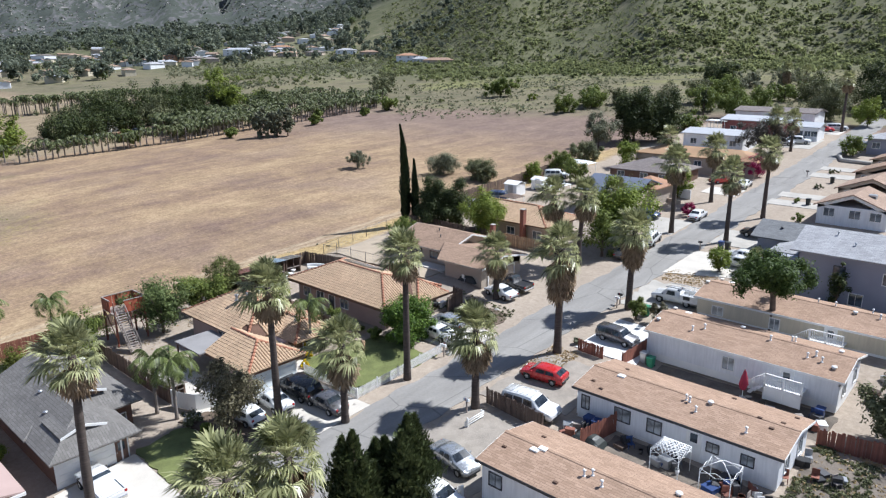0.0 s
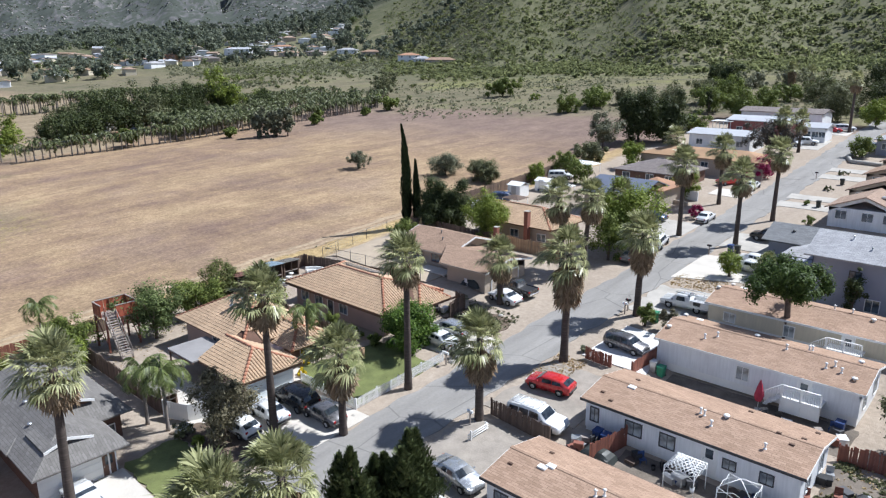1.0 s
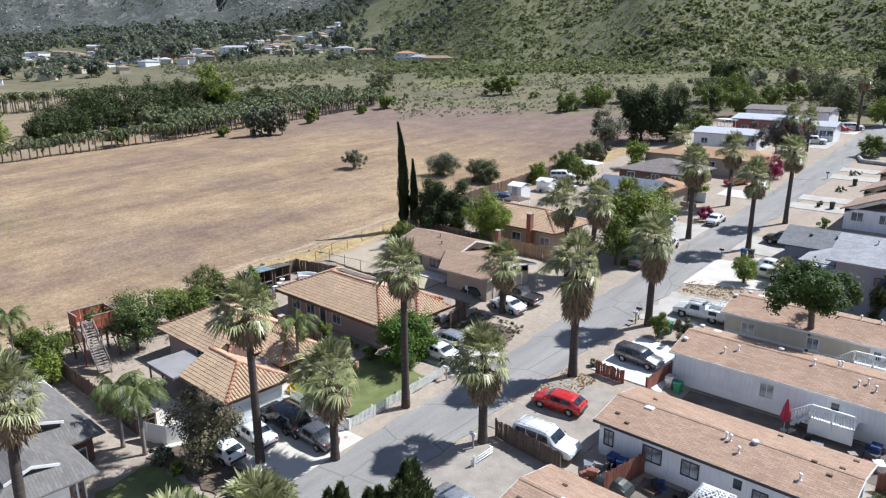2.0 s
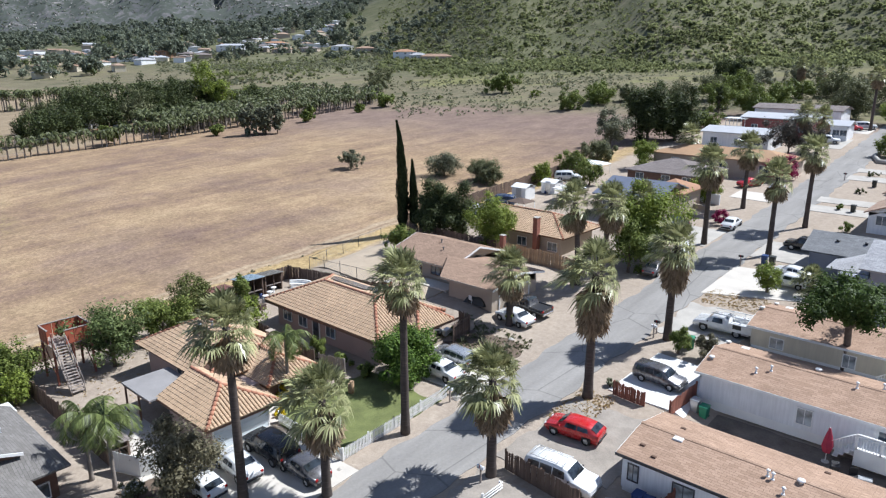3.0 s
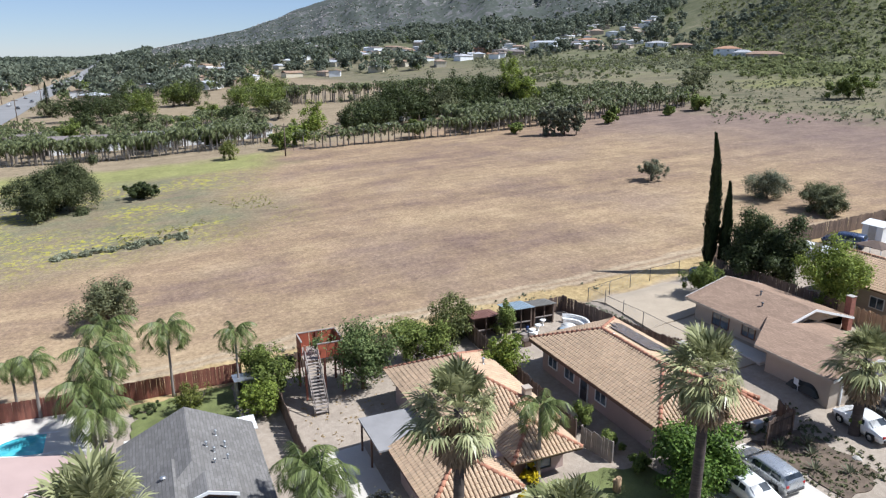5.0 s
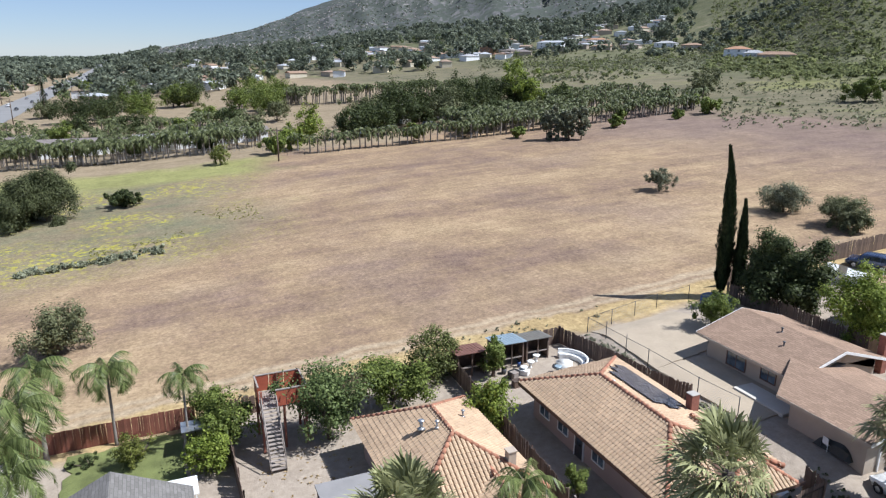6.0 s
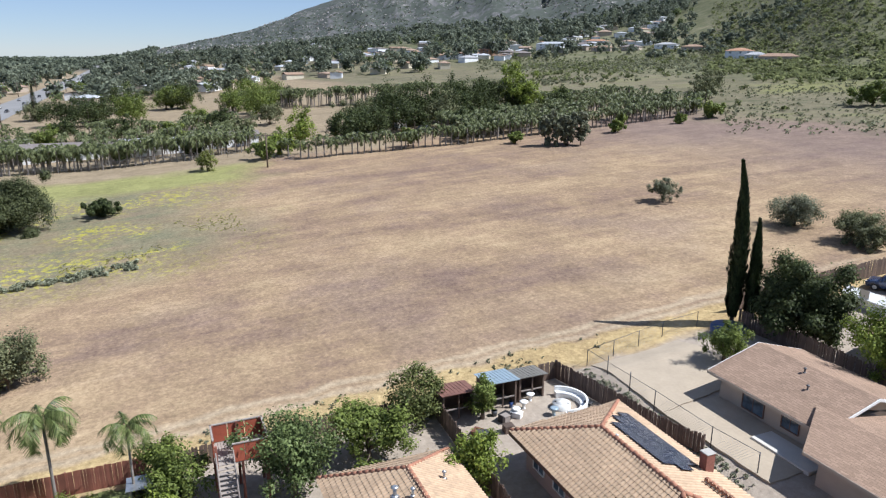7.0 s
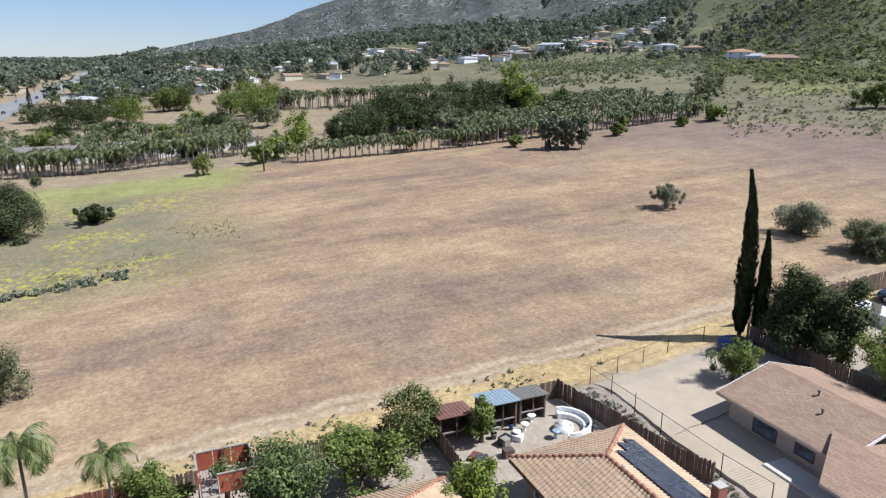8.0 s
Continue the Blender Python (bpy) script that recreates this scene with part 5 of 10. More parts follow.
def far_house(x, y, w, d, wall_h, rise, wall, roof, label, axis="X", hip=True, turn=0.0, group="street houses", name="house", wins=True, storeys=1):
    """A house at some distance: walls, roof with overhang, doors and windows."""
    z = on_ground(x, y)
    t = thing(name, label, "house", Matrix.Translation((x, y, z)) @ Matrix.Rotation(radians(turn), 4, "Z"), group)
    a, b = w / 2, d / 2
    walls_box(t, -a, a, -b, b, -1.6, wall_h, wall)
    planes = hip_planes(-a - 0.5, a + 0.5, -b - 0.5, b + 0.5, wall_h, wall_h + rise, hip, hip, axis)
    if wins:
        roof_shell(t, planes, roof, 0.16)
    else:
        bm = bmesh.new()
        for p in planes:
            prism(bm, p, 0.16)
        part("roof", bm, roof, t)
    if not hip and wins:
        if axis == "X":
            for xx in (-a, a - 0.1):
                bm = bmesh.new()
                prism(bm, [(xx, -b, wall_h), (xx + 0.1, -b, wall_h), (xx + 0.1, 0, wall_h + rise - 0.15), (xx, 0, wall_h + rise - 0.15)], 0.5)
                prism(bm, [(xx, 0, wall_h + rise - 0.15), (xx + 0.1, 0, wall_h + rise - 0.15), (xx + 0.1, b, wall_h), (xx, b, wall_h)], 0.5)
                part("gable", bm, wall, t)
        else:
            for yy in (-b, b - 0.1):
                bm = bmesh.new()
                prism(bm, [(-a, yy, wall_h), (0, yy, wall_h + rise - 0.15), (0, yy + 0.1, wall_h + rise - 0.15), (-a, yy + 0.1, wall_h)], 0.5)
                prism(bm, [(0, yy, wall_h + rise - 0.15), (a, yy, wall_h), (a, yy + 0.1, wall_h), (0, yy + 0.1, wall_h + rise - 0.15)], 0.5)
                part("gable", bm, wall, t)
    if wins:
        for s in range(storeys):
            zc = 1.5 + s * 2.7
            for k in (-0.32, 0.05, 0.34):
                window(t, (a * 2 * k, -b, zc), -90, 1.3, 1.1, WHITE)
                window(t, (-a, b * 2 * k, zc), 180, 1.2, 1.0, WHITE)
    return t

# ---- palms along the street ----
fan_palm(-5.2, -26.2, 12.3, 0, 1.22, 0.5, 0.30, (-0.1, 0.3), "tall fan palm with bare grey trunk beside a driveway")
fan_palm(-6.9, -11.3, 11.4, 1, 1.28, 0.5, 0.30, (-0.2, 0.0), "tall fan palm with bare grey trunk beside a concrete drive")
fan_palm(-3.0, -7.8, 6.6, 2, 1.38, 1.2, 0.30, (0, 0), "stout fan palm with full shaggy crown at the kerb")
fan_palm(-4.0, 0.1, 11.5, 0, 1.22, 0.5, 0.30, (-0.1, 0.1), "tall slender fan palm beside a white picket fence", turn=0.8)
fan_palm(3.75, 0.1, 6.7, 1, 1.33, 1.4, 0.33, (0, 0), "fan palm with brown dead-leaf skirt at the road edge", turn=1.2)
fan_palm(3.6, 12.1, 10.0, 2, 1.43, 2.6, 0.36, (0.1, 0), "large fan palm with thick skirt of dead leaves", turn=2.2)
fan_palm(4.0, 24.8, 8.6, 0, 1.33, 2.0, 0.34, (0.2, 0), "fan palm with dead-leaf skirt at the road edge", turn=3.0)
fan_palm(-9.0, 19.0, 5.5, 1, 1.28, 1.0, 0.34, (0, 0), "fan palm with ivy round its foot", turn=4.0)
fan_palm(-9.4, 31.6, 9.0, 2, 1.38, 1.0, 0.32, (-0.5, -0.4), "one of two fan palms standing close together", turn=1.0)
fan_palm(-7.6, 33.6, 8.8, 0, 1.38, 1.0, 0.32, (0.5, 0.3), "one of two fan palms standing close together", turn=5.0)
fan_palm(-4.0, 52.0, 10.0, 1, 1.38, 1.0, 0.32, (0, 0), turn=0.4)
fan_palm(3.6, 52.0, 9.2, 2, 1.33, 0.8, 0.30, (0, 0), turn=2.4)
fan_palm(3.7, 65.5, 9.8, 0, 1.33, 0.6, 0.30, (0.1, 0), turn=1.4)
fan_palm(-6.0, 70.5, 8.7, 1, 1.38, 1.0, 0.30, (0, 0), turn=3.4)
fan_palm(-8.5, 44.0, 6.6, 2, 1.43, 1.6, 0.32, (0, 0), turn=5.2)
fan_palm(5.9, -23.0, 7.4, 0, 1.43, 0.8, 0.30, (0, 0), "windblown fan palm by the street", turn=2.0)
fan_palm(6.6, -19.6, 7.2, 1, 1.43, 0.8, 0.30, (0, 0), "windblown fan palm by the street", turn=3.6)

# ---- fences ----
def board_meshes(h, w=0.14, t=0.02, dog=False):
    bm = bmesh.new()
    if dog:
        prism_pts = [(-w / 2, 0, 0), (w / 2, 0, 0), (w / 2, 0, h - 0.07), (0, 0, h), (-w / 2, 0, h - 0.07)]
        a = [bm.verts.new((x, -t / 2, z)) for x, y, z in prism_pts]
        b = [bm.verts.new((x, t / 2, z)) for x, y, z in prism_pts]
        bm.faces.new(a)
        bm.faces.new(b[::-1])
        for i in range(5):
            bm.faces.new((a[i], b[i], b[(i + 1) % 5], a[(i + 1) % 5]))
        bmesh.ops.recalc_face_normals(bm, faces=bm.faces[:])
    else:
        box(bm, (-w / 2, -t / 2, 0), (w / 2, t / 2, h))
    me = bpy.data.meshes.new("board")
    bm.to_mesh(me)
    bm.free()
    return me


def fence(pts, h, mat, label, pitch=0.155, w=0.152, name="fence", board="board", dog=False, ragged=0.06, seed=1, post=2.4, group="garden fences"):
    """A board fence along a line: posts, rails, and each board a piece."""
    rng = random.Random(seed)
    x0, y0 = pts[0]
    t = thing(name, label, "fence", Matrix.Translation((x0, y0, gz(x0, y0))), group)
    me = board_meshes(h, w, 0.02, dog)
    me.materials.append(mat)
    o = Vector((x0, y0, gz(x0, y0)))
    for (ax, ay), (bx, by) in zip(pts, pts[1:]):
        d = Vector((bx - ax, by - ay, 0))
        ln, ang = d.length, math.atan2(by - ay, bx - ax)
        n = max(1, int(ln / pitch))
        for i in range(n):
            u = (i + 0.5) / n
            x, y = ax + d.x * u, ay + d.y * u
            ob = new(board, me)
            ob.parent = t
            ob.matrix_local = Matrix.Translation(Vector((x, y, gz(x, y) + 0.02)) - o) @ Matrix.Rotation(ang + rng.uniform(-0.05, 0.05), 4, "Z") @ Matrix.Rotation(rng.gauss(0, ragged * 0.35), 4, "Y") @ Matrix.Diagonal((1, 1, 1 + rng.uniform(-ragged, ragged), 1))
        side = Vector((-d.y, d.x, 0)).normalized() * 0.045
        for z in (0.25 * h, 0.8 * h):
            a = Vector((ax, ay, gz(ax, ay) + z)) - o + side
            b = Vector((bx, by, gz(bx, by) + z)) - o + side
            part("rail", rod(a, b, 0.035, 4), mat, t)
        k = max(1, int(ln / post))
        for i in range(k + 1):
            x, y = ax + d.x * i / k, ay + d.y * i / k
            p = Vector((x, y, gz(x, y))) - o + side * 2
            part("post", boxes(((p.x - 0.05, p.y - 0.05, p.z - 0.3), (p.x + 0.05, p.y + 0.05, p.z + h + 0.04))), mat, t)
    return t


def wire_fence(pts, h, label, post=3.0, mat=None):
    """Chain-link fence: posts, top rail, woven wires."""
    x0, y0 = pts[0]
    o = Vector((x0, y0, gz(x0, y0)))
    t = thing("wire_fence", label, "fence", Matrix.Translation(o), "wire fences")
    mat = mat or STEEL_DARK
    V, F = [], []
    for (ax, ay), (bx, by) in zip(pts, pts[1:]):
        ln = math.hypot(bx - ax, by - ay)
        k = max(1, int(ln / post))
        for i in range(k + 1):
            u = i / k
            p = Vector((ax + (bx - ax) * u, ay + (by - ay) * u, 0))
            p.z = gz(p.x, p.y)
            part("post", rod(p - o - Vector((0, 0, 0.3)), p - o + Vector((0, 0, h + 0.05)), 0.035, 6), mat, t)
        a = Vector((ax, ay, gz(ax, ay))) - o
        b = Vector((bx, by, gz(bx, by))) - o
        part("top_rail", rod(a + Vector((0, 0, h)), b + Vector((0, 0, h)), 0.022, 5), mat, t)
        n = int(ln / 0.22)
        d = (b - a) / n
        for i in range(-int(h / 0.22), n):
            for s in (0, 1):
                lo, hi = (i, i + h / 0.22) if s == 0 else (i + h / 0.22, i)
                z0, z1 = 0.0, h
                if min(lo, hi) < 0 or max(lo, hi) > n:
                    continue
                p, q = a + d * lo + Vector((0, 0, z0)), a + d * hi + Vector((0, 0, z1))
                w = Vector((0, 0, 0.006))
                k = len(V)
                V += [tuple(p - w), tuple(p + w), tuple(q + w), tuple(q - w)]
                F.append((k, k + 1, k + 2, k + 3))
    me = mesh_of("wire_mesh", V, F)
    me.materials.append(METAL)
    tagged(part("wire_mesh", me, None, t), kind="stuff")
    return t


# ---- vehicles ----
def paint(name, col, metal=0.2, rough=0.25):
    m, nt, b = nodes_of(name)
    co = nt.nodes.new("ShaderNodeTexCoord").outputs["Object"]
    dust = grey(nt, noise_of(nt, co, 2.0, 4), 0.35, 0.75, 0.0, 0.18)
    nt.links.new(mix(nt, dust, col, (0.30, 0.26, 0.21)), b.inputs["Base Color"])
    nt.links.new(grey(nt, noise_of(nt, co, 3.0, 4), 0.3, 0.7, rough * 0.8, rough * 1.5), b.inputs["Roughness"])
    b.inputs["Metallic"].default_value = metal
    b.inputs["Coat Weight"].default_value = 0.6
    b.inputs["Coat Roughness"].default_value = 0.08
    return m


P_RED = paint("red_paint", (0.52, 0.012, 0.018), 0.1)
P_WHITE = paint("white_car_paint", (0.74, 0.75, 0.75), 0.0)
P_SILVER = paint("silver_paint", (0.46, 0.48, 0.50), 0.6)
P_GREY = paint("grey_paint", (0.13, 0.13, 0.14), 0.5)
P_BLACK = paint("black_paint", (0.012, 0.012, 0.014), 0.1)
P_BLUE = paint("blue_paint", (0.025, 0.05, 0.12), 0.3)
LAMP_RED = plain("red_lamp", (0.35, 0.01, 0.01), 0.2, var=0.05, bump=0)
LAMP_CLEAR = plain("clear_lamp", (0.6, 0.6, 0.6), 0.1, var=0.05, bump=0)

# stations along the car: x, sill, belt, roof (= belt where there is no cabin), half width at belt, at roof
BODIES = {
    "sedan": (4.65, [(-2.32, .42, .72, .72, .66), (-2.2, .24, .90, .90, .80), (-1.45, .2, .98, 1.02, .88), (-0.85, .2, .98, 1.38, .9), (0.1, .2, .97, 1.45, .9), (0.55, .2, .96, 1.40, .9), (1.25, .2, .94, .98, .89), (2.0, .22, .82, .82, .84), (2.32, .36, .62, .62, .68)], (-0.85, 0.55), (-1.45, 1.25)),
    "hatch": (4.5, [(-2.25, .42, .85, .85, .72), (-2.15, .24, .98, 1.05, .82), (-1.55, .2, .99, 1.36, .88), (-0.85, .2, .98, 1.44, .9), (0.1, .2, .97, 1.47, .9), (0.5, .2, .96, 1.42, .9), (1.2, .2, .95, .99, .89), (1.95, .22, .84, .84, .84), (2.25, .36, .64, .64, .68)], (-1.55, 0.5), (-2.15, 1.2)),
    "wagon": (4.8, [(-2.4, .42, .85, .85, .74), (-2.32, .24, 1.0, 1.2, .84), (-2.0, .2, 1.0, 1.46, .88), (-0.8, .2, .99, 1.52, .9), (0.2, .2, .98, 1.52, .9), (0.6, .2, .97, 1.46, .9), (1.3, .2, .96, 1.0, .89), (2.1, .22, .86, .86, .85), (2.4, .36, .64, .64, .7)], (-2.0, 0.6), (-2.32, 1.3)),
    "suv": (5.2, [(-2.6, .5, .95, .95, .84), (-2.55, .32, 1.12, 1.3, .94), (-2.35, .3, 1.12, 1.78, .97), (-0.8, .3, 1.12, 1.86, .98), (0.3, .3, 1.12, 1.84, .98), (0.75, .3, 1.11, 1.76, .98), (1.4, .3, 1.10, 1.16, .97), (2.35, .32, 1.02, 1.02, .93), (2.6, .45, .8, .8, .84)], (-2.35, 0.75), (-2.55, 1.4)),
    "pickup": (5.4, [(-2.7, .5, .95, .95, .88), (-2.65, .36, 1.02, 1.02, .93), (-0.75, .34, 1.04, 1.04, .95), (-0.7, .34, 1.08, 1.60, .95), (-0.3, .34, 1.10, 1.78, .95), (0.6, .34, 1.10, 1.76, .95), (0.9, .34, 1.09, 1.68, .95), (1.5, .34, 1.08, 1.13, .95), (2.5, .36, 1.0, 1.0, .92), (2.7, .48, .8, .8, .84)], (-0.3, 0.9), (-0.7, 1.5)),
}


def wheel(parent, x, y, r=0.33, w=0.22):
    s = 1 if y > 0 else -1
    prof = [(r * 0.62, -w / 2), (r * 0.94, -w / 2), (r, -w * 0.35), (r, w * 0.35), (r * 0.94, w / 2), (r * 0.62, w / 2)]
    n = 16
    bm = bmesh.new()
    rings = [[bm.verts.new((x + q * math.cos(a), y + d, r + q * math.sin(a))) for q, d in prof] for a in [2 * math.pi * i / n for i in range(n)]]
    for i in range(n):
        for j in range(len(prof) - 1):
            bm.faces.new((rings[i][j], rings[i][j + 1], rings[(i + 1) % n][j + 1], rings[(i + 1) % n][j]))
    bmesh.ops.recalc_face_normals(bm, faces=bm.faces[:])
    ob = part("wheel", bm, RUBBER, parent)
    bm = bmesh.new()
    yy = y + s * w * 0.42
    c = bm.verts.new((x, yy + s * 0.02, r))
    out = []
    for i in range(20):
        a = 2 * math.pi * i / 20
        k = 0.62 if i % 4 < 3 else 0.60
        out.append(bm.verts.new((x + r * k * math.cos(a), yy - s * (0.0 if i % 4 < 2 else 0.03), r + r * k * math.sin(a))))
    for i in range(20):
        bm.faces.new((c, out[i], out[(i + 1) % 20]))
    part("rim", bm, METAL, ob)


def vehicle(kind, x, y, heading, mat, label, name="car", rack=False, bed=None, group="parked vehicles", size=0.91):
    """A parked vehicle. heading: degrees of its nose from +x."""
    length, st, cab, screen = BODIES[kind]
    a = radians(heading)
    e = 1.3
    zf, zb = gz(x + e * math.cos(a), y + e * math.sin(a)), gz(x - e * math.cos(a), y - e * math.sin(a))
    zl, zr_ = gz(x - 0.8 * math.sin(a), y + 0.8 * math.cos(a)), gz(x + 0.8 * math.sin(a), y - 0.8 * math.cos(a))
    pitch, roll = math.atan2(zb - zf, 2 * e), math.atan2(zl - zr_, 1.6)
    t = thing(name, label, "car" if kind != "pickup" else "truck", Matrix.Translation((x, y, (zf + zb) / 2 + 0.06)) @ Matrix.Rotation(a, 4, "Z") @ Matrix.Rotation(pitch, 4, "Y") @ Matrix.Rotation(roll, 4, "X") @ Matrix.Scale(size, 4), group)
    bm = bmesh.new()
    rings = []
    for sx, sill, belt, roof, hw in st:
        cabin = roof - belt > 0.1
        rw = hw * (0.76 if cabin else 0.90)
        mid = (sill + belt) / 2
        z2 = roof if roof > belt else belt
        pts = [(-hw * 0.9, sill), (-hw, mid), (-hw * 0.985, belt), (-rw, z2 - 0.05), (-rw * 0.86, z2), (0, z2 + 0.025), (rw * 0.86, z2), (rw, z2 - 0.05), (hw * 0.985, belt), (hw, mid), (hw * 0.9, sill)]
        rings.append([bm.verts.new((sx, py, pz)) for py, pz in pts])
    for p, q in zip(rings, rings[1:]):
        for i in range(10):
            bm.faces.new((p[i], q[i], q[i + 1], p[i + 1])).smooth = True
        bm.faces.new((p[10], q[10], q[0], p[0]))
    bm.faces.new(rings[0])
    bm.faces.new(rings[-1][::-1])
    bmesh.ops.recalc_face_normals(bm, faces=bm.faces[:])
    part("body", bm, mat, t)

    def at(sx, col):
        for (p, q) in zip(st, st[1:]):
            if p[0] <= sx <= q[0]:
                u = (sx - p[0]) / (q[0] - p[0])
                return p[col] + (q[col] - p[col]) * u
        return st[-1][col]

    # side windows, a pane a door
    c0, c1 = cab
    s0, s1 = screen
    cuts = [c0 + 0.05, (c0 + c1) / 2 - 0.02, c1 - 0.02] if kind != "pickup" else [c0 + 0.05, c1 - 0.02]
    if kind in ("suv", "wagon"):
        cuts = [c0 + 0.08, c0 + (c1 - c0) * 0.36, c0 + (c1 - c0) * 0.68, c1]
    for sg in (-1, 1):
        for p, q in zip(cuts, cuts[1:]):
            bm = bmesh.new()
            vs = []
            for sx, top in ((p + 0.04, 0), (q - 0.04, 0), (q - 0.04 - (0.1 if q == cuts[-1] else 0), 1), (p + 0.04 + (0.1 if p == cuts[0] else 0), 1)):
                hw, belt, roof = at(sx, 4), at(sx, 2), at(sx, 3)
                f = 0.08 if not top else 0.84
                yy = hw * (0.985 + (0.76 - 0.985) * f) + 0.016
                vs.append(bm.verts.new((sx, sg * yy, belt + (roof - 0.05 - belt) * f)))
            bm.faces.new(vs if sg < 0 else vs[::-1])
            part("side_window", bm, CARGLASS, t)
    for nm, p, q in (("windscreen", c1, s1), ("rear_window", c0, s0)):
        bm = bmesh.new()
        vs = []
        hi_s, lo_s = p + (q - p) * 0.10, p + (q - p) * 0.88
        for sx in (hi_s, lo_s):
            z = at(sx, 3) + 0.03
            rw = at(sx, 4) * (0.70 if sx == hi_s else 0.78)
            vs.append([bm.verts.new((sx, -rw, z)), bm.verts.new((sx, 0, z + 0.02)), bm.verts.new((sx, rw, z))])
        for i in (0, 1):
            bm.faces.new((vs[0][i], vs[0][i + 1], vs[1][i + 1], vs[1][i]))
        bmesh.ops.recalc_face_normals(bm, faces=bm.faces[:])
        for f in bm.faces:
            if f.normal.z < 0:
                f.normal_flip()
        part(nm, bm, CARGLASS, t)
    big = kind in ("suv", "pickup")
    r = 0.39 if big else 0.33
    wy = st[4][4] - 0.10
    for sx in (-length * 0.29, length * 0.30):
        for sg in (-1, 1):
            part("wheel_arch", boxes(((sx - r * 1.1, sg * (wy + 0.07) - 0.02, 0.2), (sx + r * 1.1, sg * (wy + 0.07) + 0.035, r * 2.05)), bevel=0.05), BLACK, t)
            wheel(t, sx, sg * (wy + 0.04), r)
    f, b = st[-1], st[0]
    for sg in (-1, 1):
        part("headlight", boxes(((f[0] - 0.20, sg * f[4] * 0.82 - 0.16, f[2] - 0.06), (f[0] - 0.02, sg * f[4] * 0.82 + 0.16, f[2] + 0.08)), bevel=0.03), LAMP_CLEAR, t)
        part("tail_light", boxes(((b[0] - 0.0, sg * b[4] * 0.92 - 0.12, b[2] - 0.10), (b[0] + 0.14, sg * b[4] * 0.92 + 0.12, b[2] + 0.12)), bevel=0.03), LAMP_RED, t)
        part("mirror", boxes(((c1 + 0.25, sg * (st[4][4] + 0.08) - 0.08, st[4][2] + 0.03), (c1 + 0.37, sg * (st[4][4] + 0.08) + 0.08, st[4][2] + 0.17)), bevel=0.03), mat if not big else BLACK, t)
    part("front_bumper", boxes(((f[0] - 0.12, -f[4] * 0.95, f[1] - 0.08), (f[0] + 0.06, f[4] * 0.95, f[1] + 0.14)), bevel=0.04), BLACK if not big else CHROME, t)
    part("rear_bumper", boxes(((b[0] - 0.06, -b[4] * 0.98, b[1] - 0.05), (b[0] + 0.1, b[4] * 0.98, b[1] + 0.17)), bevel=0.04), BLACK if kind != "pickup" else CHROME, t)
    if kind == "pickup":
        part("bed_floor", boxes(((-2.55, -0.72, 1.02), (-0.85, 0.72, 1.07))), bed or BLACK, t)
        part("bed_rail", boxes(((-2.65, -0.92, 1.0), (-0.8, -0.78, 1.16)), ((-2.65, 0.78, 1.0), (-0.8, 0.92, 1.16)), ((-2.66, -0.92, 1.0), (-2.58, 0.92, 1.14))), mat, t)
    if rack:
        z = max(s[3] for s in st) + 0.09
        for yy in (-0.6, 0.6):
            part("roof_rail", rod((c0 + 0.2, yy, z), (c1 - 0.2, yy, z), 0.03, 6), WHITE, t)
        for k in range(6):
            sx = c0 + 0.3 + (c1 - c0 - 0.6) * k / 5
            part("roof_bar", rod((sx, -0.62, z), (sx, 0.62, z), 0.025, 6), WHITE, t)
    return t


vehicle("hatch", 5.5, 7.2, 186, P_RED, "shiny red hatchback parked on gravel")
vehicle("suv", 7.7, 2.15, 4, P_WHITE, "large white estate SUV with roof rack beside a fence", rack=True)
vehicle("sedan", 7.4, -6.6, -8, P_SILVER, "silver saloon parked beside a factory-built home")
vehicle("suv", 9.3, -10.6, 0, P_WHITE, "white van parked by a low fence", name="van")
vehicle("suv", 6.9, 17.3, -4, P_GREY, "grey SUV on a pale concrete pad", size=0.78)
vehicle("pickup", -9.6, -24.0, 180, P_WHITE, "white pickup in front of a garage", name="pickup_truck", bed=P_WHITE)
vehicle("sedan", -9.6, -9.9, 178, P_WHITE, "white saloon on a concrete driveway")
vehicle("suv", -9.5, -7.4, 180, P_BLACK, "black SUV on a concrete driveway")
vehicle("sedan", -5.9, -7.3, 180, P_GREY, "dark grey saloon on a concrete driveway")
vehicle("hatch", -9.8, -12.5, 182, P_WHITE, "white hatchback behind a small tree")
vehicle("wagon", -8.3, 10.3, 178, P_SILVER, "silver-white estate car on a driveway")
vehicle("sedan", -7.6, 7.9, 178, P_WHITE, "white saloon beside a round tree")
vehicle("sedan", -9.0, 19.9, 172, P_WHITE, "white saloon on a dirt forecourt")
vehicle("pickup", -9.3, 22.5, 176, P_BLACK, "black pickup on a dirt forecourt", name="pickup_truck")
vehicle("sedan", -3.9, 60.6, 92, P_WHITE, "white saloon at the street edge")
vehicle("suv", -4.2, 46.3, 100, P_WHITE, "white SUV at the street edge")
vehicle("sedan", -4.4, 39.6, 95, P_GREY, "dark saloon in the shade of a tree")
vehicle("sedan", -10.4, 57.2, 175, P_BLUE, "dark blue saloon on a forecourt")
vehicle("hatch", -10.6, 54.6, 175, P_BLUE, "blue hatchback on a forecourt")
vehicle("hatch", 8.4, 43.6, 176, P_WHITE, "white hatchback on a concrete drive")
vehicle("sedan", 8.0, 46.2, 176, P_WHITE, "white saloon on a concrete drive")
vehicle("pickup", 6.6, 56.0, 178, P_BLACK, "dark pickup on a drive", name="pickup_truck")
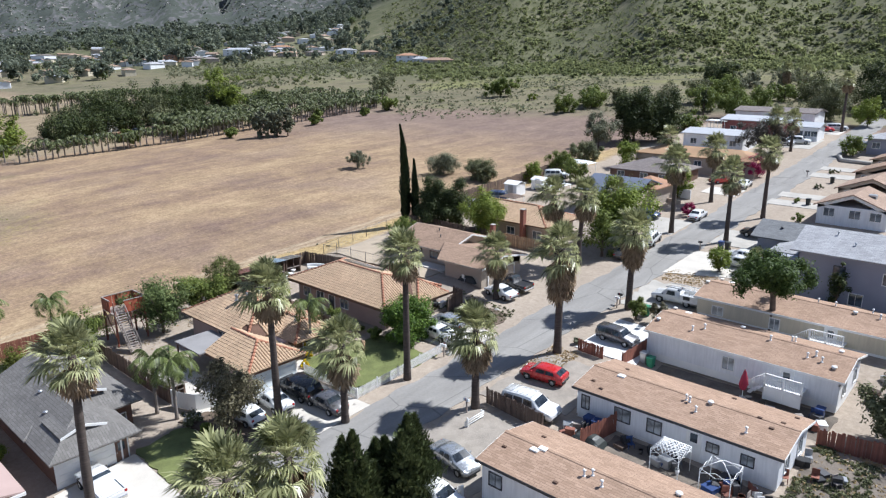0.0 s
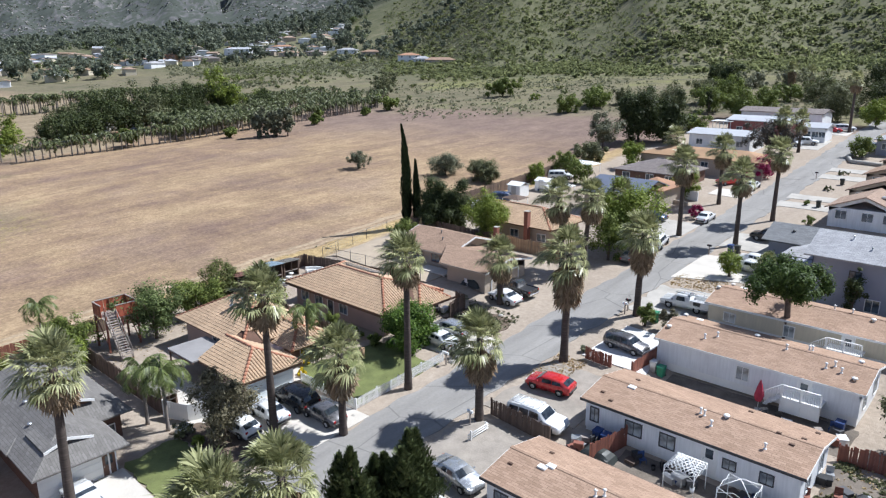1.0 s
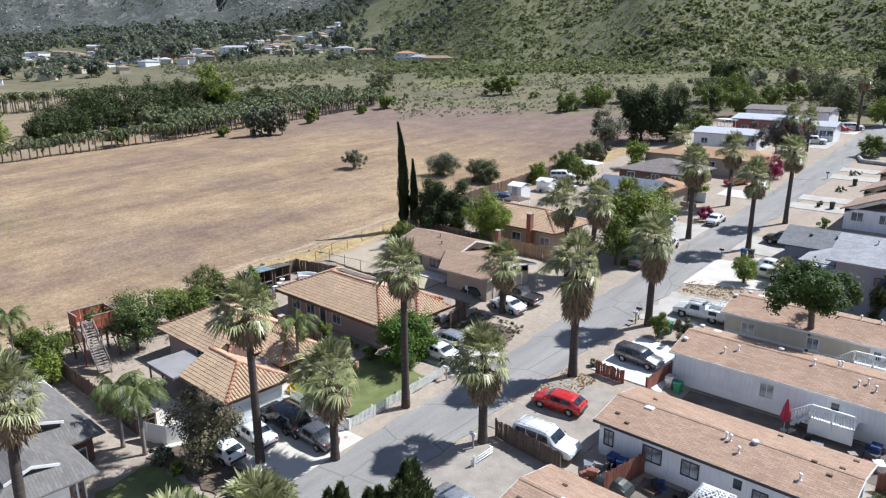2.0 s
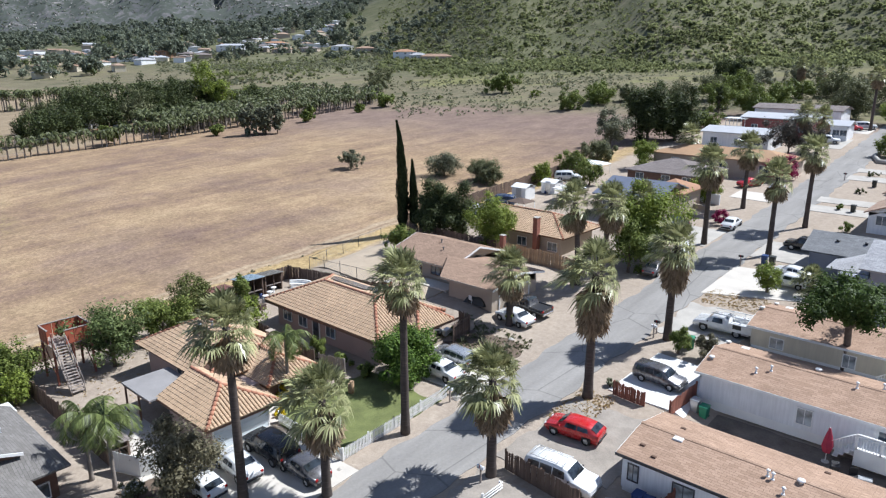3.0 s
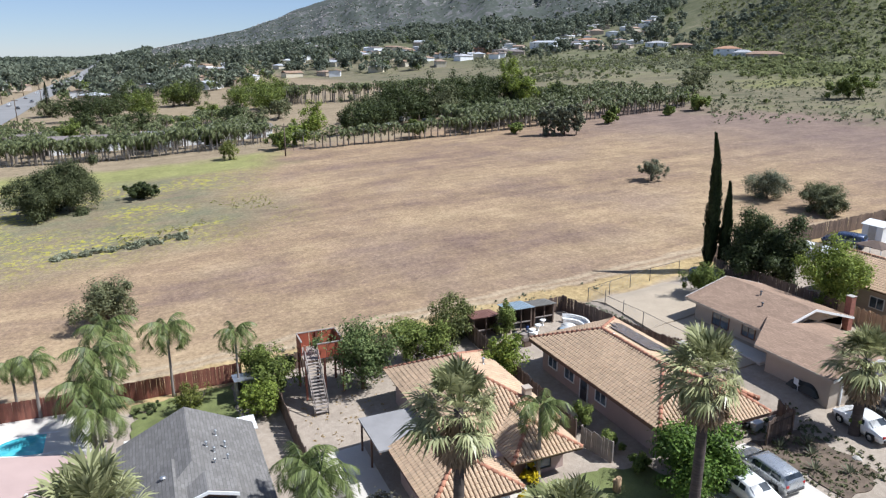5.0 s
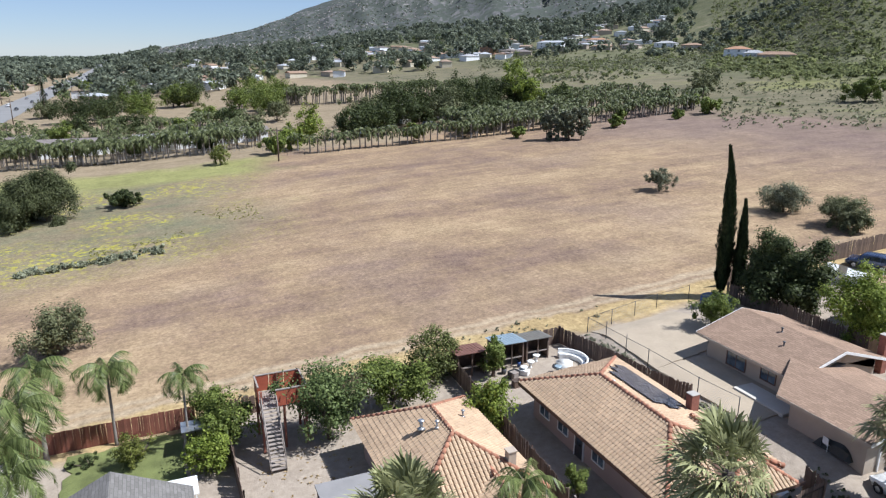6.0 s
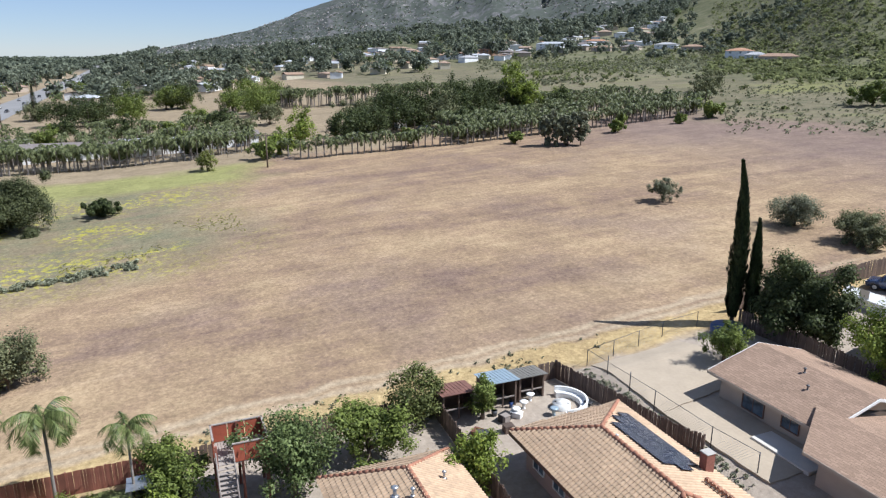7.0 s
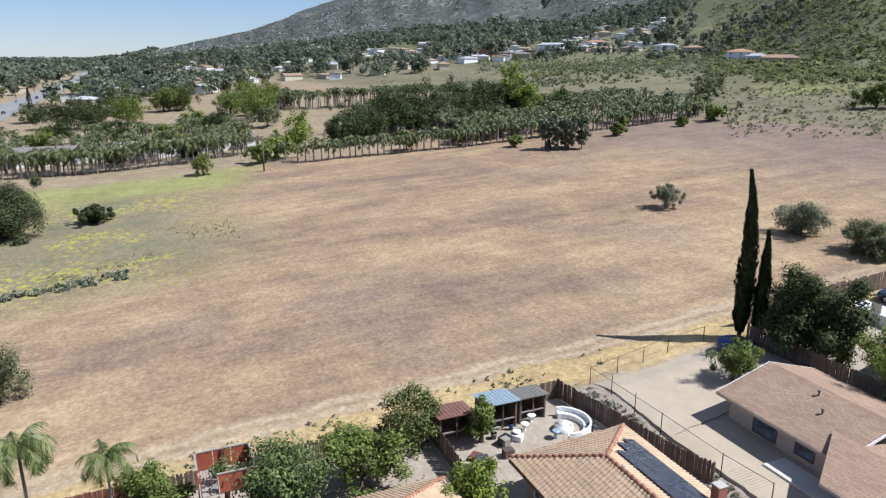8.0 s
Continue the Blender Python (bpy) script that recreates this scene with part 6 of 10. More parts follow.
vehicle("suv", -9.8, 127.5, 10, P_WHITE, "white SUV by the street")
vehicle("suv", -11.0, 132.0, 10, P_GREY, "dark SUV by the street")
vehicle("pickup", -12.2, 124.5, 0, P_SILVER, "silver pickup by the street", name="pickup_truck")
vehicle("sedan", -9.6, 146.0, 20, P_RED, "red saloon near the street's end")
vehicle("suv", -7.6, 148.5, 20, P_WHITE, "white SUV near the street's end")
vehicle("suv", 2.2, 126.0, 170, P_SILVER, "silver SUV behind a low wall")
vehicle("sedan", 5.0, 141.0, 170, P_WHITE, "white saloon far up the street")
vehicle("suv", -36.6, 53.5, 200, P_BLUE, "dark blue SUV in a back yard")
vehicle("suv", -36.8, 73.0, 30, P_WHITE, "white off-roader in a back yard")
vehicle("sedan", -5.2, 82.6, 92, P_WHITE, "white saloon beside a flowering bush")
vehicle("sedan", -9.8, 84.0, 60, P_RED, "red saloon beside a flowering bush")


def utility_truck():
    t = vehicle("pickup", 7.2, 29.2, 182, P_WHITE, "white utility truck with tool lockers and ladder rack", name="utility_truck", bed=P_WHITE)
    for sg in (-1, 1):
        part("tool_locker", boxes(((-3.1, sg * 0.82 - 0.22, 0.62), (-0.8, sg * 0.82 + 0.22, 1.45)), bevel=0.03), P_WHITE, t)
        # black plate on the closed face paints the dark inside of an open locker
        part("painted_opening", boxes(((-2.0, sg * 1.045 - 0.01, 0.95), (-1.2, sg * 1.045 + 0.01, 1.38))), BLACK, t)
        part("rack_rail", rod((-3.0, sg * 0.7, 2.0), (1.0, sg * 0.7, 2.0), 0.04, 6), WHITE, t)
        for sx in (-3.0, -1.8, -0.7):
            part("rack_post", rod((sx, sg * 0.7, 1.4), (sx, sg * 0.7, 2.0), 0.035, 6), WHITE, t)
    for k in range(9):
        part("ladder_rung", rod((-2.9 + k * 0.42, 0.3, 2.06), (-2.9 + k * 0.42, 0.66, 2.06), 0.02, 5), WOOD_RED, t)
    for yy in (0.3, 0.66):
        part("ladder_rail", rod((-3.1, yy, 2.06), (0.9, yy, 2.06), 0.03, 5), WHITE, t)


utility_truck()

# ---- paving, lawns, yards ----
LAWN = plain("lawn", (0.14, 0.16, 0.052), 0.95, var=0.34, scale=0.6, fine=14, bump=0.9, dist=0.05)
SAND = plain("pale_sand", (0.385, 0.315, 0.232), 0.95, var=0.09, scale=0.4, fine=4, bump=0.4, dist=0.03)
GRAVEL = plain("gravel", (0.30, 0.265, 0.225), 0.95, var=0.18, scale=0.9, fine=9, bump=0.6, dist=0.04)
MULCH = plain("bark_mulch", (0.13, 0.095, 0.068), 0.95, var=0.35, scale=1.2, fine=10, bump=0.7, dist=0.04)
slab("driveway", [(-12.6, -12.4), (-3.3, -12.0), (-3.3, -4.9), (-12.6, -5.4)], CONCRETE, 0.07, "pale concrete driveway")
slab("driveway", [(-11.8, -26.4), (-4.2, -26.2), (-4.2, -20.7), (-12.3, -20.5)], CONCRETE, 0.06, "pale concrete driveway")
slab("driveway", [(-11.6, 6.6), (-3.3, 6.6), (-3.3, 11.9), (-11.6, 11.9)], CONCRETE, 0.06, "concrete driveway")
slab("driveway", [(-24.0, -14.6), (-12.8, -14.6), (-12.8, -10.9), (-24.0, -10.9)], CONCRETE, 0.055, "concrete yard beside a carport")
slab("lawn", [(-14.6, -4.9), (-5.2, -4.6), (-5.2, 4.6), (-13.0, 4.9)], LAWN, 0.09, "green lawn partly in shade", "lawn", cells=16, rough=0.7)
slab("lawn", [(-12.4, -20.3), (-5.2, -20.5), (-5.2, -15.6), (-12.8, -16.2)], LAWN, 0.09, "green front lawn", "lawn", cells=16, rough=0.7)
slab("lawn", [(-38.3, -25.8), (-30.4, -25.8), (-30.2, -18.2), (-38.0, -18.2)], LAWN, 0.09, "green back lawn", "lawn", cells=16, rough=0.7)
slab("mulch_bed", [(-13.6, -16.0), (-6.0, -15.2), (-6.0, -12.6), (-13.0, -13.2)], MULCH, 0.10, "reddish bark mulch bed", "flower bed", cells=16, rough=0.7)
slab("mulch_bed", [(-11.4, 12.3), (-4.6, 12.6), (-5.0, 16.4), (-11.0, 16.2)], MULCH, 0.07, "bare garden bed with agaves", "flower bed", cells=16, rough=0.7)
slab("yard", [(-37.4, 17.8), (-27.8, 17.2), (-28.6, 26.2), (-37.6, 27.2)], SAND, 0.10, "bare pale sand yard", "yard", cells=16, rough=0.15)
slab("yard", [(-27.8, 17.2), (-18.4, 17.4), (-18.4, 22.25), (-27.8, 22.25)], SAND, 0.104, "bare pale sand yard", "yard", cells=16, rough=0.15)
slab("gravel_lot", [(2.6, 1.9), (10.4, 3.4), (10.2, 11.6), (3.0, 11.4)], GRAVEL, 0.05, "gravel parking strip", "yard", cells=16, rough=0.7)
slab("gravel_lot", [(2.6, -12.0), (10.4, -12.2), (10.4, 0.2), (2.9, 0.4)], GRAVEL, 0.04, "gravel parking strip", "yard", cells=16, rough=0.7)
slab("gravel_lot", [(2.4, 25.4), (9.4, 26.4), (9.2, 34.4), (2.2, 33.6)], CONC_OLD, 0.05, "worn paved parking strip", "yard", cells=16, rough=0.7)
SOIL_AND_SHADE = plain("soil_and_painted_shade", (0.15, 0.125, 0.10), 0.95, var=0.35, scale=0.7, fine=8, bump=0.6, dist=0.04)
# the two slabs between homes paint the alleys' shade as dark ground
slab("side_yard", [(14.4, -2.2), (31.0, -2.0), (31.0, 3.4), (14.4, 3.5)], SOIL_AND_SHADE, 0.05, "ground between two white homes, alley shade put into its dark colour", "yard", cells=16, rough=0.25)
slab("side_yard", [(11.6, 10.6), (26.0, 10.8), (26.0, 16.6), (11.6, 16.6)], SOIL_AND_SHADE, 0.05, "ground between two white homes, alley shade put into its dark colour", "yard", cells=16, rough=0.2)
slab("side_yard", [(26.2, 3.6), (31.4, 3.6), (31.6, 12.0), (26.0, 11.2)], SOIL_AND_SHADE, 0.055, "dark weedy soil of a back yard", "yard", cells=16, rough=0.35)
PAD = plain("new_concrete", (0.66, 0.65, 0.62), 0.85, var=0.05, scale=0.5, fine=12)
slab("driveway", [(4.3, 14.0), (10.4, 14.0), (9.3, 21.6), (4.6, 21.9)], PAD, 0.09, "bright new concrete parking pad")
slab("driveway", [(2.0, 36.8), (11.5, 40.2), (11.5, 47.4), (2.0, 46.4)], CONCRETE, 0.06, "pale concrete driveway")
slab("driveway", [(2.0, 50.5), (8.6, 50.5), (8.6, 57.5), (2.0, 57.5)], CONC_OLD, 0.06, "pale concrete driveway")
for y0, w in ((74.0, 3.4), (79.5, 3.2), (96.0, 3.6), (102.5, 3.2)):
    slab("driveway", [(1.2, y0), (10.4, y0), (10.4, y0 + w), (1.0, y0 + w)], CONC_OLD, 0.06, "pale concrete driveway")
slab("driveway", [(-12.0, 51.5), (-3.6, 51.0), (-3.6, 58.5), (-12.0, 58.5)], CONC_OLD, 0.05, "concrete forecourt")
slab("driveway", [(-10.0, 76.0), (-4.0, 75.5), (-4.2, 80.5), (-10.0, 80.5)], CONCRETE, 0.05, "concrete driveway")
slab("driveway", [(-16.0, 122.0), (-6.0, 122.0), (-6.4, 134.0), (-16.0, 134.0)], CONC_OLD, 0.05, "concrete parking apron")
slab("driveway", [(-14.0, 142.5), (-5.5, 142.0), (-5.5, 150.0), (-14.0, 150.0)], CONCRETE, 0.05, "concrete parking apron")
slab("patio", [(-41.0, -36.0), (-28.6, -36.0), (-28.6, -28.6), (-40.4, -28.6)], CONCRETE, 0.06, "pale pool patio", "patio")
slab("side_path", [(-16.4, -5.6), (-12.6, -5.2), (-12.4, -4.4), (-15.2, -2.6)], CONCRETE, 0.12, "concrete garden path", "path")


def pool():
    x, y = -35.6, -32.4
    z = gz(x, y)
    t = thing("swimming_pool", "small kidney-shaped pool of turquoise water", "pool", Matrix.Translation((x, y, z)))
    n = 28
    bm = bmesh.new()
    rim = []
    for k, q in ((1.0, 0.09), (1.14, 0.11), (1.15, -0.1)):
        rim.append([bm.verts.new((k * 1.5 * math.cos(a) * (1 + 0.15 * math.sin(a * 2)), k * 3.0 * math.sin(a), q)) for a in [2 * math.pi * i / n for i in range(n)]])
    for p, q in zip(rim, rim[1:]):
        for i in range(n):
            bm.faces.new((p[i], p[(i + 1) % n], q[(i + 1) % n], q[i]))
    part("coping", bm, PAD, t)
    bm = bmesh.new()
    bm.faces.new([bm.verts.new((1.5 * math.cos(a) * (1 + 0.15 * math.sin(a * 2)), 3.0 * math.sin(a), 0.075)) for a in [2 * math.pi * i / n for i in range(n)]])
    m, nt, b = nodes_of("pool_water")
    co = nt.nodes.new("ShaderNodeTexCoord").outputs["Object"]
    nt.links.new(ramp(nt, noise_of(nt, co, 1.5, 3), [(0.3, (0.05, 0.36, 0.42)), (0.7, (0.12, 0.50, 0.54))]), b.inputs["Base Color"])
    b.inputs["Roughness"].default_value = 0.05
    bumped(nt, b, noise_of(nt, co, 4, 2), 0.15, 0.02)
    part("water", bm, m, t)


pool()

fence([(-40.6, -38.0), (-39.4, -26.9), (-38.5, -17.2)], 1.7, WOOD_RED, "red-brown board fence along the field", seed=2, ragged=0.02)
fence([(-38.4, -15.0), (-38.0, -4.0)], 1.5, WOOD_OLD, "weathered board fence along the field", seed=3)
fence([(-36.4, -15.2), (-26.0, -15.2), (-17.0, -15.2)], 1.7, WOOD_OLD, "weathered grey-brown fence between two yards", seed=4)
fence([(-38.0, -4.0), (-37.6, 3.4)], 1.3, WOOD_OLD, "sagging weathered fence along the field", seed=5, ragged=0.12)
fence([(-37.6, 3.2), (-30.0, 2.9), (-22.0, 2.5), (-17.2, 2.2)], 1.7, WOOD_OLD, "dark weathered fence between two houses", seed=6)
fence([(-37.4, 9.8), (-37.3, 14.2), (-29.0, 15.6), (-23.0, 16.4)], 1.6, WOOD_OLD, "dark leaning board fence round a yard", seed=7, ragged=0.05)
fence([(-16.6, 2.3), (-14.0, 2.9)], 1.5, WOOD_GREY, "bleached grey board gate", seed=8)
fence([(-22.0, 33.6), (-16.0, 33.4), (-10.6, 33.6)], 1.8, WOOD_TAN, "tan board fence behind a dirt yard", seed=9)
fence([(-37.6, 34.0), (-22.0, 33.7)], 1.8, WOOD_OLD, "dark board fence under trees", seed=19)
fence([(-40.6, 36.0), (-40.3, 60.0), (-40.4, 84.0)], 1.9, WOOD_OLD, "dark brown board fence along the field", pitch=0.3, w=0.29, seed=10)
fence([(4.9, 13.6), (7.5, 13.4)], 1.15, WOOD_RED, "red-brown board fence at a parking pad", seed=11)
fence([(9.6, 13.4), (9.9, 17.2)], 1.2, WOOD_RED, "short red-brown board fence", seed=12)
fence([(4.0, 1.2), (9.8, 0.6)], 1.4, WOOD_OLD, "brown board fence between parking strips", seed=13)
fence([(13.4, 0.4), (14.2, 3.9)], 1.6, WOOD_RED, "red-brown fence across a side yard", seed=14)
fence([(25.9, 11.4), (33.0, 12.6)], 1.6, WOOD_RED, "red-brown board fence in a back yard", seed=15)
fence([(-12.4, 15.6), (-11.0, 15.4), (-10.8, 12.9)], 1.8, WOOD_OLD, "brown lattice-topped yard fence", seed=16)
fence([(-5.0, -4.9), (-5.0, 0.0), (-5.0, 5.6)], 0.95, WHITE, "white picket fence along the street", pitch=0.13, w=0.075, name="picket_fence", board="picket", dog=True, ragged=0.02, seed=17, post=2.0)
fence([(-12.4, -4.8), (-8.6, -4.8), (-5.0, -4.9)], 0.95, WHITE, "white picket fence beside a driveway", pitch=0.13, w=0.075, name="picket_fence", board="picket", dog=True, ragged=0.02, seed=18, post=2.0)
fence([(-16.6, -15.3), (-14.2, -14.4), (-13.2, -12.0)], 1.5, WHITE, "white board gate and fence panels", pitch=0.15, w=0.148, name="gate_fence", seed=20, ragged=0.01)
fence([(10.2, -9.0), (9.2, -11.8)], 1.0, WHITE, "white paling fence beside a van", pitch=0.13, w=0.08, seed=21, ragged=0.02)
wire_fence([(-39.6, 31.0), (-39.4, 26.8), (-37.8, 17.6), (-28.5, 17.0), (-23.0, 17.1), (-19.5, 17.5)], 1.5, "chain-link fence round a sand yard")

# sloping white board leaning at the road edge
t = thing("loose_railing", "white timber railing lying on the verge", "railing", Matrix.Translation((5.1, -1.6, gz(5.1, -1.6))))
for dy in (-0.08, 0.12, 0.3):
    part("rail", rod((0.0 - 0.1, -1.1, 0.12 + dy), (0.1, 1.0, 0.35 + dy), 0.045, 4), WHITE, t)
for yy in (-0.9, 0.8):
    part("post", boxes(((-0.06, yy, -0.2), (0.06, yy + 0.1, 0.75))), WHITE, t)


def mailbox(x, y, label, mat, face=180):
    t = thing("mailbox", label, "mailbox", Matrix.Translation((x, y, gz(x, y))) @ Matrix.Rotation(radians(face), 4, "Z"))
    part("post", boxes(((-0.05, -0.05, -0.3), (0.05, 0.05, 1.05))), WOOD_GREY, t)
    bm = bmesh.new()
    n = 8
    pr = [(0.11, 0), (0.11, 0.13)] + [(0.11 * math.cos(a), 0.13 + 0.09 * math.sin(a)) for a in [math.pi * i / n for i in range(1, n)]] + [(-0.11, 0.13), (-0.11, 0)]
    a = [bm.verts.new((-0.26, p, 1.05 + q)) for p, q in pr]
    b = [bm.verts.new((0.26, p, 1.05 + q)) for p, q in pr]
    bm.faces.new(a)
    bm.faces.new(b[::-1])
    for i in range(len(pr)):
        bm.faces.new((a[i], b[i], b[(i + 1) % len(pr)], a[(i + 1) % len(pr)]))
    bmesh.ops.recalc_face_normals(bm, faces=bm.faces[:])
    bx = part("box", bm, mat, t)
    part("flag", boxes(((0.0, 0.12, 1.12), (0.03, 0.14, 1.34))), LAMP_RED, bx)


mailbox(3.7, -0.9, "pale mailbox on a wooden post", WHITE)
mailbox(2.9, 24.4, "white mailbox on a post at the kerb", WHITE)
mailbox(2.7, 25.4, "dark mailbox on a post at the kerb", BLACK)
mailbox(2.3, 46.8, "dark mailbox at the road edge", BLACK)
mailbox(-4.3, 5.2, "white mailbox beside a bush", WHITE, 0)
mailbox(1.2, 95.0, "dark mailbox at the road edge", BLACK)


# ---- raised deck with stair ----
def deck():
    x0, x1, y0, y1 = -35.0, -32.2, -13.0, -9.8
    zf, zt = 2.55, 3.85
    g = gz(-33.6, -11.4)
    t = thing("lookout_deck", "raised timber lookout deck with red-brown panels and stair", "deck")
    for x in (x0 + 0.08, x1 - 0.08):
        for y in (y0 + 0.08, (y0 + y1) / 2, y1 - 0.08):
            part("post", boxes(((x - 0.08, y - 0.08, g - 0.5), (x + 0.08, y + 0.08, zt))), WOOD_RED, t)
    for i in range(18):
        y = y0 + (y1 - y0) * i / 18
        part("plank", boxes(((x0, y, zf - 0.05), (x1, y + 0.16, zf))), WOOD_GREY, t)
    for n, (a, b) in {"back": ((x0, y0), (x0, y1)), "side": ((x0, y1), (x1, y1)), "front": ((x1, y0 + 1.1), (x1, y1)), "near": ((x0, y0), (x1 - 0.9, y0))}.items():
        k = 3
        for i in range(k):
            p = Vector((*a, 0)).lerp(Vector((*b, 0)), i / k)
            q = Vector((*a, 0)).lerp(Vector((*b, 0)), (i + 0.94) / k)
            dx, dy = (0.03, 0) if abs(p.x - q.x) < 0.01 else (0, 0.03)
            part("panel", boxes(((min(p.x, q.x) - dx, min(p.y, q.y) - dy, zf + 0.05), (max(p.x, q.x) + dx, max(p.y, q.y) + dy, zt - 0.06))), DECK_RED, t)
        part("top_rail", boxes(((min(a[0], b[0]) - 0.06, min(a[1], b[1]) - 0.06, zt - 0.05), (max(a[0], b[0]) + 0.06, max(a[1], b[1]) + 0.06, zt + 0.02))), WOOD_GREY, t)
    # stair down towards the house
    n = 15
    sx, ex = x1, -29.4
    for i in range(n):
        x = sx + (ex - sx) * (i + 0.5) / n
        z = zf + (g - zf) * (i + 1) / (n + 1)
        part("step", boxes(((x - 0.13, y0 + 0.08, z - 0.04), (x + 0.13, y0 + 1.05, z))), WOOD_GREY, t)
    for y in (y0 + 0.05, y0 + 1.08):
        a, b = Vector((sx, y, zf - 0.05)), Vector((ex, y, g))
        part("stringer", prism(bmesh.new(), [(a.x, y - 0.03, a.z + 0.1), (b.x, y - 0.03, b.z + 0.1), (b.x, y + 0.03, b.z + 0.1), (a.x, y + 0.03, a.z + 0.1)], 0.28), WOOD_GREY, t)
        part("handrail", rod(a + Vector((0, 0, 0.95)), b + Vector((0, 0, 0.95)), 0.045, 5), WOOD_GREY, t)
        for k in range(5):
            p = a.lerp(b, k / 4)
            part("baluster", rod(p, p + Vector((0, 0, 0.95)), 0.035, 4), WOOD_GREY, t)
    for y in (y0 + 0.1, y1 - 0.1):
        part("brace", rod((x1 - 0.1, y, g + 0.4), (x0 + 0.3, y, zf - 0.15), 0.05, 5), WOOD_RED, t)


DECK_RED = plain("red_brown_panel", (0.33, 0.085, 0.045), 0.7, var=0.15, scale=1.2, fine=8, rand=0.2)
deck()


# ---- back-yard sheds, fire ring, loose things ----
def lean_shed(x, y, w, d, h, roof, label, open_front=True, wall=None, fall=0.25):
    g = gz(x, y)
    t = thing("shed", label, "shed", Matrix.Translation((x, y, g)), "back-yard sheds")
    wall = wall or WOOD_OLD
    part("back_wall", boxes(((-w / 2, -d / 2, -0.3), (-w / 2 + 0.05, d / 2, h - fall))), wall, t)
    for yy in (-d / 2, d / 2 - 0.05):
        part("side_wall", boxes(((-w / 2 + 0.05, yy, -0.3), (w / 2, yy + 0.05, h - fall))), wall, t)
    for yy in (-d / 2 + 0.06, 0, d / 2 - 0.14):
        part("post", boxes(((w / 2 - 0.1, yy, -0.3), (w / 2, yy + 0.09, h - 0.04))), wall, t)
    part("roof", prism(bmesh.new(), [(-w / 2 - 0.2, -d / 2 - 0.15, h - fall), (w / 2 + 0.25, -d / 2 - 0.15, h + 0.02), (w / 2 + 0.25, d / 2 + 0.15, h + 0.02), (-w / 2 - 0.2, d / 2 + 0.15, h - fall)], 0.05), roof, t)
    for k in range(int(d / 0.3)):
        yy = -d / 2 + 0.15 + k * 0.3
        part("roof_rib", prism(bmesh.new(), [(-w / 2 - 0.2, yy, h - fall + 0.025), (w / 2 + 0.25, yy, h + 0.045), (w / 2 + 0.25, yy + 0.05, h + 0.045), (-w / 2 - 0.2, yy + 0.05, h - fall + 0.025)], 0.03), roof, t)
    part("cross_bar", boxes(((w / 2 - 0.08, -d / 2 + 0.1, 0.8), (w / 2 - 0.02, d / 2 - 0.1, 0.9))), WOOD_GREY, t)
    return t


TIN_BLUE = plain("blue_grey_tin", (0.32, 0.40, 0.45), 0.45, 0.3, var=0.1)
TIN_RUST = plain("rusty_roofing", (0.17, 0.08, 0.06), 0.8, var=0.2)
lean_shed(-36.4, 4.6, 2.0, 2.6, 2.2, TIN_RUST, "old plank shed with rusty roof")
lean_shed(-36.3, 8.2, 2.2, 2.4, 2.3, TIN_BLUE, "open plank shed with blue-grey tin roof")
lean_shed(-36.2, 10.8, 1.8, 2.2, 2.1, plain("mesh_roof", (0.16, 0.15, 0.13), 0.8), "wire animal pen against the fence")
lean_shed(-35.2, -17.0, 1.6, 2.2, 2.0, METAL, "small grey metal shed", wall=METAL)
lean_shed(-18.2, -14.4, 1.8, 1.5, 1.4, WOOD_GREY, "low grey plank shed by the fence")


def fire_ring():
    x, y = -33.2, 12.2
    t = thing("curved_bench", "curved white masonry bench round a fire pit", "bench", Matrix.Translation((x, y, gz(x, y))))
    bm = bmesh.new()
    n = 14
    for r0, r1, z0, z1 in ((1.45, 2.0, -0.2, 0.45), (1.85, 2.0, 0.45, 0.8)):
        prev = None
        for i in range(n + 1):
            a = radians(-20 + 185 * i / n)
            ring = [bm.verts.new((r * math.cos(a), r * math.sin(a), z)) for r, z in ((r0, z0), (r0, z1), (r1, z1), (r1, z0))]
            if prev:
                for k in range(4):
                    bm.faces.new((prev[k], prev[(k + 1) % 4], ring[(k + 1) % 4], ring[k]))
            else:
                bm.faces.new(ring)
            prev = ring
        bm.faces.new(prev[::-1])
    bmesh.ops.recalc_face_normals(bm, faces=bm.faces[:])
    part("seat", bm, WHITE, t)
    p = thing("fire_pit", "round stone fire pit with pale rim", "fire pit", Matrix.Translation((x, y, gz(x, y))))
    part("ring", tube(bmesh.new(), [(0, 0, -0.1), (0, 0, 0.4), (0, 0, 0.42), (0, 0, 0.2)], [0.72, 0.7, 0.45, 0.42], 16, False), PAD, p)
    part("ash", tube(bmesh.new(), [(0, 0, 0.1), (0, 0, 0.2)], [0.42, 0.42], 12), BLACK, p)
    for i, (dx, dy, c) in enumerate(((-1.2, -2.6, WHITE), (-2.0, -1.6, WHITE), (0.7, -1.1, TIN_BLUE), (-0.6, -3.6, WHITE), (1.2, 1.6, BLACK))):
        q = thing("garden_urn", "small weathered garden urn", "planter", Matrix.Translation((x + dx, y + dy, gz(x + dx, y + dy))), "garden urns")
        part("bowl", tube(bmesh.new(), [(0, 0, -0.1), (0, 0, 0.1), (0, 0, 0.35), (0, 0, 0.6), (0, 0, 0.62)], [0.22, 0.12, 0.14, 0.36, 0.2], 12), c, q)


fire_ring()


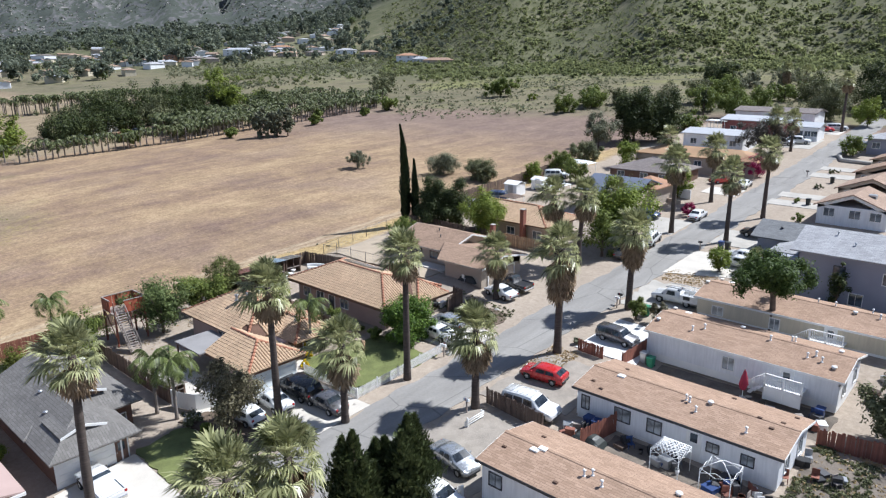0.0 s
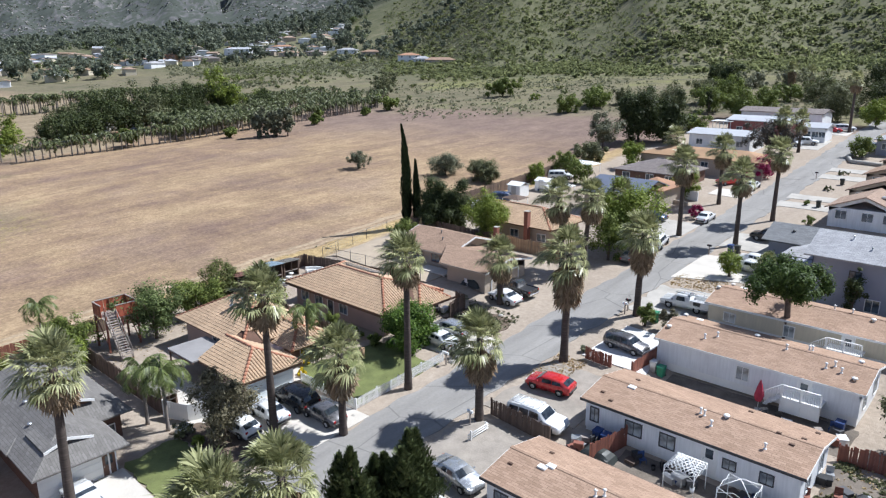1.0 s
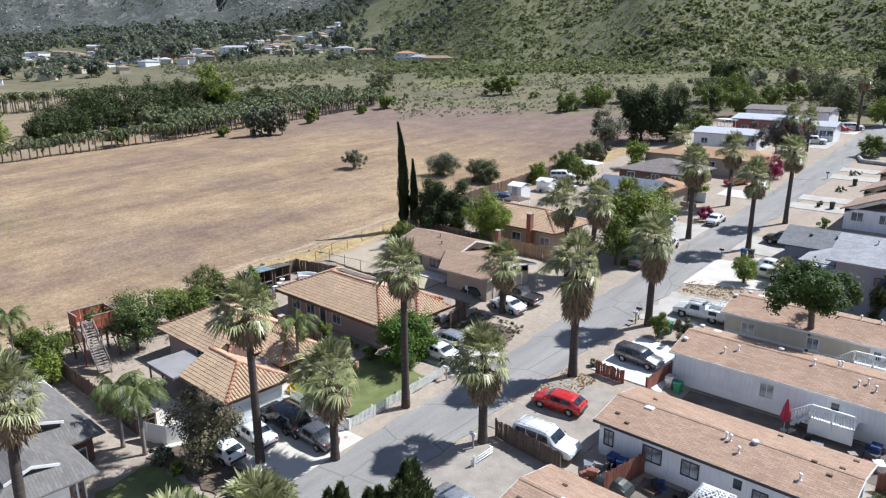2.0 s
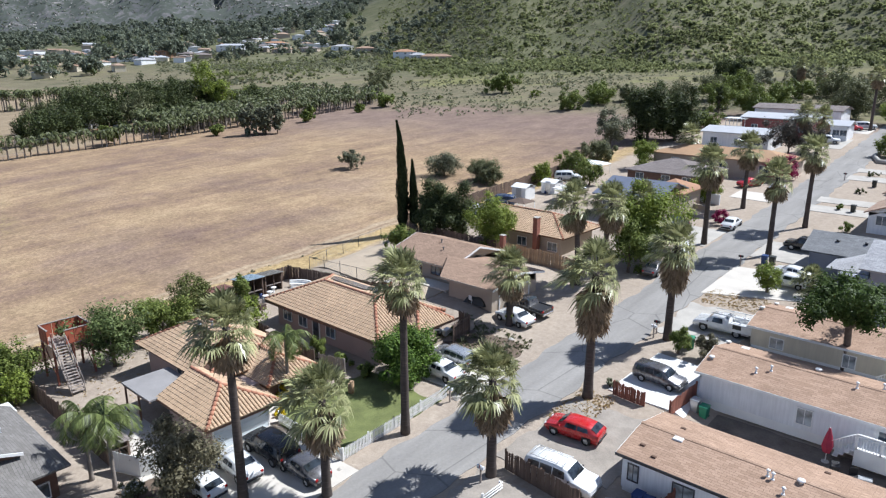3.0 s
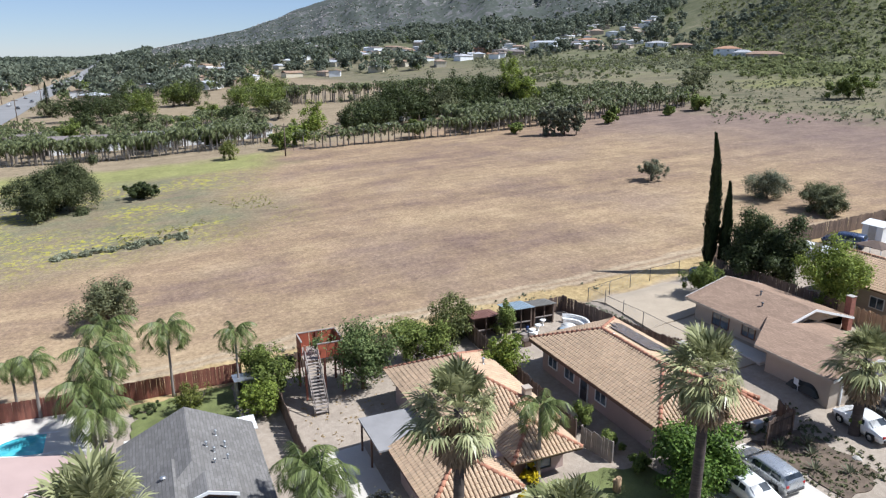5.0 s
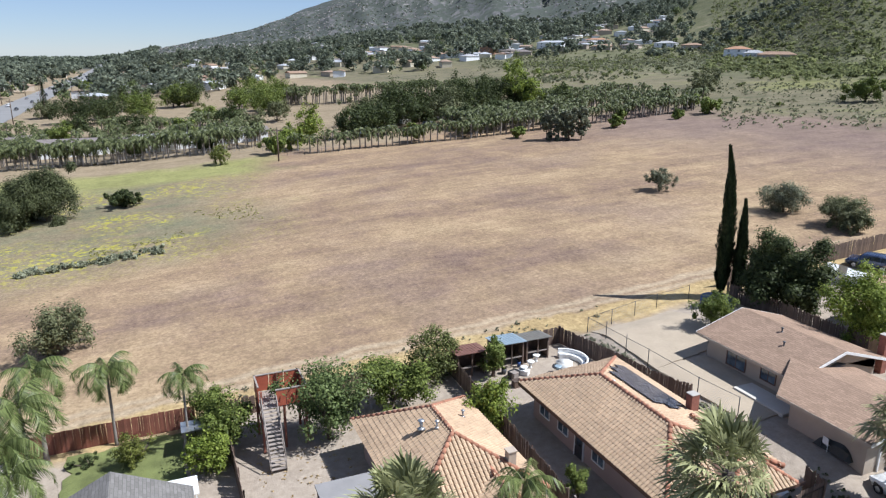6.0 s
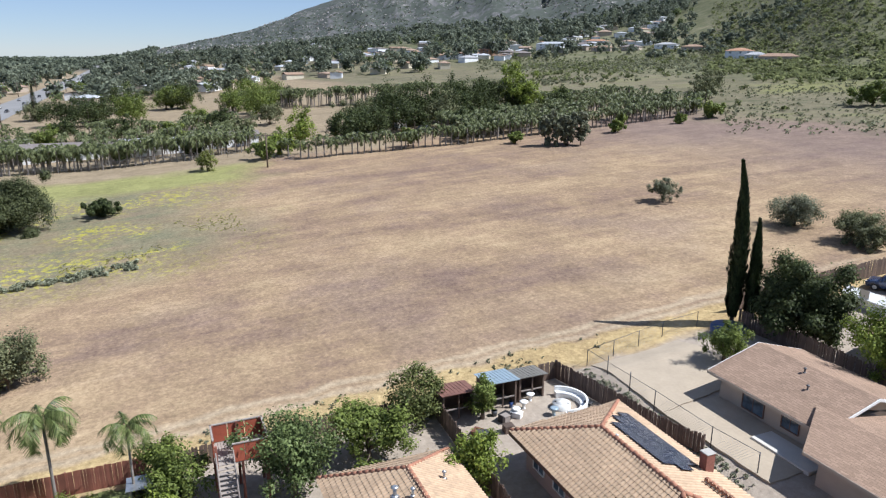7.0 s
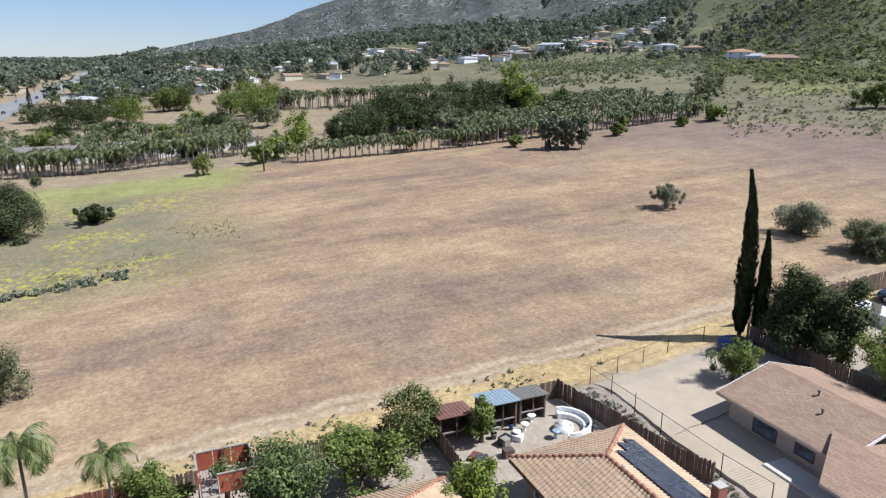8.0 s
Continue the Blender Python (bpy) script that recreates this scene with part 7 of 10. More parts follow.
def drum(x, y, label, mat, r=0.3, h=0.9, name="barrel", category="barrel"):
    t = thing(name, label, category, Matrix.Translation((x, y, gz(x, y))))
    part("body", tube(bmesh.new(), [(0, 0, -0.05), (0, 0, h * 0.3), (0, 0, h * 0.33), (0, 0, h * 0.66), (0, 0, h * 0.69), (0, 0, h)], [r, r, r * 1.05, r, r * 1.05, r * 0.97], 14), mat, t)
    part("lid", tube(bmesh.new(), [(0, 0, h), (0, 0, h + 0.04)], [r * 1.02, r * 0.9], 14), mat, t)


def bin_(x, y, label, mat, turn=0.0):
    t = thing("wheelie_bin", label, "bin", Matrix.Translation((x, y, gz(x, y))) @ Matrix.Rotation(turn, 4, "Z"), "rubbish bins")
    bm = bmesh.new()
    lo = [bm.verts.new(p) for p in ((-0.24, -0.28, 0.06), (0.24, -0.28, 0.06), (0.24, 0.28, 0.06), (-0.24, 0.28, 0.06))]
    hi = [bm.verts.new(p) for p in ((-0.31, -0.36, 1.0), (0.31, -0.36, 1.0), (0.31, 0.36, 1.0), (-0.31, 0.36, 1.0))]
    bm.faces.new(lo[::-1])
    bm.faces.new(hi)
    for i in range(4):
        bm.faces.new((lo[i], lo[(i + 1) % 4], hi[(i + 1) % 4], hi[i]))
    bmesh.ops.bevel(bm, geom=bm.edges[:], offset=0.03, segments=1, affect="EDGES")
    part("body", bm, mat, t)
    part("lid", boxes(((-0.33, -0.39, 1.0), (0.33, 0.39, 1.08)), bevel=0.03), mat, t)
    for s in (-1, 1):
        part("wheel", tube(bmesh.new(), [(s * 0.2, 0.32, 0.12), (s * 0.28, 0.32, 0.12)], [0.12, 0.12], 10), RUBBER, t)


BIN_BLUE = plain("blue_plastic", (0.02, 0.05, 0.16), 0.5)
BIN_GREEN = plain("green_plastic", (0.03, 0.22, 0.12), 0.5)
BIN_DARK = plain("dark_plastic", (0.025, 0.03, 0.028), 0.5)
CLOTH_RED = plain("red_cloth", (0.36, 0.03, 0.06), 0.8, var=0.15)
bin_(12.4, 3.0, "dark blue bin beside a home", BIN_BLUE)
bin_(13.1, 2.9, "dark blue bin beside a home", BIN_BLUE, 0.2)
bin_(25.0, 15.4, "blue bin behind a home", BIN_BLUE)
bin_(11.2, 15.5, "bin with bright green lid beside a white wall", BIN_GREEN)
bin_(10.5, 15.6, "grey bin beside a white wall", METAL)
bin_(6.3, 24.4, "bin with green lid between bushes", BIN_GREEN, 0.4)
bin_(5.9, 92.5, "dark bin on a front yard", BIN_DARK)
bin_(6.8, 76.0, "green bin on a front yard", BIN_DARK)
bin_(4.2, 48.8, "blue bin by a drive", BIN_BLUE)
bin_(5.0, 48.9, "dark bin by a drive", BIN_DARK)


def canopy(x, y, label, bare):
    """A pop-up canopy frame: four legs, scissor bars, and a lattice top."""
    t = thing("garden_canopy", label, "canopy", Matrix.Translation((x, y, gz(x, y))), "garden canopies")
    r, h = 0.98, 1.95
    cs = [(-r, -r), (r, -r), (r, r), (-r, r)]
    for cx, cy in cs:
        part("leg", rod((cx, cy, -0.1), (cx, cy, h), 0.03, 6), WHITE, t)
        part("hip_bar", rod((cx, cy, h), (0, 0, h + 0.5), 0.025, 6), WHITE, t)
    for (ax, ay), (bx, by) in zip(cs, cs[1:] + cs[:1]):
        m = ((ax + bx) / 2, (ay + by) / 2)
        for z0, z1 in ((h, h - 0.35), (h - 0.35, h)):
            part("scissor_bar", rod((ax, ay, z0), (*m, z1), 0.02, 5), WHITE, t)
            part("scissor_bar", rod((*m, z1), (bx, by, z0), 0.02, 5), WHITE, t)
    if not bare:
        for s in range(4):
            a, b = Vector((*cs[s], h)), Vector((*cs[(s + 1) % 4], h))
            top = Vector((0, 0, h + 0.5))
            for k in range(7):
                p = a.lerp(b, k / 7)
                q = b.lerp(top, 1 - k / 7 if k else 1)
                part("lattice_strip", rod(p, a.lerp(top, k / 7), 0.03, 4), WHITE, t)
                part("lattice_strip", rod(a.lerp(b, (k + 0.5) / 7), b.lerp(top, 1 - (k + 0.5) / 7), 0.03, 4), WHITE, t)
            for k in (0.3, 0.6):
                part("lattice_strip", rod(a.lerp(top, k), b.lerp(top, k), 0.03, 4), WHITE, t)


canopy(19.4, 1.7, "white lattice-topped garden canopy in a side yard", False)
canopy(22.8, 1.6, "bare white canopy frame in a side yard", True)


def parasol(x, y, label):
    t = thing("parasol", label, "parasol", Matrix.Translation((x, y, gz(x, y))))
    part("pole", rod((0, 0, -0.1), (0, 0, 2.5), 0.03, 8), WHITE, t)
    part("base", tube(bmesh.new(), [(0, 0, -0.05), (0, 0, 0.08)], [0.28, 0.24], 12), CONCRETE, t)
    bm = bmesh.new()
    n = 12
    rows = [[bm.verts.new((q * (1 + 0.25 * (i % 2)) * math.cos(2 * math.pi * i / n), q * (1 + 0.25 * (i % 2)) * math.sin(2 * math.pi * i / n), z)) for i in range(n)] for z, q in ((0.75, 0.20), (1.2, 0.30), (1.9, 0.18), (2.5, 0.04))]
    for a, b in zip(rows, rows[1:]):
        for i in range(n):
            bm.faces.new((a[i], a[(i + 1) % n], b[(i + 1) % n], b[i]))
    part("folded_canopy", bm, CLOTH_RED, t)


parasol(19.3, 15.3, "folded dark red parasol beside a white home")


def porch(x, y, z):
    t = thing("porch", "small white timber porch with railing and steps", "porch", Matrix.Translation((x, y, 0)))
    part("floor", boxes(((-1.4, -1.5, z - 0.12), (1.4, 0.0, z))), WHITE, t)
    for px in (-1.35, 0.0, 1.35):
        part("post", boxes(((px - 0.05, -1.5, z - 1.2), (px + 0.05, -1.4, z + 1.0))), WHITE, t)
    part("skirt", boxes(((-1.4, -1.46, z - 1.2), (1.4, -1.42, z - 0.12))), WHITE, t)
    part("hand_rail", boxes(((-1.4, -1.52, z + 0.92), (1.4, -1.40, z + 1.0))), WHITE, t)
    for i in range(18):
        px = -1.3 + i * 0.153
        part("baluster", boxes(((px, -1.48, z), (px + 0.04, -1.44, z + 0.92))), WHITE, t)
    for i in range(4):
        part("step", boxes(((-1.4 - 0.3 * (i + 1), -1.4, z - 0.25 * (i + 1) - 0.06), (-1.4 - 0.3 * i, -0.2, z - 0.25 * (i + 1)))), WHITE, t)
    part("stair_rail", rod((-1.4, -1.45, z + 0.95), (-2.7, -1.45, z + 0.0), 0.04, 4), WHITE, t)
    for i in range(7):
        u = i / 7
        part("baluster", rod((-1.45 - 1.2 * u, -1.45, z - 0.95 * u), (-1.45 - 1.2 * u, -1.45, z + 0.92 - 0.92 * u), 0.02, 4), WHITE, t)


porch(22.2, 16.8, 2.05)
porch(22.4, 27.6, 2.6)


def clutter(x, y, n, rx, ry, seed, label, name="yard_clutter"):
    """Loose boxes, crates, tyres and buckets, each a thing of its own."""
    rng = random.Random(seed)
    mats = [BLACK, METAL, WHITE, BIN_BLUE, WOOD_GREY, STEEL_DARK, WOOD_OLD, BLACK, WOOD_RED]
    for i in range(n):
        px, py = x + rng.uniform(-rx, rx), y + rng.uniform(-ry, ry)
        m = Matrix.Translation((px, py, gz(px, py))) @ Matrix.Rotation(rng.uniform(0, 3), 4, "Z")
        k = rng.random()
        mat = rng.choice(mats)
        if k < 0.45:
            a, b, c = rng.uniform(0.18, 0.45), rng.uniform(0.18, 0.45), rng.uniform(0.2, 0.7)
            t = thing("storage_box", label, "box", m, "yard clutter")
            part("body", boxes(((-a, -b, -0.05), (a, b, c)), bevel=0.03), mat, t)
            part("lid", boxes(((-a - 0.02, -b - 0.02, c), (a + 0.02, b + 0.02, c + 0.05)), bevel=0.015), mat, t)
        elif k < 0.7:
            r, h = rng.uniform(0.15, 0.28), rng.uniform(0.3, 0.5)
            t = thing("bucket", label, "bucket", m, "yard clutter")
            part("body", tube(bmesh.new(), [(0, 0, -0.03), (0, 0, h), (0, 0, h), (0, 0, 0.08)], [r * 0.8, r, r * 0.92, r * 0.75], 12), mat, t)
        else:
            t = thing("garden_chair", label, "chair", m, "yard clutter")
            part("seat", boxes(((-0.24, -0.24, 0.38), (0.24, 0.24, 0.43)), bevel=0.015), mat, t)
            part("backrest", boxes(((-0.24, 0.20, 0.43), (0.24, 0.25, 0.88)), bevel=0.015), mat, t)
            for sx in (-0.21, 0.21):
                for sy in (-0.21, 0.21):
                    part("leg", rod((sx, sy, -0.05), (sx, sy, 0.38), 0.025, 5), mat, t)


clutter(24.0, 2.3, 30, 1.9, 1.2, 5, "mixed dark clutter beside a white home")
clutter(17.6, 2.4, 14, 2.6, 0.9, 6, "side-yard clutter beside a white home")
clutter(12.4, 1.9, 12, 1.5, 0.9, 7, "covered things beside a white home")
clutter(27.0, 6.5, 10, 1.6, 2.2, 8, "scattered things in a dry back yard")
clutter(21.5, 14.4, 10, 4.4, 0.9, 9, "things beside a white home")
clutter(-13.3, 13.8, 6, 0.8, 0.9, 10, "things stored in a fenced corner")
clutter(-14.4, 20.0, 5, 1.0, 0.6, 11, "things beside a tan house wall")
clutter(-33.5, 6.8, 8, 1.8, 2.4, 12, "loose things in a dirt yard")
clutter(-29.5, -0.5, 6, 1.6, 1.5, 13, "loose things in a dirt yard")
clutter(-33.0, 68.0, 12, 3.0, 6.0, 14, "stored things in a back yard")
clutter(-25.0, 92.0, 8, 3.0, 3.0, 15, "stored things beside a house")
clutter(27.5, 22.0, 6, 0.8, 2.5, 16, "things at the end of a white home")


def tarp(x, y):
    t = thing("covered_load", "dark tarpaulin over a low load", "tarpaulin", Matrix.Translation((x, y, gz(x, y))))
    bm = bmesh.new()
    bmesh.ops.create_grid(bm, x_segments=10, y_segments=8, size=1.0)
    for v in bm.verts:
        r = max(abs(v.co.x), abs(v.co.y))
        v.co = Vector((v.co.x * 1.3, v.co.y * 0.8, 0.75 * (1 - r ** 4) + 0.12 * math.sin(v.co.x * 5) * (1 - r)))
    part("sheet", bm, BIN_DARK, t)


tarp(-13.6, 20.0)
tarp(13.4, 1.3)


def white_shed(x, y, w, d, h, roof_mat, label, walls=True):
    t = thing("shed", label, "shed", Matrix.Translation((x, y, gz(x, y))), "back-yard sheds")
    if walls:
        part("wall", boxes(((-w / 2, -d / 2, -0.4), (w / 2, d / 2, h))), WHITE, t)
        part("door", boxes(((-0.5, -d / 2 - 0.03, 0), (0.5, -d / 2, 1.9))), METAL, t)
    else:
        for sx in (-1, 1):
            for sy in (-1, 1):
                part("post", rod((sx * w / 2, sy * d / 2, -0.4), (sx * w / 2, sy * d / 2, h), 0.05, 6), WHITE, t)
    for p in hip_planes(-w / 2 - 0.15, w / 2 + 0.15, -d / 2 - 0.15, d / 2 + 0.15, h, h + 0.5, not walls, not walls):
        part("roof", prism(bmesh.new(), p, 0.06), roof_mat, t)


white_shed(-36.0, 58.6, 2.6, 2.6, 2.0, WHITE, "white plastic shed in a back yard")
white_shed(-34.6, 64.6, 2.6, 2.4, 1.7, WHITE, "small white shed with gabled roof")
white_shed(-29.4, 61.5, 3.6, 3.4, 2.0, WHITE, "white canopy in a back yard", False)
white_shed(-31.0, 51.0, 3.0, 2.6, 2.0, WOOD_OLD, "timber pergola in a back yard", False)
white_shed(-36.5, 80.5, 5.5, 3.0, 1.8, WHITE, "white-roofed greenhouse along the fence", False)
white_shed(-35.0, 48.0, 4.6, 2.0, 1.0, WHITE, "white covered boat in a back yard")
t = thing("wading_pool", "blue covered round pool behind a house", "pool", Matrix.Translation((-36.3, 31.6, gz(-36.3, 31.6))))
part("wall", tube(bmesh.new(), [(0, 0, -0.2), (0, 0, 0.7), (0, 0, 0.72), (0, 0, 0.6)], [1.6, 1.6, 1.5, 1.4], 20), BIN_BLUE, t)
# tree stump in the lawn
t = thing("tree_stump", "cut pale tree stump in a lawn", "stump", Matrix.Translation((-11.4, 1.4, gz(-11.4, 1.4))))
for dx, h in ((-0.12, 0.8), (0.14, 1.1)):
    part("stem", tube(bmesh.new(), [(dx * 0.6, 0, -0.2), (dx, 0, h)], [0.2, 0.17], 9), WOOD_TAN, t)
# rocks at the road edge
for i, (x, y, s) in enumerate(((-4.2, 5.9, 0.35), (-4.7, 6.3, 0.25), (-3.9, 6.2, 0.2), (-4.4, -5.6, 0.2), (-7.0, 16.6, 0.3))):
    t = thing("rock", "rounded pale rock at the road edge", "rock", Matrix.Translation((x, y, gz(x, y))), "edge rocks")
    bm = bmesh.new()
    bmesh.ops.create_icosphere(bm, subdivisions=2, radius=s)
    for v in bm.verts:
        v.co *= 1 + 0.35 * noise.noise(v.co * 4 + Vector((i, 0, 0)))
        v.co.z *= 0.7
    part("stone", bm, CONC_OLD, t)

# ---- garden trees and bushes ----
tree("feathery_tree", -31.9, -8.4, 5.8, 2.9, leafy("feathery_leaf", (0.075, 0.11, 0.035), (0.22, 0.27, 0.10), 0.4), "airy grey-green tree beside a raised deck", 101, leaves=8000, size=0.15, clumps=80)
tree("shade_tree", -33.4, -3.0, 4.8, 2.8, LEAF_MID, "dark green yard tree", 102, leaves=6500, size=0.15)
tree("olive_green_tree", -36.6, 1.6, 4.6, 2.5, leafy("yellow_green_leaf", (0.06, 0.075, 0.02), (0.22, 0.24, 0.08), 0.3), "rounded yellow-green tree by the field fence", 103, leaves=4200, size=0.14)
tree("young_tree", -34.6, 6.2, 3.8, 1.1, LEAF_MID, "slender young green tree by sheds", 104, leaves=2000, size=0.14, rz=1.5)
tree("bright_tree", -27.2, 2.4, 3.8, 1.7, LEAF_BRIGHT, "bright green tree between two houses", 105, leaves=3400, size=0.14)
tree("citrus_tree", -34.2, -15.2, 4.0, 1.9, LEAF_MID, "dense green citrus-like tree", 106, leaves=4000, size=0.14)
tree("citrus_tree", -31.6, -16.4, 3.2, 1.4, LEAF_BRIGHT, "bright yellow-green citrus-like tree", 107, leaves=3000, size=0.13)
tree("citrus_tree", -36.8, -16.0, 4.2, 1.7, LEAF_MID, "green tree by the field fence", 108, leaves=3200, size=0.14)
tree("small_tree", -34.8, -21.6, 2.6, 1.1, leafy("lime_leaf", (0.09, 0.11, 0.02), (0.26, 0.27, 0.07), 0.35), "small yellow-green tree on a back lawn", 109, leaves=1500, size=0.11)
bush("shrub", -36.6, -24.4, 1.6, 0.9, LEAF_DARK, "low dark shrub on a back lawn", 110)
tree("lot_tree", -31.8, 26.6, 3.4, 1.9, LEAF_MID, "round green tree beside a sand yard", 111, leaves=3400, size=0.13)
tree("dark_tree", -33.8, 35.6, 7.6, 3.3, LEAF_DARK, "dense dark green tree beside cypresses", 112, leaves=14000, size=0.18, clumps=44, rz=3.6)
tree("dark_tree", -31.6, 36.6, 6.4, 2.6, LEAF_DARK, "dense dark green tree behind a fence", 113, leaves=11000, size=0.18, clumps=36)
tree("round_citrus", -23.4, 34.4, 7.0, 2.7, LEAF_BRIGHT, "rounded bright green tree behind a tan house", 114, leaves=12000, size=0.14, clumps=90, rz=2.6, zc=4.3)
tree("ficus_tree", -9.4, 5.6, 4.7, 2.6, leafy("ficus_leaf", (0.04, 0.085, 0.014), (0.17, 0.26, 0.045), 0.3), "dense glossy green tree beside a driveway", 115, leaves=14000, size=0.15, clumps=70, rz=2.2, zc=2.4)
tree("weeping_tree", -9.6, -13.9, 6.2, 2.3, LEAF_RUST, "small weeping tree with rusty grey-green leaves", 116, leaves=6500, size=0.14, clumps=40, rz=2.3, shape="weep")
tree("big_tree", -7.6, 42.6, 8.6, 4.0, LEAF_BRIGHT, "large bright green spreading tree at the street", 117, leaves=12000, size=0.20, clumps=60, rz=3.8)
tree("big_tree", -6.8, 38.0, 6.4, 2.6, LEAF_MID, "green tree at the street", 118, leaves=5000, size=0.18, clumps=34)
tree("shade_tree", 17.2, 28.0, 7.6, 3.7, leafy("ash_leaf", (0.032, 0.058, 0.014), (0.12, 0.175, 0.045), 0.4), "large dark green tree over a cream home", 119, leaves=11000, size=0.17, clumps=60, rz=2.1, zc=5.7, trunk=0.28, lean=(0.0, -1.4), shape="high")
tree("yard_tree", 30.3, 14.8, 5.8, 2.8, LEAF_OLIVE, "dark green tree behind white homes", 120, leaves=7000, size=0.18, clumps=40)
tree("yard_tree", 31.8, 18.2, 5.6, 2.6, LEAF_OLIVE, "dark green tree behind white homes", 121, leaves=5000, size=0.18, clumps=30)
tree("lollipop_tree", 7.2, 40.6, 3.2, 1.4, LEAF_BRIGHT, "small round clipped tree on a verge", 122, leaves=3000, size=0.12, clumps=26, rz=1.05)
tree("house_tree", 20.6, 36.4, 4.6, 1.0, LEAF_DARK, "narrow dark tree before a blue-grey house", 123, leaves=2200, size=0.15, rz=1.9)
bush("round_bush", 5.9, 22.9, 1.3, 2.7, LEAF_MID, "rounded dark green bush at a parking pad", 127, leaves=2600)
bush("round_bush", 8.0, 23.2, 1.35, 2.7, LEAF_RUST, "rounded reddish-green bush at a parking pad", 128, leaves=2600)
bush("garden_bush", -18.2, 3.6, 1.2, 2.0, LEAF_MID, "leafy bush beside a house wall", 129, leaves=1600)
bush("garden_bush", -15.2, 3.6, 1.5, 1.8, LEAF_MID, "leafy bush beside a house wall", 130, leaves=1800)
bush("garden_bush", -12.6, 3.8, 1.2, 1.4, LEAF_MID, "leafy bush on a lawn's edge", 131, leaves=1400)
bush("garden_bush", -17.4, 0.9, 0.8, 1.0, LEAF_BRIGHT, "low hedge by a house corner", 132)
bush("yellow_bush", -14.6, -2.7, 0.85, 1.2, LEAF_YELLOW, "bush covered in bright yellow flowers", 133, leaves=1200)
bush("yellow_bush", -12.9, -4.1, 0.7, 0.8, LEAF_YELLOW, "bush covered in bright yellow flowers", 134, leaves=1000)
bush("white_flower_bush", -12.4, -15.7, 1.1, 1.6, LEAF_OLIVE, "bush with white flowers by a lawn", 135, leaves=1200)
bush("white_flowers", -12.4, -15.7, 1.0, 1.8, LEAF_WHITE, "white blossoms over a bush", 136, leaves=180, size=0.10)
bush("round_bush", -10.2, -15.6, 0.8, 1.2, LEAF_BRIGHT, "small clipped green bush", 137)
bush("round_bush", -19.5, -28.0, 1.3, 1.8, LEAF_BRIGHT, "rounded bright green bush by a house", 138, leaves=1800)
bush("bougainvillea", -5.9, 61.6, 2.1, 2.2, LEAF_MAGENTA, "magenta bougainvillea by a wall", 139, leaves=2000)
bush("bougainvillea", -7.0, 91.0, 4.2, 4.6, LEAF_MAGENTA, "large magenta bougainvillea by the street", 140, leaves=6500, size=0.16, n=40)
bush("hedge_bush", 5.2, 87.4, 1.6, 0.9, LEAF_OLIVE, "low clipped hedge on a front yard", 141)
bush("hedge_bush", 3.9, 99.9, 1.4, 0.9, LEAF_OLIVE, "low clipped hedge on a front yard", 142)
bush("hedge_bush", 5.0, 76.4, 0.8, 1.1, LEAF_MID, "small clipped bush on a front yard", 143)
bush("hedge_bush", 8.4, 66.0, 1.2, 1.5, LEAF_MID, "bush before a tan house", 144)
bush("hedge_bush", 6.2, 58.6, 1.4, 1.0, LEAF_BRIGHT, "bright bush beside a drive", 145)
bush("dry_bush", -4.5, 6.6, 0.9, 1.0, LEAF_GREYG, "spiky grey-green bush by the road", 146)
bush("dry_bush", 4.2, 14.6, 0.8, 0.7, LEAF_GREYG, "dry weeds at a palm's foot", 147)
bush("ivy_foot", -9.0, 19.0, 0.55, 2.0, LEAF_MID, "ivy climbing a palm's foot", 148, leaves=900)
for i, (x, y) in enumerate(((-10.2, 13.6), (-8.6, 14.6), (-7.4, 13.4), (-9.6, 15.4), (-6.2, 14.9))):
    rng = np.random.default_rng(900 + i)
    t = thing("agave", "grey-green agave in a bare bed", "plant", Matrix.Translation((x, y, gz(x, y))), "agaves")
    v, f = [], []
    for k in range(22):
        a, e = k * 2.4, math.radians(75 - 3 * k)
        d = np.array([math.cos(a) * math.cos(e), math.sin(a) * math.cos(e), math.sin(e)])
        s = np.array([-math.sin(a), math.cos(a), 0]) * 0.06
        b = len(v)
        v += [np.zeros(3), d * 0.35 + s, d * 0.75, d * 0.35 - s]
        f.append((b, b + 1, b + 2, b + 3))
    part("leaves", fast_mesh("leaves", np.array(v), np.array(f), LEAF_GREYG), None, t)

CONIFER = leafy("conifer_leaf", (0.045, 0.062, 0.025), (0.16, 0.19, 0.075), 0.25)


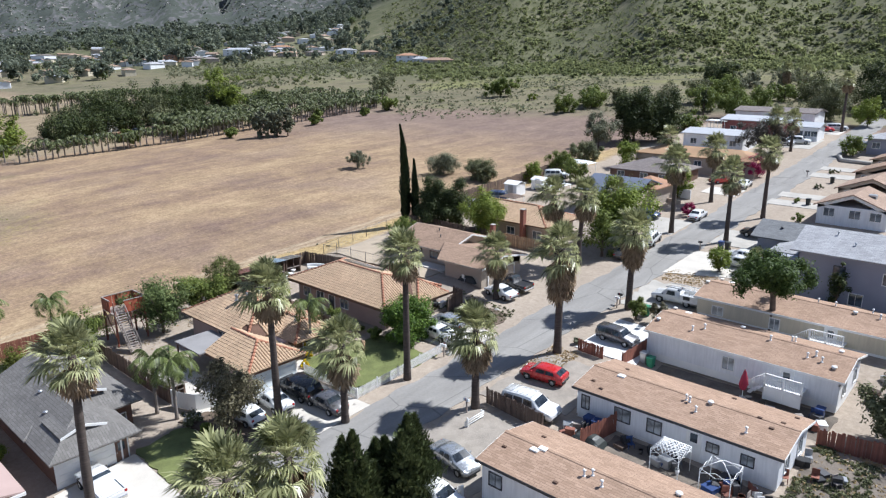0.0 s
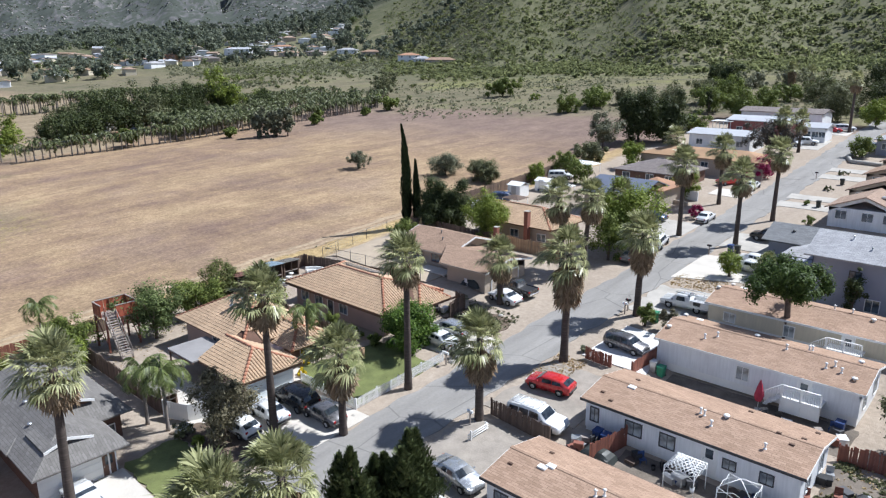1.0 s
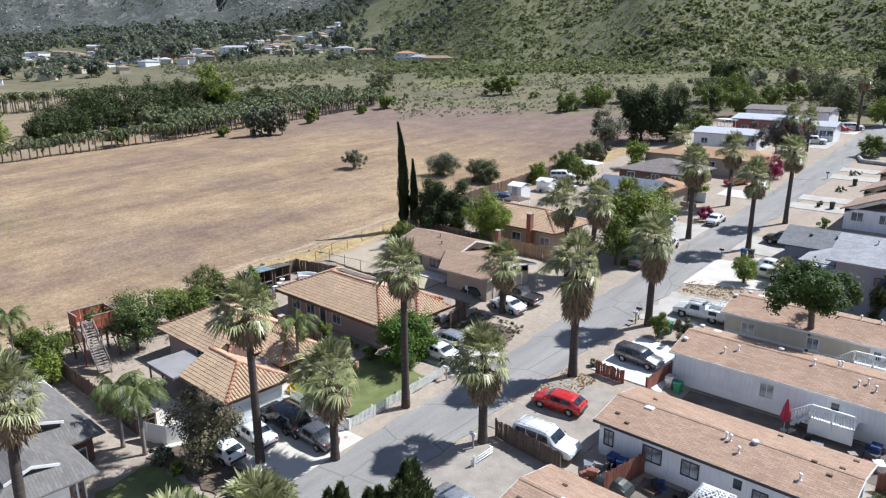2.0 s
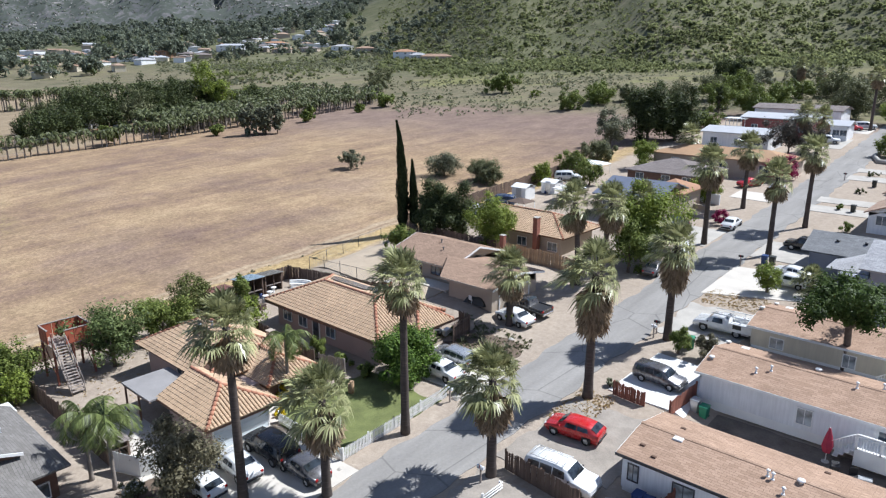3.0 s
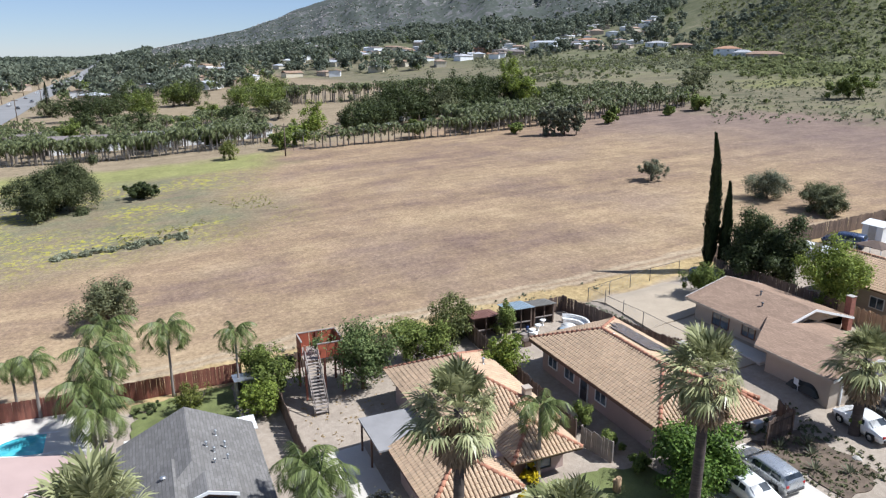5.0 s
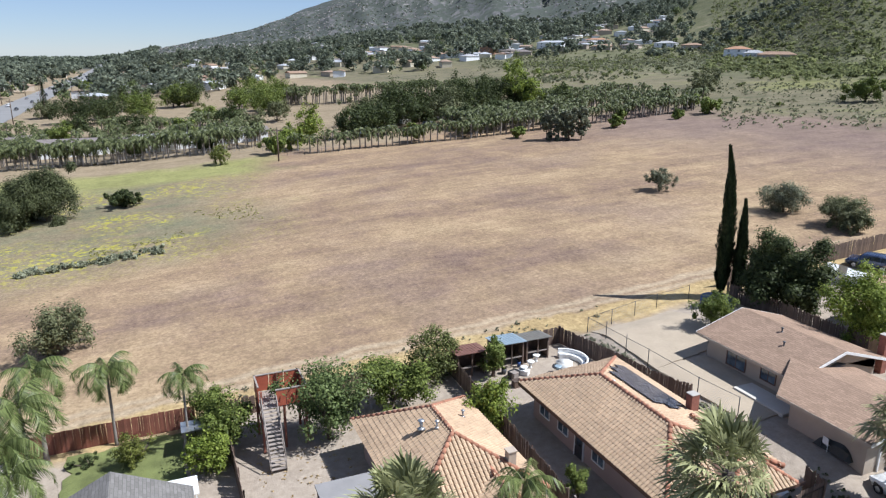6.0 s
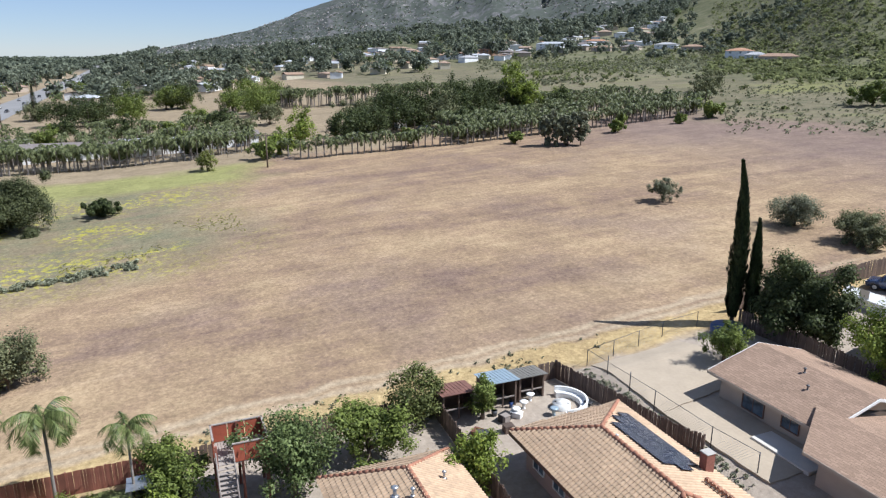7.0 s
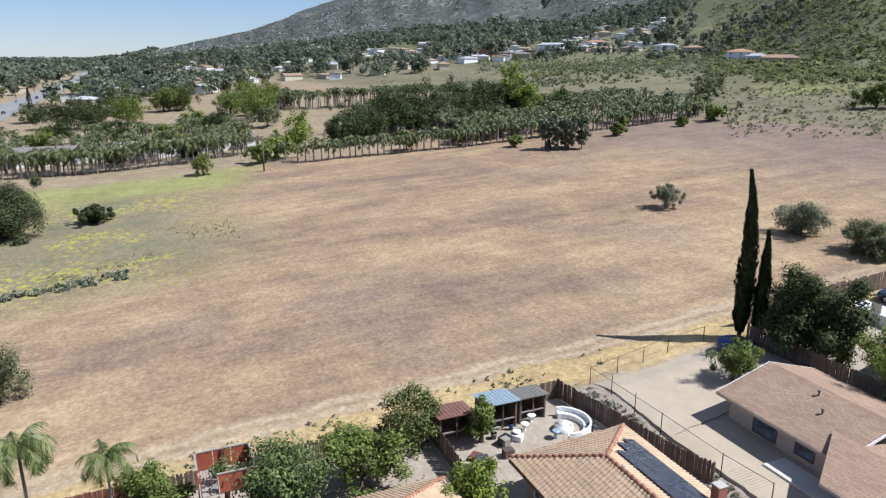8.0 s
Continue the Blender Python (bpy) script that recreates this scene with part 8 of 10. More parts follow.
def conifer(x, y, h, r, plumes, seed, leaves, label):
    """Several pointed plumes of fine upright sprays on one trunk."""
    rng = np.random.default_rng(seed)
    t = thing("conifer", label, "tree", Matrix.Translation((x, y, gz(x, y))), "street conifers")
    part("trunk", tube(bmesh.new(), [(0, 0, -0.4), (0.05, 0, h * 0.5), (0, 0.05, h * 0.9)], [0.2, 0.14, 0.03], 8), BARK, t)
    ps, ds = [], []
    for k in range(plumes):
        a0 = k * 2.4 + rng.uniform(0, 0.6)
        off = 0 if k == 0 else r * rng.uniform(0.35, 0.62)
        top = h * (1 if k == 0 else rng.uniform(0.62, 0.93))
        pr = r * rng.uniform(0.58, 0.76)
        n = leaves // plumes
        u = rng.uniform(0.03, 1.0, n) ** 1.1
        a = rng.uniform(0, 2 * np.pi, n)
        prof = np.interp(u, [0, 0.12, 0.35, 0.7, 1.0], [0.55, 0.95, 1.0, 0.6, 0.03]) * pr
        lump = 1 + 0.22 * np.sin(a * 3 + u * 17 + k) + 0.16 * np.sin(a * 5 - u * 29) + 0.12 * np.sin(a * 8 + u * 50)
        q = prof * lump * rng.uniform(0.55, 1.08, n)
        ps.append(np.stack([q * np.cos(a) + off * math.cos(a0) * (0.5 + 0.6 * u), q * np.sin(a) + off * math.sin(a0) * (0.5 + 0.6 * u), 0.2 + u * (top - 0.2)], 1))
        ds.append(np.stack([np.cos(a), np.sin(a), np.zeros(n)], 1))
    p, d = np.concatenate(ps), np.concatenate(ds)
    m = len(p)
    side = np.stack([-d[:, 1], d[:, 0], np.zeros(m)], 1) + rng.normal(size=(m, 3)) * 0.3
    spray = d * 0.55 + np.array([0, 0, 1.0]) + rng.normal(size=(m, 3)) * 0.3
    s = (0.11 * rng.uniform(0.7, 1.4, m))[:, None]
    v = np.stack([p - spray * s, p + side * s * 0.5, p + spray * s * 1.3, p - side * s * 0.5], 1).reshape(-1, 3)
    part("crown", fast_mesh("crown", v, np.arange(m * 4).reshape(-1, 4), CONIFER), None, t)


conifer(6.6, -15.0, 6.5, 2.0, 6, 124, 26000, "dense dark green conifer with several points by the street")
conifer(7.7, -11.4, 6.3, 2.3, 7, 125, 30000, "dense dark green conifer with several points by the street")
conifer(6.3, -12.9, 4.8, 1.6, 4, 126, 16000, "lower dark green conifer by the street")
cypress("cypress", -38.6, 34.2, 15.2, 0.75, 201, "tall narrow dark cypress with bent tip", (-0.9, 0), 6500)
cypress("cypress", -37.7, 35.4, 10.0, 0.58, 202, "narrow dark cypress, the shorter of two", (-0.2, 0), 4200)

queen_palm(-14.5, -2.3, 5.2, 0, 1.05, 0.15, label="feather palm before a tile-roofed house")
queen_palm(-16.6, -16.6, 4.8, 1, 1.1, 0.16, label="feather palm beside a grey-roofed house")
queen_palm(-14.4, -16.0, 5.0, 2, 1.15, 0.16, label="feather palm beside a grey-roofed house")
queen_palm(-38.6, -22.7, 6.1, 0, 1.25, 0.12, (0.2, 0.0), label="feather palm at the field's edge")
queen_palm(-35.2, -17.8, 5.9, 1, 0.95, 0.10, (0.1, 0.0), label="small feather palm at the field's edge")
queen_palm(-40.0, -32.6, 4.8, 2, 1.0, 0.14, label="feather palm beside a pool")
queen_palm(-43.0, -34.6, 3.6, 0, 0.8, 0.12, label="small feather palm behind a pool fence")
queen_palm(-38.4, -27.2, 7.0, 1, 1.35, 0.17, label="tall feather palm beside a pool")
queen_palm(-33.6, -27.4, 6.8, 2, 1.45, 0.17, label="feather palm in a clump beside a pool")
queen_palm(-31.6, -28.2, 5.4, 0, 1.4, 0.17, label="feather palm in a clump beside a pool")
queen_palm(-29.2, -27.6, 4.6, 1, 1.25, 0.17, label="feather palm in a clump beside a pool")
fan_palm(10.8, 42.4, 1.6, 2, 0.9, 0.0, 0.2, label="short bushy fan palm beside a drive")

# ---- single trees in the open field ----
BROAD = leafy("broad_tree_leaf", (0.04, 0.052, 0.02), (0.15, 0.165, 0.075), 0.4)
tree("field_tree", -79.6, 60.0, 4.0, 2.5, LEAF_GREYG, "low spreading olive-coloured tree with several stems in dry grass", 160, leaves=6500, size=0.13, rz=1.4, zc=2.3, clumps=70, limbs=9, trunk=0.13)
tree("field_bush", -58.9, 65.2, 5.0, 2.9, LEAF_GREYG, "round grey-green bush tree in dry grass", 161, leaves=9000, size=0.15, rz=2.5, zc=2.4, clumps=80)
tree("field_bush", -49.6, 65.2, 4.4, 3.0, LEAF_OLIVE, "round olive-green bush tree in dry grass", 162, leaves=9000, size=0.15, rz=2.3, zc=2.1, clumps=80)
tree("field_bush", -46.6, 64.0, 3.6, 2.0, LEAF_OLIVE, "olive-green bush tree in dry grass", 163, leaves=3000, size=0.17, rz=1.7, zc=1.7)
tree("broad_tree", -123.0, -36.0, 10.5, 5.4, BROAD, "broad dark olive tree at the field's side", 164, leaves=24000, size=0.2, rz=4.4, zc=4.6, clumps=50)
tree("broad_tree", -119.0, -41.0, 9.0, 5.0, BROAD, "broad dark olive tree at the field's side", 165, leaves=18000, size=0.2, rz=3.8, zc=3.9, clumps=44)
tree("broad_tree", -128.0, -41.0, 6.6, 4.0, BROAD, "broad olive tree at the field's side", 166, leaves=11000, size=0.19, rz=2.8, zc=2.8, clumps=36)
bush("dark_mound", -129.0, -23.4, 4.6, 3.0, LEAF_DARK, "low dark green mound of shrub in the field", 167, leaves=9000, size=0.26, n=60)
tree("field_edge_tree", -58.8, -28.4, 6.0, 3.2, LEAF_OLIVE, "grey-green tree at the field's edge", 168, leaves=6000, size=0.17, rz=2.8, zc=2.8, clumps=40)
tree("yellow_tree", -165.0, -2.6, 4.6, 2.6, leafy("pale_lime_leaf", (0.12, 0.14, 0.03), (0.28, 0.30, 0.09), 0.35), "small yellow-green tree in grass", 169, leaves=1800, size=0.24)
tree("oak", -135.8, 183.0, 7.4, 6.2, LEAF_MID, "broad dark green tree alone in a meadow", 170, leaves=6000, size=0.36, rz=3.0, clumps=40, trunk=0.3)
bush("meadow_bush", -117.0, 178.0, 2.6, 2.8, LEAF_BRIGHT, "bright green bush in a meadow", 171, leaves=900, size=0.25)
tree("meadow_tree", -86.8, 153.0, 5.4, 4.0, LEAF_MID, "round green tree in a meadow", 172, leaves=4500, size=0.28, rz=2.6, zc=2.6)
tree("meadow_tree", -87.4, 170.5, 6.6, 4.2, LEAF_MID, "round green tree in a meadow", 173, leaves=4500, size=0.28, rz=3.0, zc=3.2)
tree("meadow_tree", -80.0, 176.0, 6.0, 3.4, LEAF_OLIVE, "round green tree in a meadow", 174, leaves=3500, size=0.28, rz=2.8, zc=3.0)
tree("eucalyptus", -43.0, 115.0, 15.0, 5.2, LEAF_DARK, "tall dark eucalyptus beyond the houses", 175, leaves=13000, size=0.30, rz=7.4, zc=6.8, clumps=60, trunk=0.35)
tree("eucalyptus", -37.6, 117.0, 12.5, 4.4, LEAF_DARK, "tall dark eucalyptus beyond the houses", 176, leaves=10000, size=0.30, rz=6.2, zc=5.6, clumps=50, trunk=0.3)
tree("pale_tree", -46.0, 104.0, 7.4, 4.0, LEAF_GREYG, "pale grey-green tree beyond the houses", 177, leaves=5000, size=0.26, rz=3.2, clumps=40)
tree("willow_bush", -41.0, 90.0, 4.6, 4.0, LEAF_OLIVE, "broad olive-green bush tree by a yard", 178, leaves=5000, size=0.22, rz=2.1, zc=2.2, clumps=36)
tree("yard_tree", -32.0, 72.0, 4.4, 2.2, LEAF_MID, "green tree in a back yard", 179, leaves=3200, size=0.18)
tree("yard_tree", -39.6, 68.5, 3.6, 1.9, LEAF_BRIGHT, "bright green tree by a fence", 180, leaves=2400, size=0.18)
tree("yard_tree", -38.8, 77.0, 4.4, 2.6, LEAF_MID, "green tree by a fence", 181, leaves=2800, size=0.2)
tree("yard_tree", -30.0, 88.0, 5.4, 2.6, LEAF_BRIGHT, "bright green tree between yards", 182, leaves=3400, size=0.2)
tree("yard_tree", -11.8, 71.0, 4.6, 2.2, LEAF_BRIGHT, "green tree beside a white wall", 183, leaves=3600, size=0.18)
tree("bare_tree", -12.6, 112.0, 7.4, 4.6, leafy("dry_twig", (0.06, 0.055, 0.045), (0.16, 0.145, 0.12), 0.2), "thin grey-brown tree by the street", 184, leaves=5200, size=0.22, rz=3.2, clumps=40, limbs=12)
tree("street_tree", -3.0, 157.0, 6.2, 3.4, LEAF_BRIGHT, "round green tree at the street's end", 185, leaves=3600, size=0.26)
tree("street_tree", 3.0, 118.0, 4.4, 2.6, LEAF_MID, "green tree behind a low wall", 186, leaves=2600, size=0.22)
tree("far_tree", -14.0, 163.0, 9.0, 4.4, LEAF_OLIVE, "tall grey-green tree at the street's end", 187, leaves=5000, size=0.3, rz=4.0)
tree("far_tree", -58.0, 186.0, 9.0, 4.6, LEAF_OLIVE, "tall green tree beyond the houses", 188, leaves=5000, size=0.3, rz=4.0)
tree("far_tree", -48.0, 168.0, 8.0, 5.0, LEAF_MID, "green tree beyond the houses", 189, leaves=4600, size=0.3, rz=3.4)
tree("far_tree", -37.0, 160.0, 7.0, 4.6, LEAF_MID, "green tree beyond the houses", 190, leaves=4600, size=0.3, rz=3.0)
tree("far_tree", -64.0, 217.0, 11.0, 5.6, LEAF_DARK, "tall dark tree beyond the houses", 191, leaves=5000, size=0.36, rz=4.6)
tree("far_tree", -58.0, 212.0, 10.0, 4.6, LEAF_DARK, "tall dark tree beyond the houses", 192, leaves=4000, size=0.36, rz=4.2)
tree("far_tree", -60.0, 238.0, 6.0, 5.6, LEAF_GREYG, "broad grey-green shrub on a slope", 193, leaves=3000, size=0.36, rz=2.6, zc=2.8)
tree("far_tree", -35.6, 200.0, 6.6, 5.0, LEAF_MID, "green tree on a slope", 194, leaves=3000, size=0.36, rz=2.8, zc=3.0)
tree("far_tree", -6.0, 195.0, 14.0, 5.0, LEAF_DARK, "tall dark tree at the foot of the hill", 195, leaves=5000, size=0.36, rz=6.0)
tree("far_tree", 2.0, 188.0, 12.0, 5.0, LEAF_DARK, "tall dark tree at the foot of the hill", 196, leaves=5000, size=0.36, rz=5.4)
tree("tuft_tree", -45.0, 160.0, 9.0, 0.9, LEAF_DARK, "thin tall dark tree beyond the houses", 197, leaves=1600, size=0.25, rz=4.2, zc=4.6)
for i, (x, y, h, r, mt) in enumerate(((-84.4, 165.0, 6.4, 4.2, LEAF_MID), (-33.0, 156.0, 8.0, 4.4, LEAF_MID), (-58.4, 219.0, 6.0, 5.0, LEAF_GREYG), (-35.5, 178.0, 7.0, 5.0, LEAF_MID), (-60.3, 169.3, 8.5, 4.4, LEAF_OLIVE), (-51.0, 250.0, 6.0, 5.4, LEAF_GREYG), (-39.3, 134.6, 5.0, 4.6, LEAF_MID), (-22.3, 183.0, 11.0, 5.0, LEAF_OLIVE), (-15.5, 180.0, 9.0, 4.6, LEAF_OLIVE), (-11.8, 194.0, 14.0, 5.4, LEAF_DARK), (-5.0, 178.0, 11.0, 4.6, LEAF_DARK), (-53.5, 194.0, 9.0, 5.2, LEAF_MID), (-70.0, 226.0, 5.0, 4.4, LEAF_OLIVE), (-28.0, 205.0, 8.0, 5.0, LEAF_MID))):
    tree("slope_tree", x, y, h, r, mt, "broad green tree beyond the street's houses", 800 + i, leaves=3800, size=0.3, clumps=50, rz=h * 0.47, zc=h * 0.48, trunk=0.25, limbs=3, group="trees beyond the street")
fan_palm(-24.5, 95.0, 5.4, 0, 1.4, 1.0, 0.3, label="fan palm between far yards")
fan_palm(-10.4, 113.0, 7.6, 1, 1.35, 0.8, 0.3, label="fan palm by the far street", turn=1.0)
fan_palm(-8.6, 118.0, 6.6, 2, 1.35, 0.8, 0.3, label="fan palm by the far street", turn=2.0)
fan_palm(-6.2, 147.0, 12.0, 0, 1.3, 1.0, 0.32, label="tall fan palm at the street's end", turn=3.0)
fan_palm(-46.0, 234.0, 7.5, 1, 1.5, 3.0, 0.4, label="shaggy fan palm on a far slope", turn=0.5)
fan_palm(-39.0, 232.0, 6.5, 2, 1.5, 3.0, 0.4, label="shaggy fan palm on a far slope", turn=2.5)

# ---- weeds and clumps ----
rng = np.random.default_rng(7)


def weeds(name, n, area, mat, label, seed, h=(0.15, 0.5), r=(0.15, 0.5), leaves=10, keep=None):
    g = np.random.default_rng(seed)
    spots = []
    while len(spots) < n:
        x, y = g.uniform(area[0], area[1]), g.uniform(area[2], area[3])
        if keep and not keep(x, y):
            continue
        spots.append((x, y, g.uniform(*h), g.uniform(*r)))
    return tree_stuff(name, spots, mat, label, seed, leaves, 0.42, "weeds")


STRAW = leafy("straw", (0.40, 0.29, 0.15), (0.60, 0.46, 0.25), 0.5, 0.8)
SAGE = leafy("sage_leaf", (0.19, 0.20, 0.125), (0.38, 0.39, 0.27), 0.35, 0.7)
weeds("yellow_flowers", 300, (-116, -92, -28, -2), leafy("pale_yellow_flower", (0.27, 0.26, 0.085), (0.42, 0.40, 0.14), 0.4), "yellow wild flowers in dry grass", 313, (0.08, 0.2), (0.1, 0.28), 14, lambda x, y: noise.noise(Vector((x * 0.08, y * 0.08, 9))) > 0.15)
weeds("green_weeds", 90, (-43.2, -40.0, -36, 22), LEAF_GREYG, "grey-green weeds along a track", 303, (0.1, 0.3), (0.12, 0.35), 12, lambda x, y: noise.noise(Vector((x * 0.2, y * 0.2, 2))) > 0.05)
weeds("yard_weeds", 420, (-37, -19, 15.4, 17.0), SAGE, "green weeds along a fence line", 304, (0.08, 0.22), (0.1, 0.28), 14)
weeds("sage_scrub", 110, (-96, -84, -36, -18), SAGE, "low grey-green scrub in a hollow", 307, (0.25, 0.7), (0.3, 0.8), 50, lambda x, y: abs(x + 91 + (y + 27) * 0.12) < 1.6)
weeds("verge_weeds", 420, (2.6, 5.6, 8.0, 13.2), STRAW, "dry weeds on the verge", 308, (0.04, 0.15), (0.05, 0.18), 8)
weeds("verge_weeds", 420, (2.6, 8.6, 34.6, 38.5), STRAW, "dry grass on a verge", 309, (0.04, 0.15), (0.05, 0.2), 8)
weeds("garden_weeds", 330, (-13.0, -4.8, 11.9, 17.6), LEAF_OLIVE, "low green weeds in a bare garden bed", 318, (0.06, 0.22), (0.1, 0.3), 14)
weeds("lot_weeds", 260, (-33, -24, -14, 2), STRAW, "dry leaves and weeds in a back yard", 310, (0.03, 0.08), (0.05, 0.2), 6)
weeds("back_yard_weeds", 640, (26.0, 31.5, 3.0, 12.0), LEAF_OLIVE, "rank green weeds in a dry back yard", 314, (0.08, 0.25), (0.1, 0.3), 14, lambda x, y: noise.noise(Vector((x * 0.4, y * 0.4, 3))) > -0.05)
weeds("back_yard_straw", 260, (26.0, 31.5, 3.0, 12.0), STRAW, "dry grass in a back yard", 315, (0.06, 0.2), (0.08, 0.25), 9)
weeds("lawn_grass", 1400, (-13.0, -5.4, -4.4, 4.4), leafy("grass_blade", (0.07, 0.11, 0.02), (0.20, 0.27, 0.07), 0.4), "uneven green grass of a lawn", 316, (0.03, 0.09), (0.06, 0.16), 8)

# ---- houses farther up the street ----
ROOF_TILE_FAR = plain("far_clay_tile", (0.34, 0.19, 0.115), 0.9, var=0.2, scale=0.5, fine=3)
ROOF_BLUE = plain("blue_grey_roof", (0.115, 0.135, 0.185), 0.6, var=0.08, scale=0.5)
ROOF_BROWNGREY = shingles("brown_grey_shingles", (0.20, 0.172, 0.16), (0.215, 0.187, 0.175))
ROOF_ORANGE = plain("orange_brown_roof", (0.36, 0.225, 0.125), 0.9, var=0.14, scale=0.4)


def tiled_far():
    t = thing("ranch_house", "house with orange clay tile roof behind a board fence", "house", group="street houses")
    walls_box(t, -27.0, -15.8, 38.2, 45.4, 1.6, 4.95, STUCCO_TAN)
    main = hip_planes(-28.0, -15.0, 37.4, 46.2, 5.0, 6.8, False, True)
    r = roof_shell(t, main, TILE_BED, 0.12)
    tiled(r, tile_places(main), lambda m: m.translation.y)
    bm = bmesh.new()
    caps(bm, main[0][3], main[0][2])
    for q in main[2:]:
        caps(bm, q[0], q[2])
        caps(bm, q[1], q[2])
    tagged(part("ridge_cap", bm, TILE_RIDGE, r), kind="stuff")
    ch = part("chimney", boxes(((-19.1, 37.0, 1.6), (-18.5, 37.7, 7.1))), BRICK, t, "slim red brick chimney")
    part("chimney_cap", boxes(((-19.15, 36.95, 7.1), (-18.45, 37.75, 7.18))), CONC_OLD, ch)
    for wx in (-24.5, -21.5, -17.0):
        window(t, (wx, 38.18, 3.6), -90, 1.3, 1.0, WHITE)


tiled_far()
far_house(-17.0, 61.5, 9.0, 10.5, 3.0, 1.8, STUCCO_TAN, ROOF_BLUE, "house with blue-grey panelled roof", hip=False)
far_house(-14.4, 66.0, 5.0, 7.0, 2.9, 1.4, STUCCO_TAN, ROOF_TILE_FAR, "small wing with orange tile roof", hip=True)
far_house(-20.5, 80.0, 12.0, 10.5, 2.5, 1.7, STUCCO_BROWN, ROOF_BROWNGREY, "dark brown house with brown-grey roof", hip=True)
far_house(-17.5, 93.5, 23.0, 8.5, 2.8, 1.4, STUCCO_TAN, ROOF_ORANGE, "long low house with orange-brown roof")
far_house(-23.0, 116.5, 13.0, 8.5, 3.2, 0.9, STUCCO_WHITE, ROOF_WHITE, "factory-built home with white roof", hip=False)
far_house(-21.0, 136.0, 15.0, 9.0, 3.6, 0.9, plain("red_siding", (0.26, 0.09, 0.085), 0.8), ROOF_WHITE, "dark red home with pale roof", hip=False)
far_house(-22.0, 152.0, 19.0, 8.5, 3.6, 0.9, STUCCO_WHITE, ROOF_BROWNGREY, "long home with dark grey roof", hip=False)
far_house(-9.5, 134.0, 4.5, 5.5, 3.0, 0.9, STUCCO_WHITE, ROOF_WHITE, "small white garage by the street", hip=False, name="garage")
t = thing("veranda", "white railed veranda on a red home", "veranda", Matrix.Translation((-29.6, 131.8, on_ground(-29.6, 131.8))))
part("floor", boxes(((-2.2, -1.6, 0.8), (2.2, 1.6, 0.95))), WHITE, t)
part("roof", boxes(((-2.4, -1.8, 3.4), (2.4, 1.8, 3.52))), WHITE, t)
for i in range(6):
    part("post", boxes(((-2.15 + i * 0.84, -1.58, -0.8), (-2.05 + i * 0.84, -1.48, 3.4))), WHITE, t)
part("rail", boxes(((-2.2, -1.6, 1.75), (2.2, -1.5, 1.85))), WHITE, t)
# low white wall in front of the brick house
t = thing("garden_wall", "low white garden wall", "wall")
pts = [(-18.0, 72.6), (-9.4, 70.4)]
z0, z1 = gz(*pts[0]), gz(*pts[1])
part("wall", prism(bmesh.new(), [(-18.0, 72.6, z0 + 1.5), (-9.4, 70.4, z1 + 1.5), (-9.35, 70.6, z1 + 1.5), (-17.95, 72.8, z0 + 1.5)], 2.0), WHITE, t)
t = thing("garden_wall", "low brown retaining wall", "wall")
part("wall", prism(bmesh.new(), [(-17.0, 68.6, 5.2), (-9.4, 66.6, 5.1), (-9.35, 66.9, 5.1), (-16.95, 68.9, 5.2)], 1.2), STUCCO_TAN, t)
t = thing("garden_wall", "curved low pale wall at a corner lot", "wall")
part("wall", tube(bmesh.new(), [(1.6, 124.0, gz(1, 124) + 0.3), (1.0, 116.0, gz(1, 116) + 0.3), (2.6, 111.6, gz(3, 111.6) + 0.3), (8.0, 110.6, gz(8, 110) + 0.3)], [0.45, 0.45, 0.45, 0.45], 6), CONC_OLD, t)

# east side
BH = thing("two_storey_house", "two-storey blue-grey stucco house with light grey roof", "house", group="street houses")
walls_box(BH, 16.2, 28.0, 38.0, 46.0, 1.5, 7.7, STUCCO_GREY)
walls_box(BH, 13.0, 16.2, 42.0, 50.0, 1.5, 5.6, STUCCO_GREY)
for p in hip_planes(15.5, 24.4, 37.3, 46.8, 7.75, 9.5, False, False, "X"):
    part("roof", prism(bmesh.new(), p, 0.15), ROOF_LIGHT, BH)
for p in hip_planes(24.4, 29.0, 36.4, 46.8, 7.7, 9.3, False, False, "Y"):
    part("roof", prism(bmesh.new(), p, 0.15), ROOF_LIGHT, BH)
for p in hip_planes(11.6, 16.2, 43.2, 51.0, 5.7, 6.9, True, False, "X"):
    part("roof", prism(bmesh.new(), p, 0.15), ROOF_LIGHT, BH)
part("gable", prism(bmesh.new(), [(16.2, 38.0, 7.75), (16.3, 38.0, 7.75), (16.3, 42.0, 9.3), (16.2, 42.0, 9.3)], 1.0), STUCCO_GREY, BH)
window(BH, (20.2, 37.98, 6.0), -90, 1.0, 1.1, TRIM_DARK)
window(BH, (24.6, 37.98, 6.0), -90, 1.0, 1.1, WHITE)
window(BH, (22.0, 37.98, 3.4), -90, 1.2, 1.2, WHITE)
window(BH, (16.18, 40.6, 6.0), 180, 1.0, 1.1, WHITE)
window(BH, (16.18, 39.4, 3.6), 180, 1.0, 1.1, WHITE)
for at in ((19.0, 41.0, 9.1), (21.0, 39.6, 8.5), (22.6, 42.5, 9.1)):
    vent_pipe(BH, at, 0.3, 0.06, METAL)
GH = thing("low_house", "low house with grey shingle roof beside the street", "house", group="street houses")
walls_box(GH, 8.8, 20.0, 48.2, 54.6, 2.0, 6.0, STUCCO_GREY)
